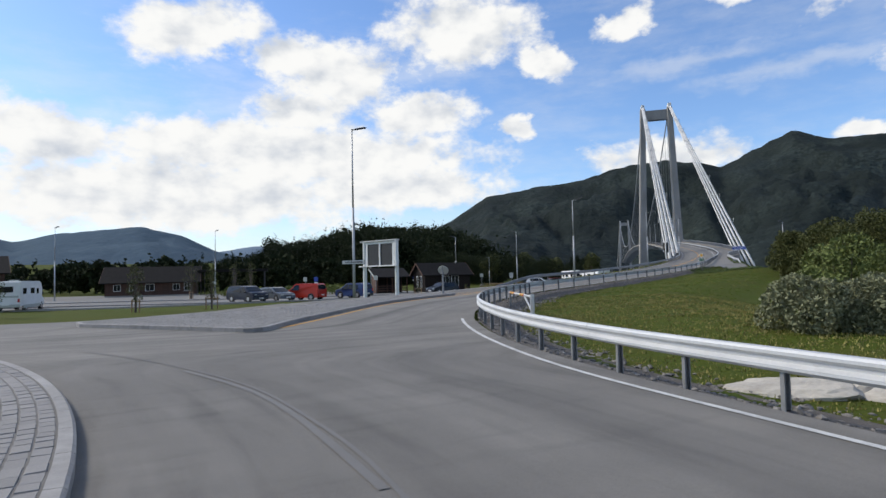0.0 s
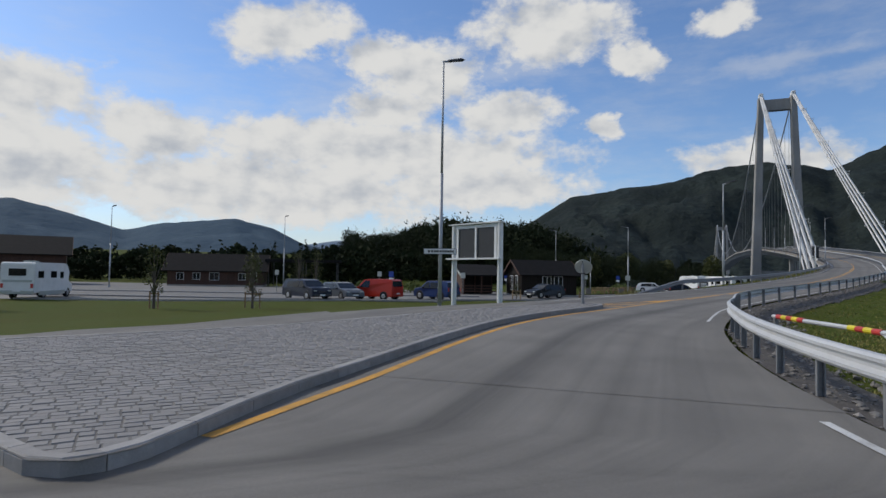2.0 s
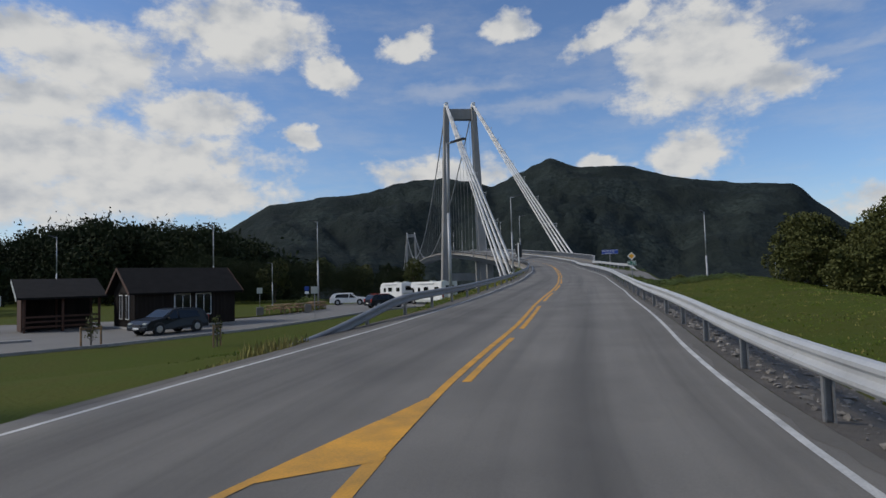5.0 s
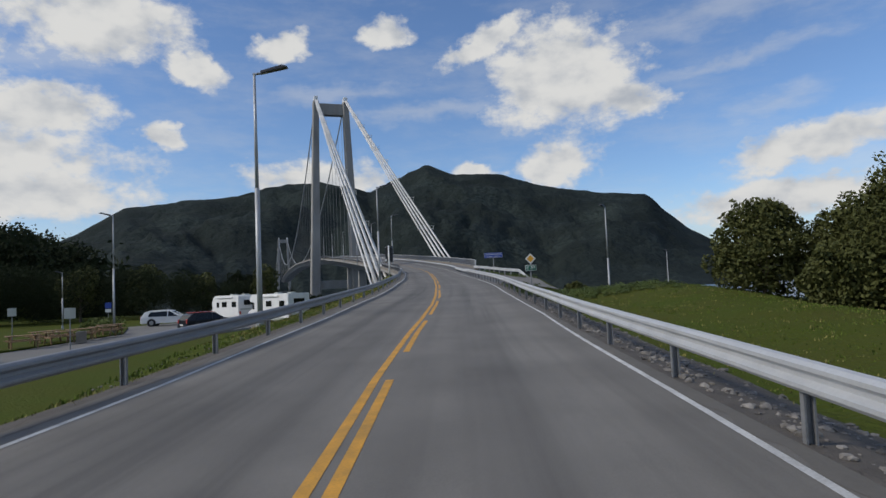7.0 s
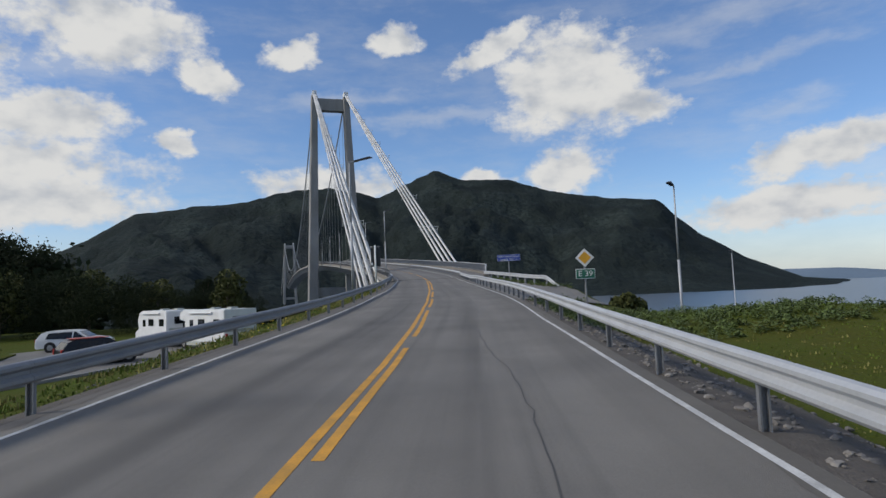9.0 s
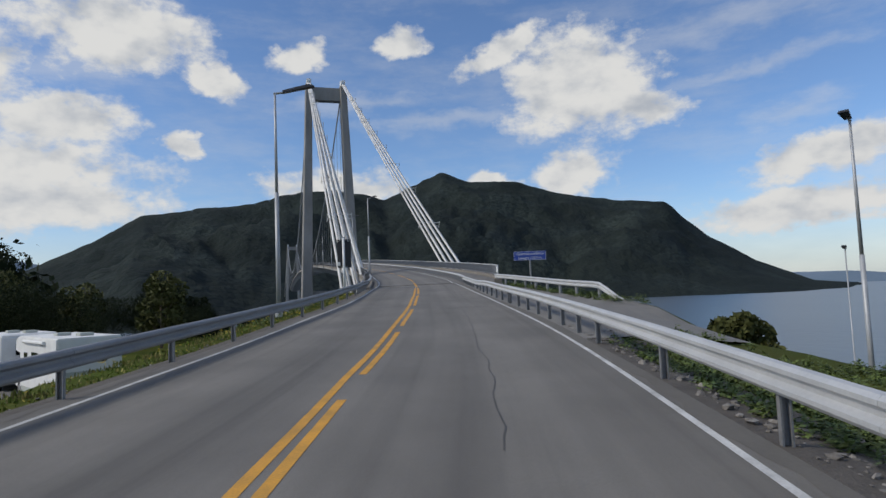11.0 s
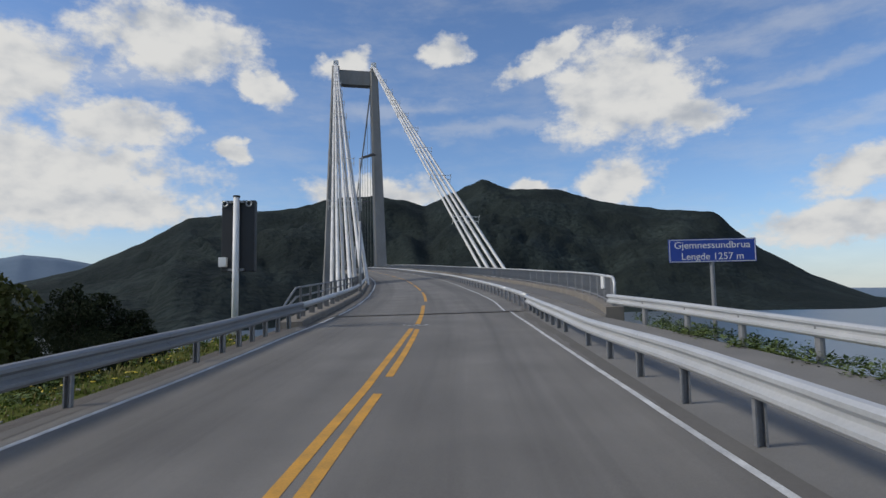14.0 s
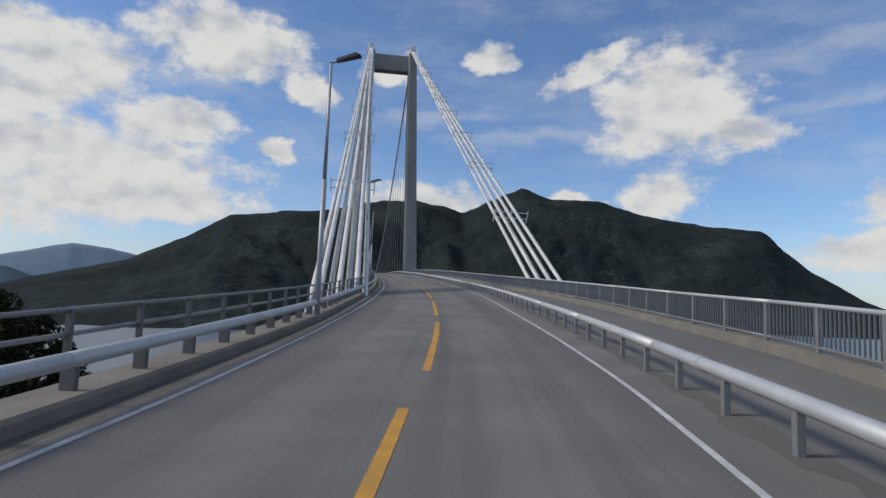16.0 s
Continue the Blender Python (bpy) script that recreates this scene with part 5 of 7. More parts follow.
for sd in (-1, 1):
    top = TOWER_1 + _bx * (sd * leg_x(TOP)) + Vector((0, 0, TOP + 0.7))
    foot_p = FEET[sd]
    run = (foot_p - top)
    across = run.cross(Vector((0, 0, 1))).normalized()
    upn = across.cross(run).normalized()
    n = 7
    for k in range(n):
        wob = (k - (n - 1) / 2)
        a = top + across * wob * 0.13
        b = foot_p + across * wob * 0.52 + upn * (0.5 if k % 2 else -0.1)
        mid = a.lerp(b, 0.5) - Vector((0, 0, 0.9))
        pts = [(1 - t) ** 2 * a + 2 * t * (1 - t) * mid + t * t * b for t in np.linspace(0, 1, 14)]
        part("strand", tube(bmesh.new(), pts, 0.165, 8), CABLE, cables, "white wrapped cable strand", True)
    for t in (0.16, 0.24, 0.32, 0.40, 0.48, 0.575, 0.68, 0.80):
        p = top.lerp(foot_p, t) - Vector((0, 0, 1.8 * t * (1 - t) * 1.0))
        wd = 0.55 + 1.55 * t
        bm = bmesh.new()
        for h in (0.25, 0.9):
            rod(bm, p - across * wd + upn * h, p + across * wd + upn * h, 0.045, n=6)
        for e in (-wd, 0.0, wd):
            rod(bm, p + across * e - upn * 0.2, p + across * e + upn * 1.15, 0.045, n=6)
        part("clamp_frame", bm, CABLE, cables, "white clamp frame with stub posts")
    # main span
    a = TOWER_1 + _bx * (sd * leg_x(TOP))
    b = TOWER_2 + _bx * (sd * leg_x(TOP))
    sag = 47.0
    pts = []
    for t in np.linspace(0, 1, 61):
        p = a.lerp(b, t)
        pts.append(Vector((p.x, p.y, TOP + 0.6 - sag * 4 * t * (1 - t))))
    part("main_cable", tube(bmesh.new(), pts, 0.24, 8), POLE, cables, "grey main cable", True)
    for k in range(1, 50):
        t = k / 50
        p = a.lerp(b, t)
        zt = TOP + 0.6 - sag * 4 * t * (1 - t)
        zd = float(road_z(p.x, p.y)) - 0.3
        if zt - zd > 0.8:
            part("hanger", one_rod((p.x, p.y, zd), (p.x, p.y, zt), 0.055, n=6), HANGER, cables)
    a = TOWER_2 + _bx * (sd * leg_x(TOP)) + Vector((0, 0, TOP + 0.6))
    b = TOWER_2 + _bx * (sd * 10) + _by * 120 + Vector((0, 0, 6))
    part("main_cable", tube(bmesh.new(), [a.lerp(b, t) for t in np.linspace(0, 1, 6)], 0.4, 8), CABLE, cables, "white backstay of the far tower", True)
    part("anchor_block", one_box((foot_p.x - run.normalized().x * -1.5, foot_p.y + run.normalized().y * 1.5, foot_p.z - 8), (6.5, 9, 16), 0.3, Matrix.Rotation(radians(BRIDGE_YAW), 4, "Z")), CONCRETE, bridge, "concrete cable anchor block")


# ---- street furniture ----
def lamp(x, y, base, top, arm, label, bracket=1.6, r=0.085, group="street lamps"):
    """A tapered steel lamp post with a flat luminaire; arm: degrees from +x in which the luminaire points."""
    t = thing("street_lamp", pose(x, y, base, 0, 0, arm), label, "street lamp", group)
    h = top - base
    part("base", one_rod((0, 0, -0.3), (0, 0, 0.35), r * 1.7, r * 1.5, 12), POLE, t, "steel base collar")
    part("pole", rod(one_rod((0, 0, 0), (0, 0, h * 0.55), r, r * 0.85, 12), (0, 0, h * 0.55), (0, 0, h), r * 0.68, r * 0.45, 12), POLE, t, smooth=True)
    part("arm", one_rod((-0.05, 0, h - 0.02), (bracket * 0.25, 0, h + 0.06), r * 0.5, r * 0.42, 8), POLE, t)
    bm = bmesh.new()
    L = bracket * 0.5
    k = 0.22
    v = [(0, -0.10, 0), (L, -0.15, 0.03), (L, 0.15, 0.03), (0, 0.10, 0), (0, -0.08, 0.10), (L * 0.8, -0.13, 0.14), (L * 0.8, 0.13, 0.14), (0, 0.08, 0.10)]
    bv = [bm.verts.new((a + bracket * 0.12, b, c + h + k * a)) for a, b, c in v]
    for f in ((0, 3, 2, 1), (4, 5, 6, 7), (0, 1, 5, 4), (1, 2, 6, 5), (2, 3, 7, 6), (3, 0, 4, 7)):
        bm.faces.new([bv[i] for i in f])
    part("luminaire", bm, DARK_METAL, t, "flat dark grey luminaire")
    return t


G = "tall galvanised steel street lamp with a flat luminaire"
lamp(-6.8, 42.95, -0.36, 12.45, 35, "tall galvanised steel street lamp carrying a street name sign", 1.9, 0.10)
lamp(14.68, 68.7, ground_at(14.68, 68.7), 10.0, -25, G, 1.9, 0.10)
lamp(11.95, 102.0, LOW, 8.81, 160, G, 1.6, 0.09)
lamp(1.38, 96.0, LOW, 7.77, 170, G, 1.5, 0.08)
lamp(-37.6, 95.6, LOW, 9.61, 0, G, 0.9)
lamp(-52.4, 78.6, LOW, 9.11, 0, G, 0.9)
lamp(-14.0, 108.0, LOW, 7.6, 175, G, 1.3, 0.08)
lamp(8.3, 118.0, LOW, 4.9, 170, "short galvanised lamp post beside the picnic area", 1.0, 0.07)
lamp(45.98, 81.2, ground_at(45.98, 81.2) - 0.05, 7.86, 190, G, 1.0)
lamp(67.0, 91.5, ground_at(67.0, 91.5) - 0.05, 4.82, 200, G, 0.9)
lamp(31.93, 94.5, ground_at(31.93, 94.5) - 0.05, 10.93, -20, G + " behind the guardrail", 2.4, 0.09)
for q in (118.6, 144.6, 170, 196, 222, 248):
    p = at(q, half(q) - 0.35 if q > 130 else -3.55)
    lamp(p.x, p.y, p.z - 0.3, p.z + 7.9, heading(q) - 5, "galvanised steel lamp post on the edge of the bridge", 1.5, 0.09, "bridge lamps")


def text_mesh(body, size, material, parent, m, name="lettering", width=None, label=""):
    """Letters as a thin solid."""
    cu = bpy.data.curves.new("text", "FONT")
    cu.body, cu.size, cu.extrude = body, size, 0.003
    cu.align_x, cu.align_y = "CENTER", "CENTER"
    tmp = bpy.data.objects.new("text", cu)
    scene.collection.objects.link(tmp)
    bpy.context.view_layer.update()
    me = bpy.data.meshes.new_from_object(tmp.evaluated_get(bpy.context.evaluated_depsgraph_get()))
    bpy.data.objects.remove(tmp)
    bpy.data.curves.remove(cu)
    if width:
        xs = [v.co.x for v in me.vertices]
        k = width / (max(xs) - min(xs))
        for v in me.vertices:
            v.co.x *= k
    me.materials.clear()
    me.materials.append(material)
    ob = new(name, me)
    ob.parent = parent
    ob.matrix_basis = m
    if label:
        tagged(ob, label)
    return ob


# bridge name sign: faces the approaching road
m = pose(50.3, 102.3, 0, 0, 0, heading(92) - 4)
m.translation.z = ground_at(50.3, 102.3) - 0.1
t = thing("name_sign", m, "blue road sign with white letters on a grey post", "road sign", "road signs")
h = 5.22 - m.translation.z
part("post", one_rod((0, 0.05, -0.2), (0, 0.05, h + 0.2), 0.055, 0.055, 12), GALV_POST, t)
part("panel", one_box((0, 0, h), (2.08, 0.03, 0.58), 0.008), BLUE_SIGN, t, "blue sign panel")
bm = bmesh.new()
for c, s_ in (((0, -0.017, 0.27), (2.0, 0.004, 0.014)), ((0, -0.017, -0.27), (2.0, 0.004, 0.014)), ((-1.015, -0.017, 0), (0.014, 0.004, 0.54)), ((1.015, -0.017, 0), (0.014, 0.004, 0.54))):
    box(bm, (c[0], c[1], c[2] + h), s_)
part("border", bm, WHITE, t, "white border line")
text_mesh("Gjemnessundbrua", 0.24, WHITE, t, pose(0, -0.018, h + 0.13, 90), width=1.8, label="white lettering")
text_mesh("Lengde 1257 m", 0.24, WHITE, t, pose(0, -0.018, h - 0.15, 90), width=1.46, label="white lettering")
part("bracket", box(one_box((0, 0.03, h + 0.15), (0.5, 0.03, 0.05)), (0, 0.03, h - 0.15), (0.5, 0.03, 0.05)), GALV_POST, t)

# priority-road sign with the route number
m = pose(31.66, 74.02, ground_at(31.66, 74.02) - 0.1, 0, 0, heading(60) + 2)
t = thing("priority_sign", m, "yellow diamond priority sign above a green route number plate", "road sign", "road signs")
h = 3.43 - m.translation.z
part("post", one_rod((0, 0.05, -0.2), (0, 0.05, h + 0.3), 0.035, 0.035, 10), GALV_POST, t)
R45 = Matrix.Rotation(radians(45), 4, "Y")
part("rim", one_box((0, 0, h), (0.46, 0.016, 0.46), 0.006, R45), BLACK, t, "thin black rim")
part("diamond", one_box((0, -0.006, h), (0.44, 0.016, 0.44), 0.006, R45), WHITE, t, "white diamond plate")
part("centre", one_box((0, -0.012, h), (0.30, 0.016, 0.30), 0.006, R45), YELLOW_SIGN, t, "yellow centre of the diamond")
part("plate", one_box((0, 0, h - 0.53), (0.64, 0.02, 0.33), 0.01), WHITE, t, "white-edged plate")
part("number_panel", one_box((0, -0.006, h - 0.53), (0.60, 0.02, 0.29), 0.01), GREEN_SIGN, t, "green route number panel")
text_mesh("E 39", 0.26, WHITE, t, pose(0, -0.019, h - 0.53, 90), width=0.46, label="white route number")

# round sign seen from behind on the island tip
m = pose(-0.32, 37.05, float(road_z(-0.32, 37.05)) + 0.1, 0, 0, -12)
t = thing("round_sign", m, "round traffic sign with grey back on a thick steel post", "road sign", "road signs")
part("post", one_rod((0, 0, -0.1), (0, 0, 1.75), 0.05, 0.05, 14), GALV_POST, t, smooth=False)
part("rear_post", one_rod((0.03, 0.06, -0.1), (0.03, 0.06, 1.35), 0.035, 0.035, 12), GALV_POST, t)
part("disc", one_rod((0.02, 0.085, 1.44), (0.02, 0.10, 1.45), 0.325, 0.335, 48), SIGN_BACK, t, "pale grey aluminium sign back")
for z in (1.66, 1.2):
    part("clamp", box(one_box((0, 0.03, z), (0.19, 0.16, 0.035), 0.006), (0, -0.066, z), (0.05, 0.03, 0.05), 0.006), DARK_METAL, t)

# street name plate on the lamp post
m = pose(-6.85, 42.8, 2.72, 0, 0, -4)
t = thing("street_name_sign", m, "narrow white street name sign with a dark border", "street sign", "road signs")
part("plate", one_box((0.05, 0, 0), (1.7, 0.03, 0.30), 0.01), BLACK, t, "dark backing plate")
part("face", one_box((0.05, -0.008, 0), (1.64, 0.03, 0.25), 0.008), WHITE, t, "white face")
bm = bmesh.new()
for x0, w in ((-0.52, 0.12), (-0.36, 0.1), (-0.22, 0.09), (-0.08, 0.13), (0.08, 0.1), (0.21, 0.09), (0.33, 0.1), (0.47, 0.12), (0.6, 0.09), (0.71, 0.08)):
    box(bm, (x0 + 0.01, -0.0245, 0), (w, 0.003, 0.11))
part("lettering", bm, BLACK, t, "row of dark bars")

# large two-panel information board, seen from behind
a, b = Vector((-6.72, 48.1, 0)), Vector((-3.92, 45.7, 0))
yaw = math.degrees(math.atan2(b.y - a.y, b.x - a.x))
w = (b - a).length
m = pose((a.x + b.x) / 2, (a.y + b.y) / 2, -0.5, 0, 0, yaw)
t = thing("information_board", m, "large information board with white steel posts and two black panels", "information board")
for sx in (-1, 1):
    bm = one_box((sx * w / 2, 0, 2.5), (0.20, 0.24, 5.0), 0.012)
    box(bm, (sx * w / 2, -0.1, 2.5), (0.10, 0.09, 4.95), 0.008)
    part("post", bm, WHITE, t, "white painted steel post")
    part("foot", one_box((sx * w / 2 - 0.05, 0, 0.12), (0.46, 0.4, 0.06), 0.008), GALV_POST, t, "steel base plate")
part("top_cap", one_box((-0.08, -0.02, 4.98), (w + 0.55, 0.34, 0.07), 0.01), GALV, t, "steel capping")
part("shelf", one_box((-0.12, -0.12, 2.98), (w + 0.6, 0.36, 0.09), 0.01), WHITE, t, "white steel ledge under the panels")
part("rail", one_box((0, 0, 4.82), (w - 0.2, 0.10, 0.18), 0.01), WHITE, t, "white top rail")
for sx in (-1, 1):
    part("panel", one_box((sx * w * 0.236 - 0.05 * sx, 0.02, 3.88), (w * 0.42, 0.08, 1.72), 0.01), BLACK, t, "black back of a display panel")
    part("stile", one_box((sx * (w / 2 - 0.32), -0.01, 3.9), (0.16, 0.12, 1.74), 0.008), WHITE, t, "white frame upright")
part("mullion", one_box((0, -0.02, 3.9), (0.12, 0.14, 1.74), 0.008), WHITE, t, "white middle upright")

# variable message sign, seen from behind
m = pose(39.9, 108.3, ground_at(39.9, 108.3) - 0.1, 0, 0, heading(100))
t = thing("variable_sign", m, "tall black variable traffic sign seen from behind on a white pole", "road sign", "road signs")
h = 5.83 - m.translation.z
part("pole", one_rod((0, -0.12, -0.3), (0, -0.12, h + 1.0), 0.085, 0.08, 14), WHITE, t, "white steel pole", True)
part("cap", one_rod((0, -0.12, h + 1.0), (0, -0.12, h + 1.04), 0.09, 0.09, 14), DARK_METAL, t)
part("housing", one_box((0.02, 0.06, h), (0.86, 0.2, 1.86), 0.02), BLACK, t, "black sign housing")
for sx in (-0.32, 0.30):
    bm = bmesh.new()
    pts = [(sx + 0.07 * math.cos(k * math.pi / 8), -0.06, h + 0.84 + 0.07 * math.sin(k * math.pi / 8)) for k in range(17)]
    tube(bm, pts, 0.018, 6)
    part("lifting_ring", bm, GALV, t, "pale steel lifting ring")
part("cabinet", one_box((-0.34, -0.09, h - 0.68), (0.2, 0.12, 0.24), 0.01), WHITE, t, "small white control box")
for z in (h + 0.88, h - 0.88):
    part("bracket", one_box((0, -0.08, z), (0.4, 0.1, 0.06), 0.006), GALV_POST, t)

# swing barrier behind the bend of the rail
t = thing("swing_barrier", pose(3.1, 22.0, ground_at(3.1, 22.0) - 0.05, 0, 0, 93), "white tube barrier with red and yellow tape, closed", "road barrier")
part("post", box(one_box((0, 0, 0.45), (0.13, 0.13, 1.1), 0.012), (-0.2, 0, 0.43), (0.08, 0.08, 1.05), 0.01), GALV, t, "pale steel hinge posts")
part("arm", one_rod((0, 0, 0.9), (5.2, 0, 0.92), 0.045, 0.04, 10), GALV, t, "pale steel arm")
part("brace", one_rod((0.1, 0, 0.35), (1.5, 0, 0.88), 0.03, 0.035, 8), GALV, t)
part("rest", one_rod((5.1, 0, -0.3), (5.1, 0, 0.9), 0.04, 0.045, 8), GALV_POST, t, "rest post")
for k, x in ((0, 1.55), (1, 1.77), (2, 1.99), (3, 2.21), (0, 3.9), (1, 4.12), (2, 4.34), (3, 4.56), (4, 4.78)):
    part("tape", one_rod((x, 0, 0.903 + x * 0.0038), (x + 0.22, 0, 0.904 + x * 0.0038), 0.05, 0.05, 10), YELLOW_TAPE if k % 2 else RED, t, "yellow tape" if k % 2 else "red tape")


def post_sign(x, y, base, h, kind, yaw):
    t = thing("parking_sign", pose(x, y, base, 0, 0, yaw), "small blue traffic sign on a thin grey post" if kind == "blue" else "small pale traffic sign on a thin grey post", "road sign", "car park signs")
    part("post", one_rod((0, 0.03, -0.2), (0, 0.03, h), 0.03, 0.03, 8), GALV_POST, t)
    part("panel", one_box((0, 0, h - 0.3), (0.55, 0.02, 0.55), 0.01), BLUE_SIGN if kind == "blue" else SIGN_BACK, t)
    if kind == "blue":
        part("subplate", one_box((0, 0, h - 0.8), (0.5, 0.02, 0.3), 0.01), WHITE, t)


for x, y, k in ((-15.6, 70.0, "blue"), (-18.8, 78.0, "grey"), (-9.0, 74.0, "grey"), (-30.0, 76.0, "grey"), (-5.2, 92.0, "blue"), (12.0, 112.0, "blue"), (5.6, 98.0, "grey"), (9.0, 84.0, "grey")):
    post_sign(x, y, LOW, 2.5, k, -20)


# ---- car park ----
park = [(-110, 45.5), (-60, 48.5), (-38.5, 50.8), (-28.5, 53.0), (-21, 57.0), (-11, 63.0), (-2.8, 67.6), (4.0, 73.6), (9.5, 81.0), (14.2, 88.8), (21.0, 95.5), (26.6, 97.5), (26.6, 104.0), (25.0, 112.5), (21.0, 115.0),
        (17.0, 114.0), (13.0, 112.0), (11.5, 104.0), (9.0, 97.0), (4.0, 92.0), (-6.0, 92.5), (-20.0, 96.0), (-60.0, 104.0), (-110.0, 100.0)]
bm = bmesh.new()
f = bm.faces.new([bm.verts.new((x, y, LOW + 0.03)) for x, y in park])
bmesh.ops.recalc_face_normals(bm, faces=bm.faces)
bmesh.ops.triangulate(bm, faces=bm.faces[:])
ob = part("pavement", bm, PARKING)
tagged(ob, "light grey asphalt of the rest-area car park", "car park", kind="structure")
kerbs = thing("baseboard", Matrix(), "low grey kerb stones along the car park", "kerb", kind="structure")
kp = [(x, y) for x, y in park[2:11]]
for (x0, y0), (x1, y1) in zip(kp, kp[1:]):
    L = math.hypot(x1 - x0, y1 - y0)
    part("kerb_stone", one_box(((x0 + x1) / 2, (y0 + y1) / 2, LOW + 0.06), (L - 0.02, 0.16, 0.16), 0.02, Matrix.Rotation(math.atan2(y1 - y0, x1 - x0), 4, "Z")), GRANITE, kerbs)
isl = [(1.0, 86.5), (5.5, 89.5), (12.5, 100.5), (13.5, 110.0), (9.5, 110.0), (5.0, 97.0), (0.0, 92.0)]
bm = prism(isl, LOW - 0.1, LOW + 0.12)
ob = part("lawn", bm, GRASS)
tagged(ob, "planted grass island in the car park", "grass", kind="structure")
for c, s_, a in (((-30, 70), (46, 0.5, 0.14), 8), ((-34, 58), (50, 0.5, 0.14), 6)):
    ob = part("traffic_island", one_box((c[0], c[1], LOW + 0.08), s_, 0.03, Matrix.Rotation(radians(a), 4, "Z")), GRANITE)
    tagged(ob, "long low grey kerb between parking lanes", "kerb", kind="structure")


def wheel(parent, x, y, r, w=0.2):
    t = part("wheel", one_rod((x, y - w / 2, r), (x, y + w / 2, r), r, r, 20), RUBBER, parent, "black tyre")
    for sd in (-1, 1):
        part("rim", one_rod((x, y + sd * (w / 2 - 0.01), r), (x, y + sd * (w / 2 + 0.012), r), r * 0.66, r * 0.5, 14), ALLOY, t, "light alloy rim")
    return t


def car(m, label, paint, L=4.5, W=1.82, H=1.55, style="estate", group="parked cars"):
    """A car, its nose towards +x: a lofted body, a cabin with glass, wheels, lamps and bumpers."""
    t = thing("car", m, label, "car", group)
    sill, belt = 0.28, H * 0.58
    if style == "van":
        prof = [(-L / 2, 0.42), (-L / 2 + 0.02, H * 0.62), (-L / 2 + 0.1, H * 0.93), (-L / 2 + 0.3, H), (L * 0.12, H), (L * 0.22, H * 0.96), (L * 0.36, H * 0.64), (L * 0.46, H * 0.55), (L / 2, H * 0.42), (L / 2, 0.34), (L / 2 - 0.06, sill), (-L / 2 + 0.05, sill)]
    elif style == "suv":
        prof = [(-L / 2, 0.5), (-L / 2 + 0.02, H * 0.6), (-L / 2 + 0.22, H * 0.92), (-L / 2 + 0.5, H), (L * 0.05, H), (L * 0.14, H * 0.95), (L * 0.29, H * 0.66), (L * 0.45, H * 0.59), (L / 2 - 0.03, H * 0.46), (L / 2, 0.4), (L / 2 - 0.06, sill), (-L / 2 + 0.05, sill)]
    else:
        prof = [(-L / 2, 0.48), (-L / 2 + 0.03, H * 0.6), (-L / 2 + 0.35, H * 0.9), (-L / 2 + 0.75, H * 0.985), (-L * 0.05, H), (L * 0.08, H * 0.96), (L * 0.24, H * 0.66), (L * 0.43, H * 0.57), (L / 2 - 0.04, H * 0.44), (L / 2, 0.38), (L / 2 - 0.06, sill), (-L / 2 + 0.05, sill)]
    ys = (-1, -0.97, -0.6, 0.6, 0.97, 1)
    bm = bmesh.new()
    rings = []
    for yv in ys:
        ring = []
        for x, z in prof:
            tum = 1 - 0.15 * max(0.0, (z - belt) / (H - belt))
            inn = (0.05 if abs(yv) > 0.98 else 0.0)
            cx = x * (1 - inn * 0.6)
            cz = z - (0.05 * (z > belt)) * (abs(yv) > 0.98) - inn * 0.25 * (z > belt)
            ring.append(bm.verts.new((cx, yv * W / 2 * tum, cz)))
        rings.append(ring)
    n = len(prof)
    for a_, b_ in zip(rings, rings[1:]):
        for i in range(n):
            bm.faces.new((a_[i], a_[(i + 1) % n], b_[(i + 1) % n], b_[i]))
    bm.faces.new(rings[0])
    bm.faces.new(rings[-1][::-1])
    bmesh.ops.recalc_face_normals(bm, faces=bm.faces)
    part("body", bm, paint, t, smooth=False)

    def panel(name, pts, material, label=""):
        bm = bmesh.new()
        bm.faces.new([bm.verts.new(p) for p in pts])
        r = bmesh.ops.extrude_face_region(bm, geom=bm.faces[:])
        c = Vector((sum(p[0] for p in pts), sum(p[1] for p in pts), sum(p[2] for p in pts))) / len(pts)
        nrm = (Vector(pts[1]) - Vector(pts[0])).cross(Vector(pts[2]) - Vector(pts[0])).normalized()
        if nrm.dot(c - Vector((0, 0, H * 0.5))) < 0:
            nrm = -nrm
        for e in r["geom"]:
            if isinstance(e, bmesh.types.BMVert):
                e.co += nrm * 0.014
        bmesh.ops.recalc_face_normals(bm, faces=bm.faces)
        part(name, bm, material, t, label)

    top = H * 0.93

    def side(z):
        return W / 2 * (1 - 0.15 * max(0.0, (z - belt) / (H - belt)))
    back_x = -L / 2 + (0.22 if style == "van" else 0.3)
    ws0, ws1 = (prof[6], prof[5])
    for sd in (-1, 1):
        y0, y1 = sd * (side(belt + 0.03) + 0.002), sd * (side(top) - 0.022)
        fx0, fx1 = ws0[0] - 0.12, ws1[0] - 0.05
        midx = (-0.02 + fx0) / 2
        panel("side_window", [(midx - 0.35, y0, belt + 0.03), (fx0, y0, belt + 0.03), (fx1 - 0.05, y1, top - 0.02), (midx - 0.33, y1, top - 0.02)], CAR_GLASS, "dark side window")
        if style != "van":
            panel("side_window", [(back_x + 0.35, y0, belt + 0.06), (midx - 0.45, y0, belt + 0.03), (midx - 0.43, y1, top - 0.02), (back_x + 0.55, y1, top - 0.04)], CAR_GLASS, "dark rear side window")
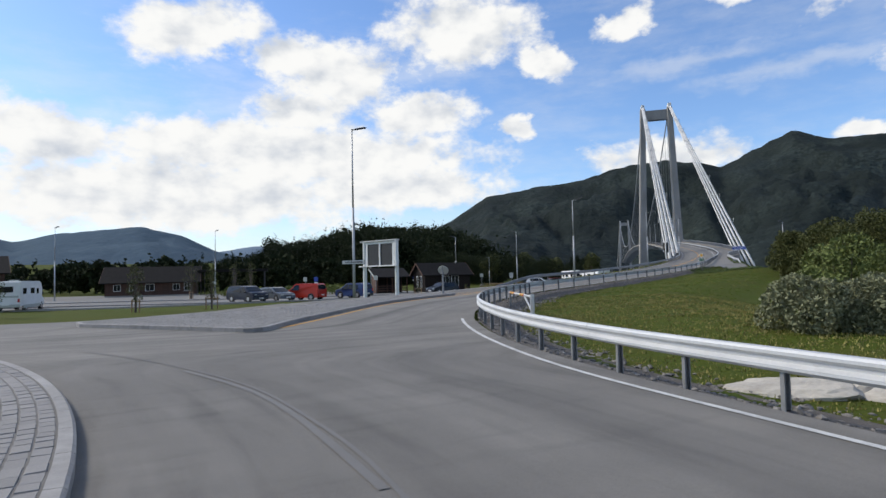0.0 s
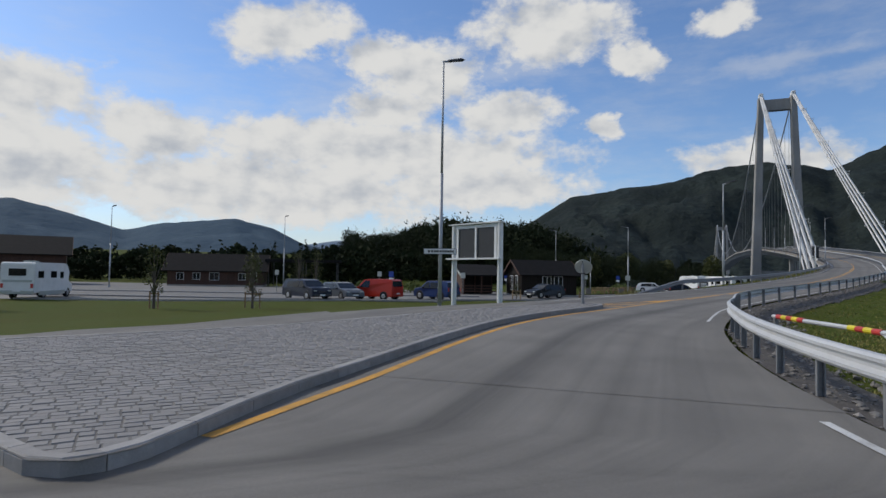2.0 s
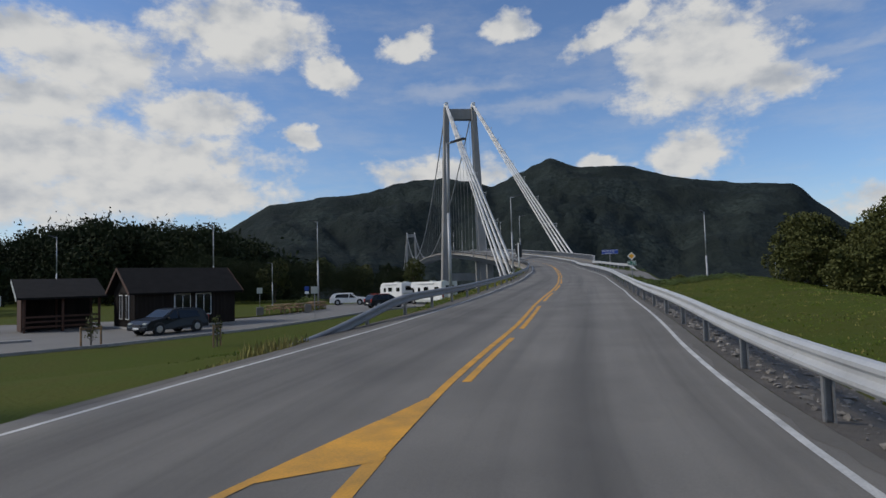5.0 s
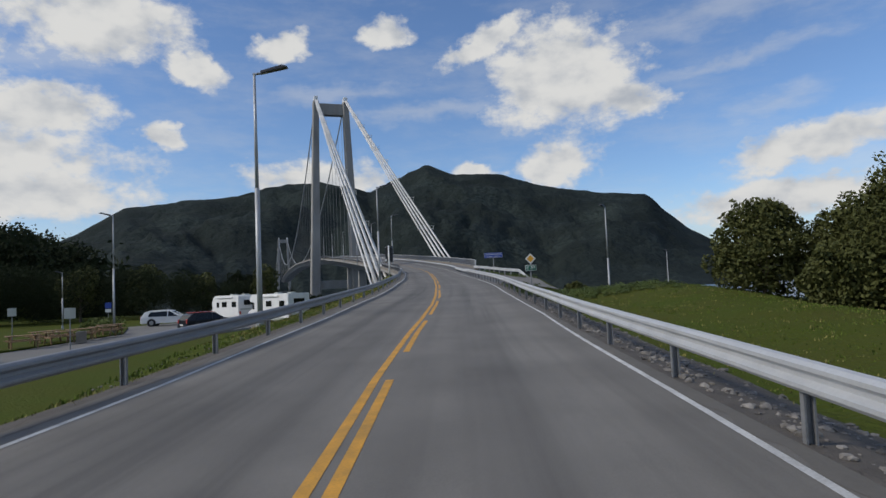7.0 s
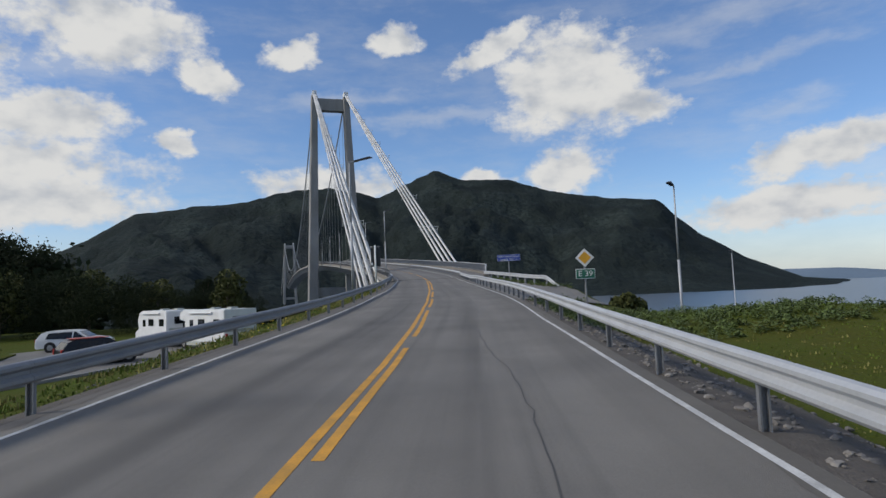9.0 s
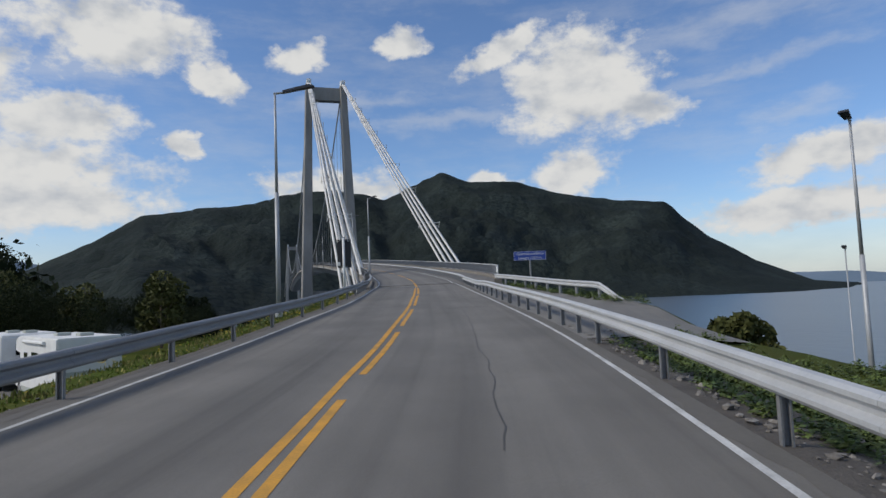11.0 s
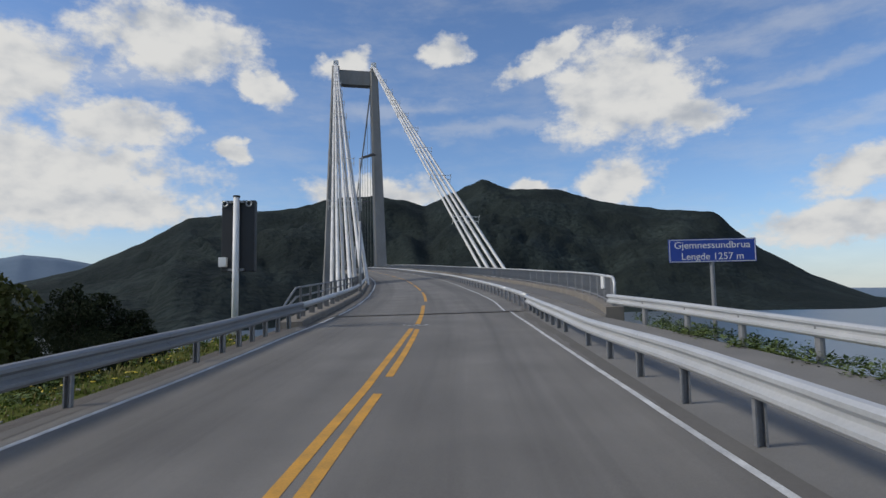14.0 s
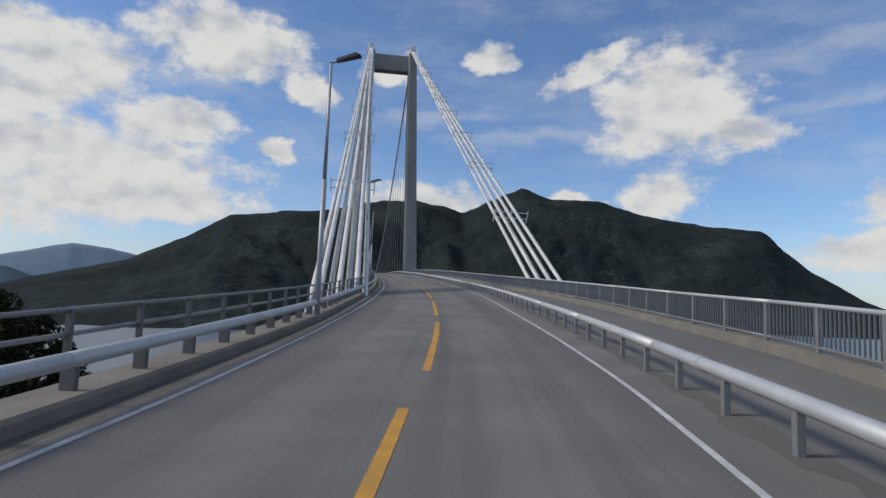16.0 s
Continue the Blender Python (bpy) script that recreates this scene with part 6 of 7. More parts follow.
        part("headlight", one_box((L / 2 - 0.12, sd * W * 0.36, H * 0.46), (0.2, 0.28, 0.09), 0.03), SIGN_BACK, t, "clear headlight")
        part("tail_light", one_box((-L / 2 + 0.05, sd * W * 0.43, H * 0.56), (0.12, 0.16, 0.3 if style != "van" else 0.45), 0.02), RED, t, "red tail light")
        part("mirror", one_box((ws0[0] - 0.25, sd * (W / 2 + 0.08), belt + 0.08), (0.1, 0.18, 0.13), 0.03), BLACK, t)
    ya, yb = W / 2 * 0.88, W / 2 * 0.74
    panel("windscreen", [(ws0[0] + 0.01, -ya, ws0[1] + 0.01), (ws0[0] + 0.01, ya, ws0[1] + 0.01), (ws1[0], yb, ws1[1] - 0.02), (ws1[0], -yb, ws1[1] - 0.02)], CAR_GLASS, "dark windscreen")
    r0, r1 = prof[1], prof[2]
    panel("rear_window", [(r0[0] + 0.02, -ya, r0[1] + 0.04), (r0[0] + 0.02, ya, r0[1] + 0.04), (r1[0] - 0.005, yb, r1[1] - 0.03), (r1[0] - 0.005, -yb, r1[1] - 0.03)], CAR_GLASS, "dark rear window")
    part("front_bumper", one_box((L / 2 - 0.04, 0, 0.4), (0.16, W * 0.9, 0.2), 0.05), BLACK if style == "suv" else paint, t)
    part("grille", one_box((L / 2 - 0.015, 0, H * 0.4), (0.06, W * 0.42, 0.12), 0.02), DARK_METAL, t, "dark grille")
    part("rear_bumper", one_box((-L / 2 + 0.02, 0, 0.42), (0.14, W * 0.9, 0.2), 0.05), BLACK if style == "suv" else paint, t)
    part("number_plate", one_box((L / 2 + 0.045, 0, 0.42), (0.012, 0.5, 0.11)), WHITE, t, "plain pale plate")
    part("number_plate", one_box((-L / 2 - 0.055, 0, 0.55), (0.012, 0.5, 0.11)), WHITE, t, "plain pale plate")
    r = 0.33 if style != "suv" else 0.36
    for x in (-L * 0.29, L * 0.31):
        for sd in (-1, 1):
            part("wheel_arch", one_rod((x, sd * (W / 2 - 0.05), r + 0.02), (x, sd * (W / 2 + 0.006), r + 0.02), r * 1.17, r * 1.17, 20), BLACK, t, "black wheel arch")
            wheel(t, x, sd * (W / 2 - 0.075), r)
    return t


def paint(name, c):
    m = mat(name, c, 0.3, 0.0, tint=tuple(v * 0.85 for v in c), scale=1, fine=20, spec=0.22)
    m.node_tree.nodes["Principled BSDF"].inputs["Coat Weight"].default_value = 0.15
    return m


NAVY, SILVER, REDP, BLUEP, DARKP, WHITEP = (paint(n, c) for n, c in (("navy_paint", (0.012, 0.016, 0.032)), ("silver_paint", (0.10, 0.115, 0.135)), ("red_paint", (0.42, 0.03, 0.015)), ("blue_paint", (0.02, 0.04, 0.12)), ("charcoal_paint", (0.012, 0.014, 0.019)), ("white_car_paint", (0.7, 0.7, 0.69))))
Z0 = LOW + 0.03
car(pose(-20.5, 60.4, Z0, 0, 0, -36), "dark navy off-road estate car parked in the rest area", NAVY, 4.6, 1.84, 1.66, "suv")
car(pose(-18.0, 62.0, Z0, 0, 0, -42), "silver-blue estate car parked beside other cars", SILVER, 4.5, 1.78, 1.45)
car(pose(-15.1, 63.0, Z0, 0, 0, 160), "bright red delivery van with dark windows, parked", REDP, 4.0, 1.8, 1.75, "van")
car(pose(-10.4, 65.6, Z0, 0, 0, 148), "dark blue off-road car parked in the rest area", BLUEP, 4.0, 1.8, 1.66, "suv")
car(pose(-0.7, 74.6, Z0, 0, 0, 222), "charcoal estate car parked beside the brown cabin", DARKP, 4.2, 1.74, 1.44)
car(pose(17.0, 110.3, Z0, 0, 0, -20), "white estate car on the car park road", WHITEP, 4.6, 1.8, 1.5)
mini = car(pose(18.2, 97.6, Z0, 0, 0, 15), "dark small car with a red roof on the car park road", DARKP, 4.0, 1.74, 1.46)
part("roof_panel", one_box((-0.55, 0, 1.462), (1.7, 1.3, 0.03), 0.012), REDP, mini, "red roof")


def camper(m, label, alcove=False, L=6.2):
    """A motorhome, nose towards +x."""
    t = thing("motorhome", m, label, "motorhome", "motorhomes")
    W, Hh = 2.2, 2.6
    bm = bmesh.new()
    if alcove:
        pr = [(-L / 2, 0.45), (-L / 2, Hh), (L / 2 - 1.0, Hh), (L / 2 - 0.55, Hh - 0.15), (L / 2 - 0.45, Hh - 0.65), (L / 2 - 1.25, Hh - 0.75), (L / 2 - 1.3, 0.45)]
    else:
        pr = [(-L / 2, 0.45), (-L / 2 + 0.02, Hh - 0.1), (-L / 2 + 0.15, Hh), (L / 2 - 1.5, Hh), (L / 2 - 1.1, Hh - 0.15), (L / 2 - 0.75, Hh - 0.7), (L / 2 - 1.1, 0.45)]
    a_ = [bm.verts.new((x, -W / 2, z)) for x, z in pr]
    b_ = [bm.verts.new((x, W / 2, z)) for x, z in pr]
    n = len(pr)
    for i in range(n):
        bm.faces.new((a_[i], a_[(i + 1) % n], b_[(i + 1) % n], b_[i]))
    bm.faces.new(a_)
    bm.faces.new(b_[::-1])
    bmesh.ops.recalc_face_normals(bm, faces=bm.faces)
    bmesh.ops.bevel(bm, geom=bm.edges[:], offset=0.05, segments=2, affect="EDGES")
    part("body", bm, WHITE, t, "white living body")
    bm = bmesh.new()
    pc = [(L / 2 - 1.5, 0.32), (L / 2 - 1.5, 1.95), (L / 2 - 1.15, 1.9), (L / 2 - 0.55, 1.22), (L / 2, 1.0), (L / 2 + 0.02, 0.4)]
    a_ = [bm.verts.new((x, -1.0, z)) for x, z in pc]
    b_ = [bm.verts.new((x, 1.0, z)) for x, z in pc]
    n = len(pc)
    for i in range(n):
        bm.faces.new((a_[i], a_[(i + 1) % n], b_[(i + 1) % n], b_[i]))
    bm.faces.new(a_)
    bm.faces.new(b_[::-1])
    bmesh.ops.recalc_face_normals(bm, faces=bm.faces)
    bmesh.ops.bevel(bm, geom=bm.edges[:], offset=0.04, segments=2, affect="EDGES")
    part("cab", bm, WHITE, t, "white driver's cab")
    ang = math.atan2(1.9 - 1.22, -0.6)
    part("windscreen", one_box((L / 2 - 0.83, 0, 1.58), (0.88, 1.8, 0.03), 0.01, Matrix.Rotation(radians(49), 4, "Y")), CAR_GLASS, t, "dark windscreen")
    for sd in (-1, 1):
        part("cab_window", one_box((L / 2 - 1.05, sd * 1.0, 1.5), (0.55, 0.03, 0.5), 0.01), CAR_GLASS, t)
        for x, w_, z in ((-0.3, 0.9, 1.75), (-2.2, 0.8, 1.75), (1.0, 0.5, 1.7)):
            part("window", one_box((x * L / 6.2, sd * (W / 2 + 0.005), z), (w_, 0.04, 0.5), 0.015), CAR_GLASS, t, "dark living-area window")
        part("skirt", one_box((-0.4, sd * (W / 2 - 0.02), 0.42), (L - 2.2, 0.05, 0.28), 0.01), SIGN_BACK, t)
    part("rear_window", one_box((-L / 2 - 0.005, 0, 1.9), (0.04, 1.1, 0.5), 0.015), CAR_GLASS, t)
    part("rear_band", one_box((-L / 2 - 0.004, 0, 1.28), (0.03, 1.9, 0.16), 0.01), SIGN_BACK, t, "grey band with plain marks")
    part("rear_bumper", one_box((-L / 2 - 0.03, 0, 0.5), (0.12, W * 0.98, 0.26), 0.04), SIGN_BACK, t)
    for sd in (-1, 1):
        part("tail_light", one_box((-L / 2 - 0.01, sd * 0.95, 0.95), (0.05, 0.16, 0.3), 0.01), RED, t, "red tail light")
    part("number_plate", one_box((-L / 2 - 0.1, 0, 0.6), (0.012, 0.5, 0.11)), WHITE, t, "plain pale plate")
    for x, y in ((-0.5, 0.2), (-2.0, -0.2)):
        part("roof_hatch", one_box((x, y, Hh + 0.06), (0.55, 0.5, 0.12), 0.03), SIGN_BACK, t)
    part("awning", one_rod((-1.9, W / 2 + 0.06, Hh - 0.2), (1.2, W / 2 + 0.06, Hh - 0.2), 0.07, 0.07, 10), WHITE, t, "rolled awning")
    for x in (-L * 0.26, L * 0.36):
        for sd in (-1, 1):
            wheel(t, x, sd * (W / 2 - 0.16), 0.34, 0.22)
    return t


camper(pose(-38.5, 53.0, Z0, 0, 0, 108), "white motorhome seen from behind with red tail lights")
camper(pose(24.95, 101.5, Z0, 0, 0, 106), "white motorhome with an over-cab alcove parked behind another", True, 6.8)
camper(pose(22.65, 108.6, Z0, 0, 0, 106), "white low-profile motorhome with a blue motif on its side", False, 6.0)


# ---- cabins and shelters ----
def cabin(m, L, W, wall, ridge, label, boards, windows, gable_windows, group="wooden cabins", over=0.45):
    """A gabled timber cabin, its length along x, its front at -y."""
    t = thing("cabin", m, label, "cabin", group)
    bm = bmesh.new()
    pts = [(-W / 2, 0), (W / 2, 0), (W / 2, wall), (0, ridge), (-W / 2, wall)]
    a_ = [bm.verts.new((-L / 2, y, z)) for y, z in pts]
    b_ = [bm.verts.new((L / 2, y, z)) for y, z in pts]
    n = len(pts)
    for i in range(n):
        bm.faces.new((a_[i], a_[(i + 1) % n], b_[(i + 1) % n], b_[i]))
    bm.faces.new(a_)
    bm.faces.new(b_[::-1])
    bmesh.ops.recalc_face_normals(bm, faces=bm.faces)
    part("wall", bm, boards, t, "dark stained timber walls")
    board = mesh_of("board", one_box((0, 0, wall / 2), (0.11, 0.03, wall)))
    board.materials.append(boards)
    for k in range(int(L / 0.26)):
        ob = new("board", board)
        ob.parent = t
        ob.matrix_basis = Matrix.Translation((-L / 2 + 0.15 + k * 0.26, -W / 2 - 0.012, 0))
    for k in range(int(W / 0.26)):
        ob = new("board", board)
        ob.parent = t
        ob.matrix_basis = Matrix.Translation((-L / 2 - 0.012, -W / 2 + 0.15 + k * 0.26, 0)) @ Matrix.Rotation(radians(90), 4, "Z")
    ang = math.atan2(ridge - wall, W / 2)
    ln = math.hypot(ridge - wall, W / 2) + over
    for sd in (-1, 1):
        cy, cz = sd * (W / 4 + over * 0.5 * math.cos(ang)), (wall + ridge) / 2 - over * 0.5 * math.sin(ang) + 0.09
        part("roof", one_box((0, cy, cz), (L + 2 * over, ln, 0.14), 0.01, Matrix.Rotation(-sd * ang, 4, "X")), ROOF, t, "dark roof slope")
        for e in (-1, 1):
            part("bargeboard", one_box((e * (L / 2 + over + 0.01), cy, cz - 0.02), (0.05, ln, 0.2), 0.01, Matrix.Rotation(-sd * ang, 4, "X")), WOOD_RED, t, "weathered brown bargeboard")

    def win(c, sx, sy, h):
        fr = part("window", one_box(c, (sx + (0.12 if sx > sy else 0), sy + (0.12 if sy > sx else 0), h + 0.12), 0.01), WHITE, t, "white window frame")
        part("pane", one_box((c[0] - (0.03 if sy > sx else 0), c[1] - (0.03 if sx > sy else 0), c[2]), (sx, sy, h)), CAR_GLASS, fr)
        part("bar", one_box((c[0] - (0.05 if sy > sx else 0), c[1] - (0.05 if sx > sy else 0), c[2]), (0.04, 0.04, h)), WHITE, fr)
    for x, z, w_, h in windows:
        win((x, -W / 2 - 0.03, z), w_, 0.05, h)
    for y, z, w_, h in gable_windows:
        win((-L / 2 - 0.03, y, z), 0.05, w_, h)
    part("plinth", one_box((0, 0, 0.05), (L + 0.06, W + 0.06, 0.3), 0.01), CONCRETE, t, "concrete plinth")
    return t


cabin(pose(-0.9, 82.0, Z0 - 0.05, 0, 0, 24), 6.6, 4.4, 2.5, 3.95, "dark brown timber cabin with white windows", WOOD_DARK, [(-0.35, 1.55, 0.95, 1.35), (1.05, 1.55, 0.95, 1.35)], [(-0.75, 1.5, 0.6, 1.5), (0.6, 1.5, 0.6, 1.5)])


def shelter(m):
    t = thing("shelter", m, "open timber shelter with a dark lean-to roof and slatted sides", "shelter")
    L, W, h0, h1 = 4.4, 3.0, 2.2, 3.2
    for x in (-L / 2 + 0.1, 0, L / 2 - 0.1):
        for y in (-W / 2, W / 2):
            part("post", one_box((x, y, (h0 if y < 0 else h1) / 2), (0.14, 0.14, (h0 if y < 0 else h1)), 0.01), WOOD_RED, t)
    ang = math.atan2(h1 - h0, W)
    part("roof", one_box((0, 0, (h0 + h1) / 2 + 0.12), (L + 0.7, W + 1.0, 0.14), 0.01, Matrix.Rotation(ang, 4, "X")), ROOF, t, "dark roof")
    part("fascia", one_box((-L / 2 - 0.36, 0, (h0 + h1) / 2 + 0.06), (0.05, W + 1.0, 0.22), 0.01, Matrix.Rotation(ang, 4, "X")), SIGN_BACK, t, "grey edge board")
    slat = mesh_of("slat", one_box((0, 0, 0), (L - 0.2, 0.04, 0.13), 0.008))
    slat.materials.append(WOOD_RED)
    for k in range(3):
        ob = new("slat", slat)
        ob.parent = t
        ob.matrix_basis = Matrix.Translation((0, -W / 2, 0.35 + k * 0.32))
    part("back_wall", one_box((0, W / 2, 1.5), (L, 0.08, 3.0), 0.01), WOOD_DARK, t, "dark boarded back wall")
    part("end_wall", one_box((-L / 2, 0.2, 1.25), (0.08, W - 0.4, 2.4), 0.01), WOOD_RED, t, "reddish boarded end wall")


shelter(pose(-8.2, 83.4, Z0, 0, 0, 20))


def house(m, L, W, wall, ridge, label, body, wins):
    t = cabin(m, L, W, wall, ridge, label, body, wins, [], "buildings of the rest area", 0.7)
    t.name = "building"
    t["category"] = "building"
    return t


house(pose(-48.0, 96.5, Z0, 0, 0, 20), 13, 7, 2.4, 4.6, "low reddish timber building with white windows", WOOD_RED, [(-4.8, 1.4, 0.9, 0.9), (-2.6, 1.4, 0.9, 0.9), (-0.2, 1.4, 1.2, 1.0), (3.6, 1.4, 0.9, 0.9), (5.2, 1.4, 0.8, 1.2)])
house(pose(-76.0, 84.0, Z0, 0, 0, 40), 20, 10, 4.2, 6.6, "large dark timber hall with a reddish base", WOOD_RED, [(-5, 1.8, 1.4, 1.2), (2, 1.8, 1.4, 1.2)])
t = thing("canopy", pose(-36.5, 101.0, Z0, 0, 0, 16), "flat dark canopy on thin steel posts", "canopy")
part("roof", one_box((0, 0, 3.9), (11, 6, 0.4), 0.03), ROOF, t, "flat dark roof")
for x in (-5, 0, 5):
    for y in (-2.6, 2.6):
        part("post", one_rod((x, y, 0), (x, y, 3.8), 0.09, 0.09, 10), DARK_METAL, t)


def picnic(m):
    t = thing("picnic_table", m, "weathered timber picnic table with benches", "picnic table", "picnic tables")
    part("tabletop", one_box((0, 0, 0.74), (1.8, 0.75, 0.05), 0.01), WOOD_PALE, t)
    for sd in (-1, 1):
        part("bench", one_box((0, sd * 0.68, 0.45), (1.8, 0.28, 0.05), 0.01), WOOD_PALE, t)
    for x in (-0.65, 0.65):
        bm = one_box((x, 0, 0.42), (0.08, 1.5, 0.1), 0.005)
        for sd in (-1, 1):
            rod(bm, (x, sd * 0.6, 0), (x, sd * 0.28, 0.72), 0.05, n=6)
        part("leg_frame", bm, WOOD_PALE, t)
    return t


WOOD_PALE = mat("weathered_timber", (0.30, 0.19, 0.09), 0.8, tint=(0.16, 0.10, 0.06), scale=3, fine=25, stretch=(1, 0.2, 1))
p0 = picnic(pose(6.6, 91.6, LOW + 0.12, 0, 0, 10))
for x, y, a_ in ((8.4, 93.4, 20), (9.6, 95.6, 5), (11.0, 97.4, 15), (7.6, 95.6, 30), (11.6, 100.0, 12)):
    copy_thing(p0, pose(x, y, LOW + 0.12, 0, 0, a_))
for x, y in ((5.2, 90.4), (9.6, 92.9)):
    t = thing("planter", pose(x, y, LOW + 0.1), "pale concrete planter box", "planter", "planters")
    part("box", one_box((0, 0, 0.35), (0.6, 0.6, 0.7), 0.03), CONCRETE_LIGHT, t)
    part("soil", one_box((0, 0, 0.68), (0.5, 0.5, 0.08), 0.01), MORTAR, t)


# ---- plants ----
def leaf_cloud(name, blobs, count, size, seed, up=0.3):
    """Small two-sided leaf sprays scattered through the shells of several uneven lumps."""
    rnd = np.random.RandomState(seed)
    wts = np.array([b[3] ** 2 for b in blobs])
    which = rnd.choice(len(blobs), count, p=wts / wts.sum())
    c = np.array([b[:3] for b in blobs])[which]
    r = np.array([b[3] for b in blobs])[which]
    d = rnd.normal(size=(count, 3))
    d /= np.linalg.norm(d, axis=1)[:, None]
    rad = r * (0.62 + 0.46 * rnd.rand(count) ** 0.6)
    p = c + d * rad[:, None] * np.array([1, 1, 0.85])
    a1 = rnd.normal(size=(count, 3)) + d * 0.4
    a1 /= np.linalg.norm(a1, axis=1)[:, None]
    a2 = np.cross(a1, rnd.normal(size=(count, 3)))
    a2 /= np.linalg.norm(a2, axis=1)[:, None]
    s1 = size * (0.5 + rnd.rand(count))[:, None]
    v = np.stack([p - a1 * s1, p + a2 * s1 * 0.55, p + a1 * s1, p - a2 * s1 * 0.55], 1).reshape(-1, 3)
    return raw(name, v, np.arange(4 * count).reshape(-1, 4))


def leafy(m, height, spread_, label, material, seed, count, name="tree", category="tree", group="", trunk=True, leaf=0.13, low=0.22, lumps=11):
    """A broadleaved tree or bush with trunk, limbs and an uneven crown."""
    rnd = random.Random(seed)
    t = thing(name, m, label, category, group)
    lowest = height * (low if trunk else 0.05)
    blobs = []
    limbs = bmesh.new()
    rod(limbs, (0, 0, -0.4), (0, 0, height * 0.55), 0.03 * height ** 0.9 if trunk else 0.03, 0.012 * height, 8)
    for k in range(lumps if trunk else 8):
        a_ = k * 2.4 + rnd.uniform(-0.4, 0.4)
        f = (k + 0.5) / (lumps if trunk else 8)
        z = lowest + (height - lowest) * (f ** 0.8) * 0.88
        rr = spread_ * (0.35 + 0.75 * math.sin(math.pi * min(0.93, 0.12 + f * 0.8))) * rnd.uniform(0.5, 0.8)
        c = (math.cos(a_) * rr * (1 - f * 0.4), math.sin(a_) * rr * (1 - f * 0.4), z)
        blobs.append((*c, spread_ * (rnd.uniform(0.30, 0.5) if lumps < 20 else rnd.uniform(0.18, 0.42))))
        rod(limbs, (0, 0, max(0.1, z * 0.55)), (c[0] * 0.8, c[1] * 0.8, c[2]), 0.012 * height ** 0.8, 0.006 * height ** 0.8, 6)
    for k in range(26 if lumps > 20 else 0):
        b = rnd.choice(blobs)
        d = Vector((rnd.gauss(0, 1), rnd.gauss(0, 1), abs(rnd.gauss(0.5, 0.8)))).normalized() * b[3] * rnd.uniform(0.9, 1.25)
        blobs.append((b[0] + d.x, b[1] + d.y, b[2] + d.z, spread_ * rnd.uniform(0.07, 0.16)))
    part("trunk", limbs, BARK, t, "brown trunk with limbs")
    part("crown", leaf_cloud("crown", blobs, count, leaf, seed), material, t, "uneven leafy crown")
    return t


big = [(36.6, 63.2, 5.6, 2.5), (38.8, 60.2, 5.0, 2.7), (36.4, 56.6, 6.2, 3.0), (42.4, 60.0, 5.4, 2.8), (41.0, 56.4, 7.2, 3.4), (35.0, 52.6, 5.2, 2.8), (44.0, 59.5, 7.4, 3.4), (34.6, 58.8, 3.2, 1.9), (33.2, 54.6, 2.8, 1.8)]
for k, (x, y, h, r) in enumerate(big):
    z = ground_at(x, y)
    leafy(pose(x, y, z - 0.1, 0, 0, 50 * k), h - z, r, "dense green broadleaved tree on the slope", LEAF, 30 + k, 18000, group="trees by the road", leaf=0.088, low=0.04, lumps=40)
for k, (x, y, h, r, kind) in enumerate([(14.6, 21.6, 3.3, 2.1, 0), (17.6, 22.6, 3.5, 2.3, 0), (16.6, 18.2, 3.0, 2.0, 0), (20.5, 25.0, 3.4, 2.4, 0), (12.4, 19.6, 1.9, 1.2, 0), (8.8, 14.9, 1.35, 1.15, 1), (10.3, 14.4, 1.25, 1.1, 1), (11.9, 16.2, 1.6, 1.3, 1)]):
    leafy(pose(x, y, ground_at(x, y) - 0.1, 0, 0, 70 * k), h, r, "grey-green willow bush in rough grass" if kind else "tall yellow-green leafy bush on the slope", WILLOW if kind else LEAF_LIGHT, 60 + k, 9000, "bush", "bush", "bushes by the road", False, 0.045 if kind else 0.06)
for k, (x, y, h, r) in enumerate([(47.0, 86.0, 2.0, 1.5), (49.5, 88.0, 1.6, 1.4), (50.0, 79.5, 2.0, 2.2), (54.0, 77.5, 1.8, 2.4), (58.5, 74.5, 2.0, 2.6), (53.5, 72.5, 2.2, 2.4), (62.0, 70.0, 2.4, 2.8), (57.0, 68.0, 2.4, 2.6), (66.0, 66.0, 2.8, 3.0), (61.0, 63.5, 2.8, 2.8)]):
    z = ground_at(x, y)
    leafy(pose(x, y, z - 0.15, 0, 0, 40 * k), max(1.6, h - z), r, "dark green bush near the shore", LEAF, 80 + k, 3600, "bush", "bush", "shore bushes", False, 0.13)
for k, (x, y, h, r) in enumerate([(31.0, 128.0, 6.5, 2.3), (25.0, 138.0, 6.0, 2.4), (10.0, 136.0, 7.0, 3.0), (18.0, 142.0, 7.5, 3.0)]):
    leafy(pose(x, y, ground_at(x, y) - 0.1, 0, 0, 40 * k), h, r, "slender birch tree behind the car park", LEAF, 100 + k, 3000, group="trees by the car park", leaf=0.16)


def sapling(x, y, h, seed):
    t = leafy(pose(x, y, ground_at(x, y) - 0.05, 0, 0, seed * 33), h, 0.22 * h ** 0.9, "young tree tied to a timber support frame", LEAF, seed, 900 if h > 2 else 160, group="young trees", leaf=0.055)
    bm = bmesh.new()
    for sx in (-0.45, 0.45):
        box(bm, (sx, 0, 0.5), (0.07, 0.07, 1.1), 0.008)
    box(bm, (0, 0, 0.92), (1.0, 0.05, 0.09), 0.008)
    part("support_frame", bm, WOOD_PALE, t, "timber support frame")


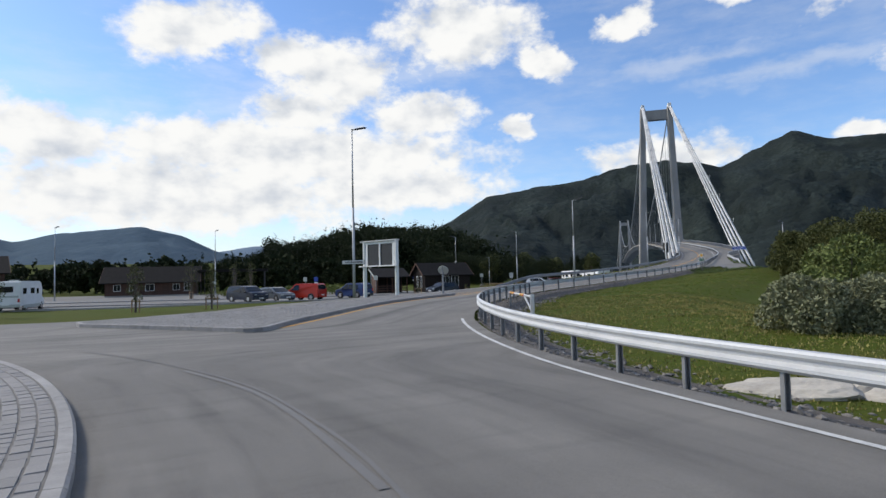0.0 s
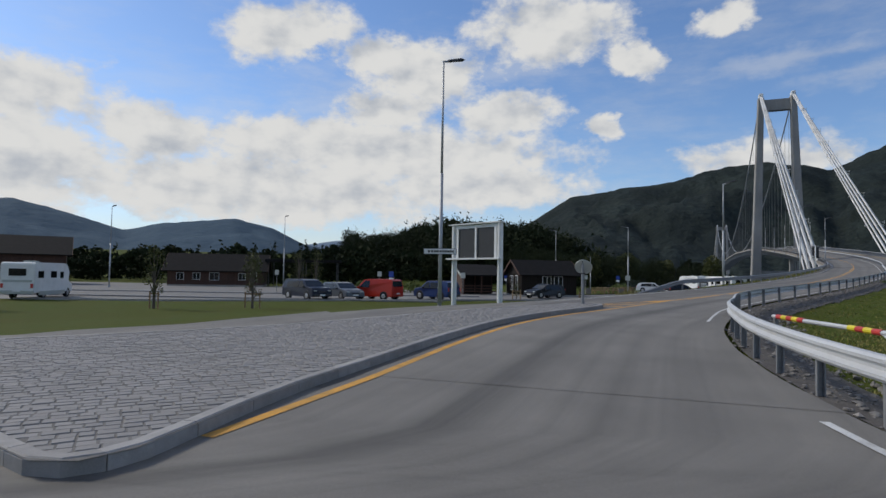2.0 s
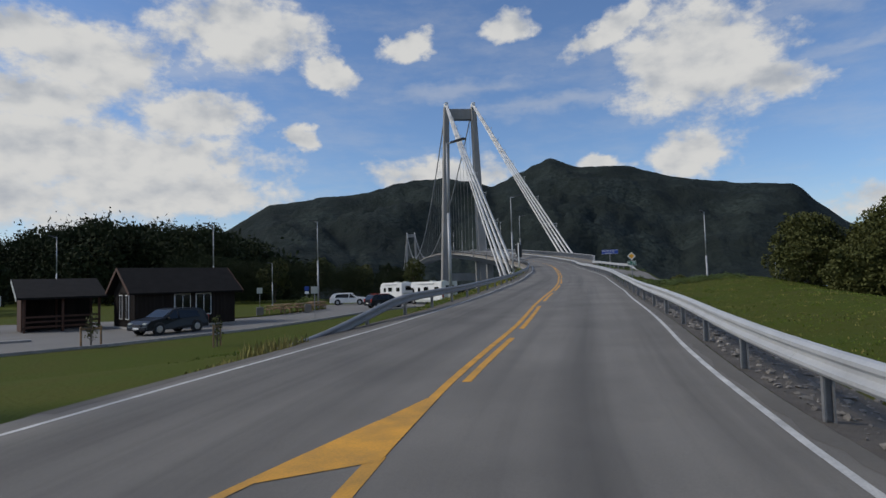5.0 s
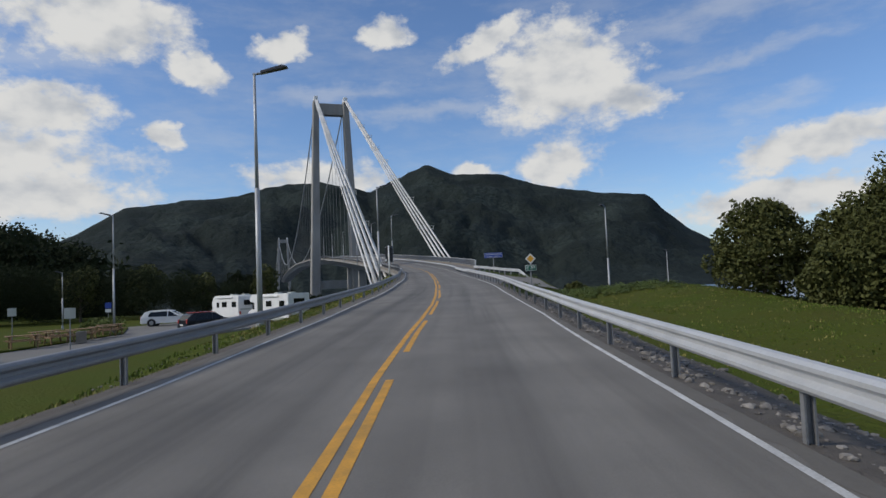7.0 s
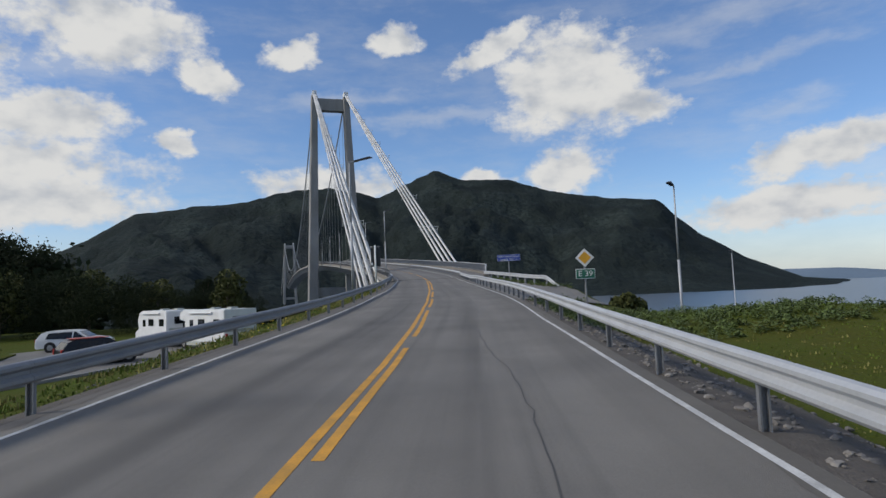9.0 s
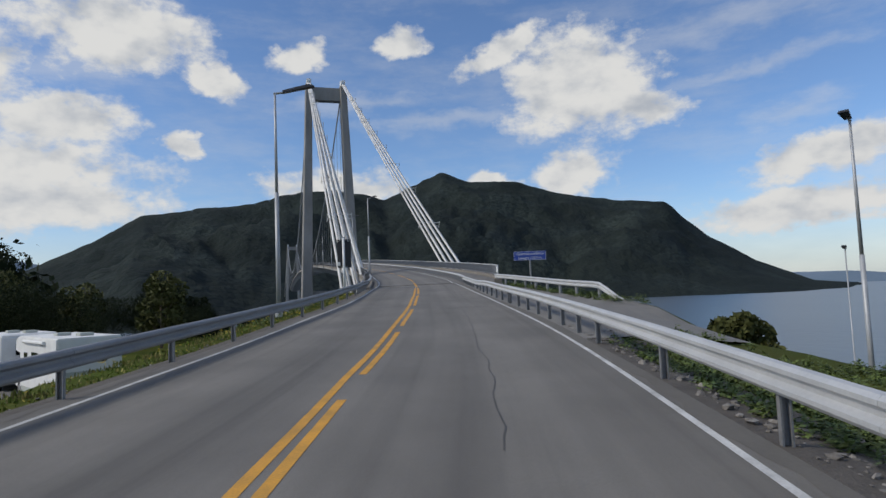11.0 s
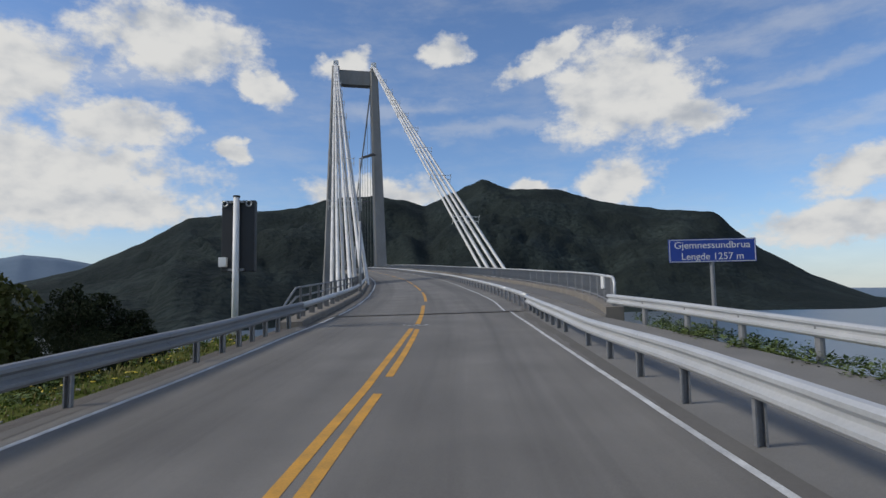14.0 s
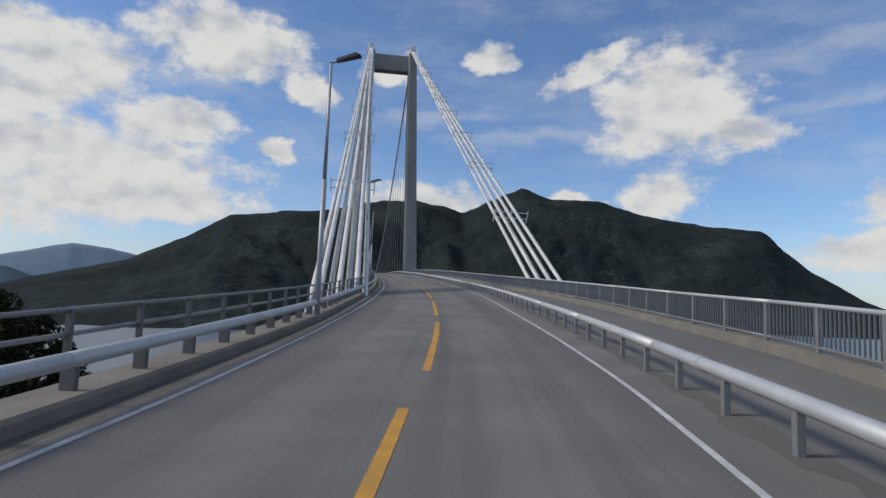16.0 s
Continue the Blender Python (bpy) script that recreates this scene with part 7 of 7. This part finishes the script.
for k, (x, y, h) in enumerate([(-31.6, 41.0, 3.6), (-23.9, 45.2, 4.0), (-19.1, 47.8, 3.6), (-3.4, 67.5, 1.7), (2.0, 64.5, 1.5), (-27.0, 75.0, 5.0), (-33.0, 76.0, 5.2), (-24.0, 72.0, 4.8)]):
    sapling(x, y, h, 140 + k)

# hedge and shrubs by the car park
for k, (x, y) in enumerate([(-22, 82.5), (-19, 83), (-16, 83.5), (-13.4, 84), (-27, 82), (-31, 84), (11.8, 106.0), (10.6, 101.8)]):
    leafy(pose(x, y, LOW, 0, 0, 30 * k), 1.1, 1.3, "low yellow-green shrub at the car park edge", LEAF_LIGHT, 160 + k, 900, "shrub", "shrub", "car park shrubs", False, 0.10)


def corners(me):
    v = np.empty(len(me.vertices) * 3, np.float32)
    me.vertices.foreach_get("co", v)
    return v.reshape(-1, 3)


def woods(name, label, spots, seed, material, hmin, hmax, broad=0.25, tops=None, count=460, size=0.55):
    rnd = random.Random(seed)
    forms, rounds = [], []
    for k in range(5):
        h = 9 + 1.2 * k
        bl = [(rnd.uniform(-0.3, 0.3), rnd.uniform(-0.3, 0.3), h * (0.08 + 0.9 * f_), max(0.22, 0.2 * h * (1 - f_) ** 0.85 * rnd.uniform(0.8, 1.2))) for f_ in np.linspace(0, 1, 13)]
        me = leaf_cloud("spray", bl, int(count * 0.9), size * 0.8, 320 + k)
        q = corners(me)
        forms.append(q * np.array([1, 1, 11.0 / q[:, 2].max()]))
        bpy.data.meshes.remove(me)
    for k in range(6):
        bl = [(rnd.uniform(-1.6, 1.6), rnd.uniform(-1.6, 1.6), rnd.uniform(2.5, 8.5), rnd.uniform(1.2, 2.0)) for _ in range(9)]
        me = leaf_cloud("spray", bl, count, size, 300 + k)
        rounds.append(corners(me))
        bpy.data.meshes.remove(me)
    V = []
    zs = land_z([p[0] for p in spots], [p[1] for p in spots])
    for (x, y), z in zip(spots, zs):
        arr = rnd.choice(rounds) if rnd.random() < broad else rnd.choice(forms)
        sc = (rnd.uniform(hmin, hmax) if tops is None else (tops(x, y) - z) * rnd.uniform(0.84, 1.06)) / 11.0
        a_ = rnd.random() * 6.28
        c, s_ = math.cos(a_) * sc, math.sin(a_) * sc
        w_ = np.c_[arr[:, 0] * c - arr[:, 1] * s_ + x, arr[:, 0] * s_ + arr[:, 1] * c + y, arr[:, 2] * sc + z - 0.3]
        V.append(w_)
    ob = new(name, raw(name, np.vstack(V), np.arange(sum(len(q) for q in V)).reshape(-1, 4)))
    ob.data.materials.append(material)
    return tagged(ob, label, "forest", kind="stuff")


skyline = table([(-90, 9.0), (-74, 12.0), (-69, 13.5), (-65, 19.5), (-61, 16.5), (-54, 18.0), (-46, 19.5), (-39, 21.8), (-29, 23.4), (-19, 22.0), (-2, 21.8), (2, 20.4), (12, 18.2), (22, 14.6), (33, 9.8), (42, 3.5), (60, 2.0)])


def wood_top(x, y):
    """The height of the tree tops on the wooded knoll, highest at its far side."""
    return 1.8 + (skyline(x * 218.0 / y) - 1.8) * y / 218.0


rnd = random.Random(9)
spots = []
while len(spots) < 500:
    x, y = rnd.uniform(-95, 44), rnd.uniform(150, 262)
    if y > 160 + 0.30 * abs(x + 15) + rnd.uniform(-6, 6) and y - 0.9 * x > 128 and x < 42.0 - 0.27 * (y - 103.3) and x < 36 - 0.153 * (y - 107) - max(0, 175 - y) * 0.3:
        spots.append((x, y))
woods("forest", "dense dark spruce forest with some broadleaved trees", spots, 5, NEEDLE, 8.0, 14.0, 0.6, tops=wood_top, count=850, size=0.26)
spots = [(rnd.uniform(-150, -28), rnd.uniform(112, 150)) for _ in range(190)] + [(rnd.uniform(-60, -22), rnd.uniform(106, 124)) for _ in range(20)]
woods("forest", "belt of mixed trees behind the rest area", spots, 6, NEEDLE, 5.0, 9.0, 0.6)
spots = [(rnd.uniform(-6, 36.3), rnd.uniform(122, 150)) for _ in range(130)]
spots = [(x, y) for x, y in spots if y > 124 + max(0, 30 - x) * 0.3 and not (27 < x < 33 and y < 130) and ground_at(x, y) > -9]
woods("forest", "dark mixed trees on the shore beside the bridge", spots, 7, NEEDLE, 6.0, 10.5, 0.75, tops=lambda x, y, f=table([(-6, 9.5), (10, 8.2), (22, 6.4), (30, 4.8), (34, 3.9), (36.3, 2.6)]): f(x), count=2400, size=0.11)
for k, (x, y, h, r) in enumerate([(42.4, 152.0, 2.2, 1.5), (40.0, 139.0, -0.6, 2.2), (38.6, 128.0, -1.2, 2.2), (41.5, 146.0, -0.6, 2.2), (39.4, 148.0, 1.2, 2.0), (36.8, 150.0, 4.2, 2.3), (38.4, 152.0, 2.6, 1.8), (34.6, 151.0, 5.6, 2.4), (32.4, 150.0, 6.1, 2.4), (36.0, 144.5, 2.4, 2.4), (33.4, 145.5, 4.6, 2.4), (37.6, 141.0, 0.4, 2.2)]):
    z = ground_at(x, y)
    leafy(pose(x, y, z - 0.2, 0, 0, 40 * k), max(2.5, h - z), r, "dark leafy tree on the steep shore below the bridge", NEEDLE, 200 + k, 6000, group="shore trees", leaf=0.10, lumps=22)

# islets in the fjord
for k, (x, y, r) in enumerate([(420, 470, 16), (455, 500, 22), (380, 480, 9)]):
    bm = bmesh.new()
    bmesh.ops.create_icosphere(bm, subdivisions=3, radius=1.0)
    for v in bm.verts:
        n_ = noise.noise(v.co * 2.1 + Vector((k * 7, 0, 0)))
        v.co = Vector((v.co.x * r * (1 + 0.3 * n_), v.co.y * r * 0.6 * (1 + 0.3 * n_), v.co.z * 3.0 * (1 + 0.4 * n_)))
    ob = part("skerry", bm, ROCK)
    ob.location = (x, y, SEA)
    tagged(ob, "low dark rocky skerry in the fjord", "rock", "skerries")


# ---- verges: gravel, stones, grass and weeds ----
SOIL_GRAVEL = mat("dark_verge_gravel", (0.12, 0.105, 0.09), 0.95, tint=(0.05, 0.043, 0.036), scale=3, fine=35, mix=0.9, bump=0.02, bump_scale=30)
STONE = mat("loose_stone", (0.22, 0.205, 0.185), 0.9, tint=(0.11, 0.10, 0.09), scale=8, fine=50, bump=0.01, bump_scale=25)


def per_piece(m, spread_=0.35):
    """Let each loose piece of a joined mesh vary in brightness."""
    n, l = m.node_tree.nodes, m.node_tree.links
    p = n["Principled BSDF"]
    src = p.inputs["Base Color"].links[0].from_socket
    geo, mr, hs = n.new("ShaderNodeNewGeometry"), n.new("ShaderNodeMapRange"), n.new("ShaderNodeHueSaturation")
    l.new(geo.outputs["Random Per Island"], mr.inputs[0])
    mr.inputs[3].default_value, mr.inputs[4].default_value = 1 - spread_, 1 + spread_
    l.new(mr.outputs[0], hs.inputs["Value"])
    l.new(src, hs.inputs["Color"])
    l.new(hs.outputs[0], p.inputs["Base Color"])
    return m


per_piece(STONE)
BLADE = per_piece(mat("grass_blades", (0.10, 0.138, 0.021), 0.85, tint=(0.078, 0.108, 0.018), scale=0.4, fine=3, spec=0.2))
BLADE_DRY = per_piece(mat("dry_grass_blades", (0.26, 0.23, 0.08), 0.85, tint=(0.19, 0.17, 0.055), scale=0.4, fine=3, spec=0.2))
WEED = per_piece(mat("weed_leaves", (0.115, 0.16, 0.042), 0.7, tint=(0.08, 0.105, 0.03), scale=1.0, fine=8, spec=0.3))
FLOWER = mat("small_yellow_flowers", (0.6, 0.45, 0.03), 0.7)


def beside(path, a, b, n=5, dz=0.03):
    """Rows of ground points from a to b metres to the right of path."""
    p = np.array([tuple(q)[:2] for q in path])
    d = np.gradient(p, axis=0)
    d /= np.linalg.norm(d, axis=1)[:, None]
    rows = []
    for c, t in zip(p, d):
        xs = [(c[0] + t[1] * o, c[1] - t[0] * o) for o in np.linspace(a, b, n)]
        z = land_z([q[0] for q in xs], [q[1] for q in xs])
        rows.append([(x, y, float(zz) + dz) for (x, y), zz in zip(xs, z)])
    return rows


keep_r = [q for q in path_r if q.y < at(72, 0).y]
ob = new("ground", strip("shoulder", beside(keep_r, -0.05, 1.25, 6, 0.055)))
ob.data.materials.append(SOIL_GRAVEL)
tagged(ob, "dark gravel shoulder behind the guardrail", "gravel", kind="structure")
rows = []
for q in np.arange(24.0, 101.0, 0.8):
    a, b = edge_l(q) - 0.43, min(edge_l(q) - 0.9, rail_l(q) - 0.15) if q > 30 else edge_l(q) - 0.75
    rows.append([at(q, b, -0.06), at(q, (a + b) / 2, -0.025), at(q, a, -0.012)])
ob = new("ground", strip("shoulder", rows))
ob.data.materials.append(SOIL_GRAVEL)
tagged(ob, "narrow dark earth shoulder below the guardrail", "gravel", kind="structure")


def scatter(n, seed, s0, s1, o0, o1, power=1.0):
    """Places beside the road, thicker near o0; offsets are measured outwards from the rail on that side."""
    rnd = np.random.RandomState(seed)
    out = []
    for _ in range(n):
        q = rnd.uniform(s0, s1)
        o = o0 + (o1 - o0) * rnd.rand() ** power
        c = at(q, (rail_r(q) + o) if o0 > 0 else (rail_l(max(q, 30)) + o))
        out.append((c.x, c.y))
    return out


def along_bend(n, seed, lo_, hi_, power=1.0):
    rnd = np.random.RandomState(seed)
    p = np.array([tuple(q)[:2] for q in path_r if -10 < q.y < 36])
    d = np.gradient(p, axis=0)
    d /= np.linalg.norm(d, axis=1)[:, None]
    out = []
    for _ in range(n):
        k = rnd.randint(len(p))
        o = lo_ + (hi_ - lo_) * rnd.rand() ** power
        out.append((p[k, 0] + d[k, 1] * o + rnd.uniform(-0.3, 0.3), p[k, 1] - d[k, 0] * o + rnd.uniform(-0.3, 0.3)))
    return out


def blades(name, label, spots, seed, height, material, n=5, lean=0.5):
    """Tufts of grass: narrow bent blades fanning out from each spot."""
    rnd = np.random.RandomState(seed)
    xy = np.array(spots)
    z = land_z(xy[:, 0], xy[:, 1])
    m = len(xy)
    c = np.repeat(np.c_[xy, z - 0.03], n, 0)
    c[:, :2] += rnd.normal(0, 0.07, (m * n, 2))
    h = np.repeat(height * (0.45 + 0.8 * rnd.rand(m)), n) * (0.6 + 0.5 * rnd.rand(m * n))
    a = rnd.rand(m * n) * 6.283
    tip = np.c_[np.cos(a), np.sin(a)] * (lean * h * rnd.rand(m * n))[:, None]
    w = 0.009 + 0.010 * rnd.rand(m * n) + 0.02 * h
    side = np.c_[-np.sin(a), np.cos(a)] * w[:, None]
    v = np.empty((m * n, 5, 3))
    v[:, 0, :2], v[:, 1, :2] = c[:, :2] - side, c[:, :2] + side
    v[:, 2, :2], v[:, 3, :2] = c[:, :2] + tip * 0.35 + side * 0.7, c[:, :2] + tip * 0.35 - side * 0.7
    v[:, 4, :2] = c[:, :2] + tip
    v[:, 0, 2] = v[:, 1, 2] = c[:, 2]
    v[:, 2, 2] = v[:, 3, 2] = c[:, 2] + h * 0.6
    v[:, 4, 2] = c[:, 2] + h
    f = []
    for i in range(m * n):
        f += [(5 * i, 5 * i + 1, 5 * i + 2, 5 * i + 3), (5 * i + 3, 5 * i + 2, 5 * i + 4)]
    me = raw(name, v.reshape(-1, 3), f)
    ob = new(name, me)
    ob.data.materials.append(material)
    return tagged(ob, label, "grass", kind="stuff")


def stones(name, label, spots, seed, lo_, hi_, material, dz=0.05):
    """Loose angular stones, each a squashed uneven octahedron with cut corners."""
    rnd = np.random.RandomState(seed)
    bm = bmesh.new()
    bmesh.ops.create_icosphere(bm, subdivisions=1, radius=1.0)
    base = np.array([tuple(v.co) for v in bm.verts])
    tri = [tuple(v.index for v in f_.verts) for f_ in bm.faces]
    bm.free()
    xy = np.array(spots)
    z = land_z(xy[:, 0], xy[:, 1])
    V, Fc = [], []
    for k in range(len(xy)):
        r = lo_ + (hi_ - lo_) * rnd.rand() ** 3
        q = base * (1 + 0.28 * rnd.normal(size=(len(base), 1))).clip(0.6, 1.5) * r * np.array([1.2, 0.95, 0.65]) * (0.8 + 0.5 * rnd.rand(3))
        a = rnd.rand() * 6.28
        q = np.c_[q[:, 0] * math.cos(a) - q[:, 1] * math.sin(a), q[:, 0] * math.sin(a) + q[:, 1] * math.cos(a), q[:, 2]]
        V.append(q + np.array([xy[k, 0], xy[k, 1], z[k] + dz + r * 0.15]))
        Fc += [tuple(i + len(base) * k for i in t_) for t_ in tri]
    ob = new(name, raw(name, np.vstack(V), Fc))
    ob.data.materials.append(material)
    return tagged(ob, label, "gravel", kind="stuff")


def weeds(name, label, spots, seed, lo_, hi_, leaves, material):
    """Low leafy plants: pointed leaves in loose heaps."""
    rnd = np.random.RandomState(seed)
    xy = np.array(spots)
    z = land_z(xy[:, 0], xy[:, 1])
    m = len(xy)
    h = lo_ + (hi_ - lo_) * rnd.rand(m)
    n = m * leaves
    hh = np.repeat(h, leaves)
    d = rnd.normal(size=(n, 2))
    p = np.repeat(np.c_[xy, z], leaves, 0) + np.c_[d * (hh * 0.42)[:, None], hh * (0.15 + 0.85 * rnd.rand(n) ** 0.8) * np.exp(-0.25 * (d ** 2).sum(1))]
    a1 = np.c_[d + rnd.normal(0, 0.6, (n, 2)), rnd.normal(0.1, 0.35, n)]
    a1 /= np.linalg.norm(a1, axis=1)[:, None]
    a2 = np.cross(a1, np.c_[rnd.normal(0, 0.35, (n, 2)), np.ones(n)])
    a2 /= np.linalg.norm(a2, axis=1)[:, None]
    s1 = (0.02 + 0.03 * rnd.rand(n))[:, None]
    v = np.stack([p - a1 * s1, p + a2 * s1 * 0.5, p + a1 * s1 * 1.2, p - a2 * s1 * 0.5], 1).reshape(-1, 3)
    ob = new(name, raw(name, v, np.arange(4 * n).reshape(-1, 4)))
    ob.data.materials.append(material)
    return tagged(ob, label, "plants", kind="stuff")


stones("gravel", "loose grey stones along the guardrail", along_bend(4200, 1, 0.1, 1.7, 1.1) + scatter(3200, 2, 14, 76, 0.1, 1.3, 1.3), 3, 0.012, 0.06, STONE)
stones("gravel", "pale loose stones on the road shoulder", scatter(700, 4, 30, 100, -0.05, -0.9, 1.0), 5, 0.008, 0.035, STONE, 0.015)
blades("grass", "rough dry yellowish grass on the slope", along_bend(13000, 6, 1.3, 12.0, 1.0) + scatter(1500, 7, 10, 62, 0.8, 10.0, 1.3), 8, 0.085, BLADE_DRY)
blades("grass", "green roadside grass", along_bend(3500, 9, 1.5, 10.0, 1.1) + scatter(10000, 10, 12, 74, 0.8, 11.0, 0.9), 11, 0.07, BLADE)
blades("grass", "tufted green grass on the bank below the guardrail", scatter(3400, 12, 50, 100, -0.35, -3.4, 1.4) + scatter(1500, 32, 30, 52, -0.35, -3.0, 1.3), 13, 0.085, BLADE)
blades("grass", "dry grass on the bank below the guardrail", scatter(1700, 14, 46, 100, -0.3, -2.6, 1.4), 15, 0.10, BLADE_DRY)
rnd = np.random.RandomState(41)
strip_spots = [tuple(at(q, edge_l(q) - 0.55 - (edge_l(q) - rail_l(max(q, 30)) - 0.3) * r_)[:2]) for q, r_ in zip(rnd.uniform(27, 62, 1500), rnd.rand(1500))]
blades("grass", "yellowish grass strip between the road and the guardrail", strip_spots, 42, 0.10, BLADE_DRY)
blades("grass", "tall dry grass round the sunken end of the guardrail", [tuple(at(28.6 + 1.8 * rnd.rand(), -4.75 + 0.6 * rnd.rand())[:2]) for _ in range(90)], 43, 0.30, BLADE_DRY, lean=0.35)
weeds("weeds", "lush green leafy weeds beside the road", scatter(560, 16, 60, 75, 1.2, 8.0, 0.9) + scatter(240, 17, 62, 73.4, 0.35, 2.2, 1.0), 18, 0.12, 0.32, 85, WEED)
weeds("weeds", "leafy weeds on the bank before the bridge", scatter(150, 19, 80, 100, -0.8, -3.2, 0.9), 20, 0.10, 0.24, 45, WEED)
weeds("weeds", "weeds at the outer edge of the footpath", [tuple(at(q, 7.2 - (q - 84) * 0.1 + 1.5 * r_)[:2]) for q, r_ in zip(np.random.RandomState(21).uniform(83, 101, 240), np.random.RandomState(22).rand(240))], 23, 0.15, 0.35, 60, WEED)
weeds("flowers", "small yellow flowers in the verge", scatter(160, 24, 60, 98, -0.5, -2.5, 1.0), 25, 0.15, 0.3, 4, FLOWER)

# pale rock slabs beside the roundabout
for k, (x, y, sx, sy, a) in enumerate([(5.15, 9.0, 0.95, 0.5, -28), (6.6, 8.2, 0.8, 0.5, -35), (7.6, 7.0, 0.8, 0.5, -20), (6.2, 9.0, 0.4, 0.3, 60)]):
    bm = bmesh.new()
    bmesh.ops.create_icosphere(bm, subdivisions=3, radius=1.0)
    for v in bm.verts:
        e = noise.noise(v.co * 1.4 + Vector((k * 5, 0, 0)))
        v.co = Vector((round(v.co.x * 3.2) / 3.2 * 0.5 + v.co.x * 0.5, v.co.y, max(min(v.co.z, 0.55), -0.6))) * (1 + 0.25 * e)
        v.co = Vector((v.co.x * sx, v.co.y * sy, v.co.z * 0.17))
    ob = part("rock", bm, PALE_ROCK)
    ob.matrix_basis = pose(x, y, ground_at(x, y) + 0.05, 3, -4, a)
    tagged(ob, "pale yellowish rock slab lying in gravel", "rock", "rock slabs")

# tyre marks curving over the roundabout
TYRE = mat("tyre_mark", (0.12, 0.117, 0.112), 0.8, tint=(0.16, 0.155, 0.148), scale=1.5, fine=30, mix=0.9)
skid = thing("tyre_marks", Matrix(), "thin dark curved tyre marks on the asphalt", "tyre marks", kind="structure")
for wide, pts in ((0.05, [(-8.25, 13.42), (-6.4, 12.1), (-4.68, 10.57), (-2.81, 8.56), (-1.56, 6.64), (-0.79, 5.26), (-0.2, 3.9)]), (0.09, [(-4.6, 10.3), (-2.75, 8.3), (-1.3, 5.95), (-0.5, 4.4)])):
    sm = smooth_line(pts, 40)
    ribbon("tyre_mark", [flat(x, y) for x, y in sm], wide, 0.004, TYRE, "", skid)

# dirt gathered along the edges of the bridge and road
DIRT = mat("road_dirt", (0.092, 0.085, 0.075), 0.95, tint=(0.135, 0.125, 0.11), scale=1.2, fine=18, mix=0.9, bump=0.004, bump_scale=40)
grime = thing("road_dirt", Matrix(), "brownish dirt and grit along the road edges", "dirt", kind="structure")


def dirt(s0, s1, off, wide, dz, seed):
    """A ragged-edged band of grit."""
    rows = []
    for q in np.arange(s0, s1, 0.35):
        w = wide * (0.55 + 0.6 * abs(noise.noise(Vector((q * 0.35, seed, 0)))) + 0.35 * noise.noise(Vector((q * 1.7, seed, 3))))
        c = off(q)
        sg = 1 if wide > 0 else -1
        rows.append([at(q, c, dz), at(q, c + w * 0.5, dz), at(q, c + sg * abs(w), dz)])
    ob = new("grit", strip("grit", rows))
    ob.data.materials.append(DIRT)
    ob.parent = grime


dirt(103.6, 170, lambda q: half(q) + 0.43, 0.42, 0.0045, 1.0)
dirt(103.6, 170, lambda q: rail_r(q) + 0.25, -0.55, 0.0045, 2.0)
dirt(99.8, 103.3, lambda q: half(q) + 0.43, 0.36, 0.003, 6.0)
dirt(24.0, 99.8, lambda q: edge_l(q) - 0.44, 0.34, 0.003, 3.0)
dirt(16.0, 103.2, lambda q: rail_r(q) - 0.13, -0.34, 0.003, 4.0)
dirt(0.6, 16.0, lambda q: kerb_o(q) + 0.01, 0.16, 0.003, 5.0)


# ---- stone setts of the islands ----
setts(outline, splitter, radians(35), (-3.0, 29.0), 300, 0.15, w=0.2, d=0.145)
near_part = [(ISLAND_C[0] + r * math.cos(radians(a)), ISLAND_C[1] + r * math.sin(radians(a))) for r, rng in ((ISLAND_R - 0.15, np.arange(8, 75, 3.0)), (ISLAND_R - 4.5, np.arange(74, 7, -3.0))) for a in rng]
setts(near_part, central, radians(38), (-4.0, 5.0), 220, 0.08, w=0.24, d=0.165, round_to=(*ISLAND_C, ISLAND_R - 0.25))
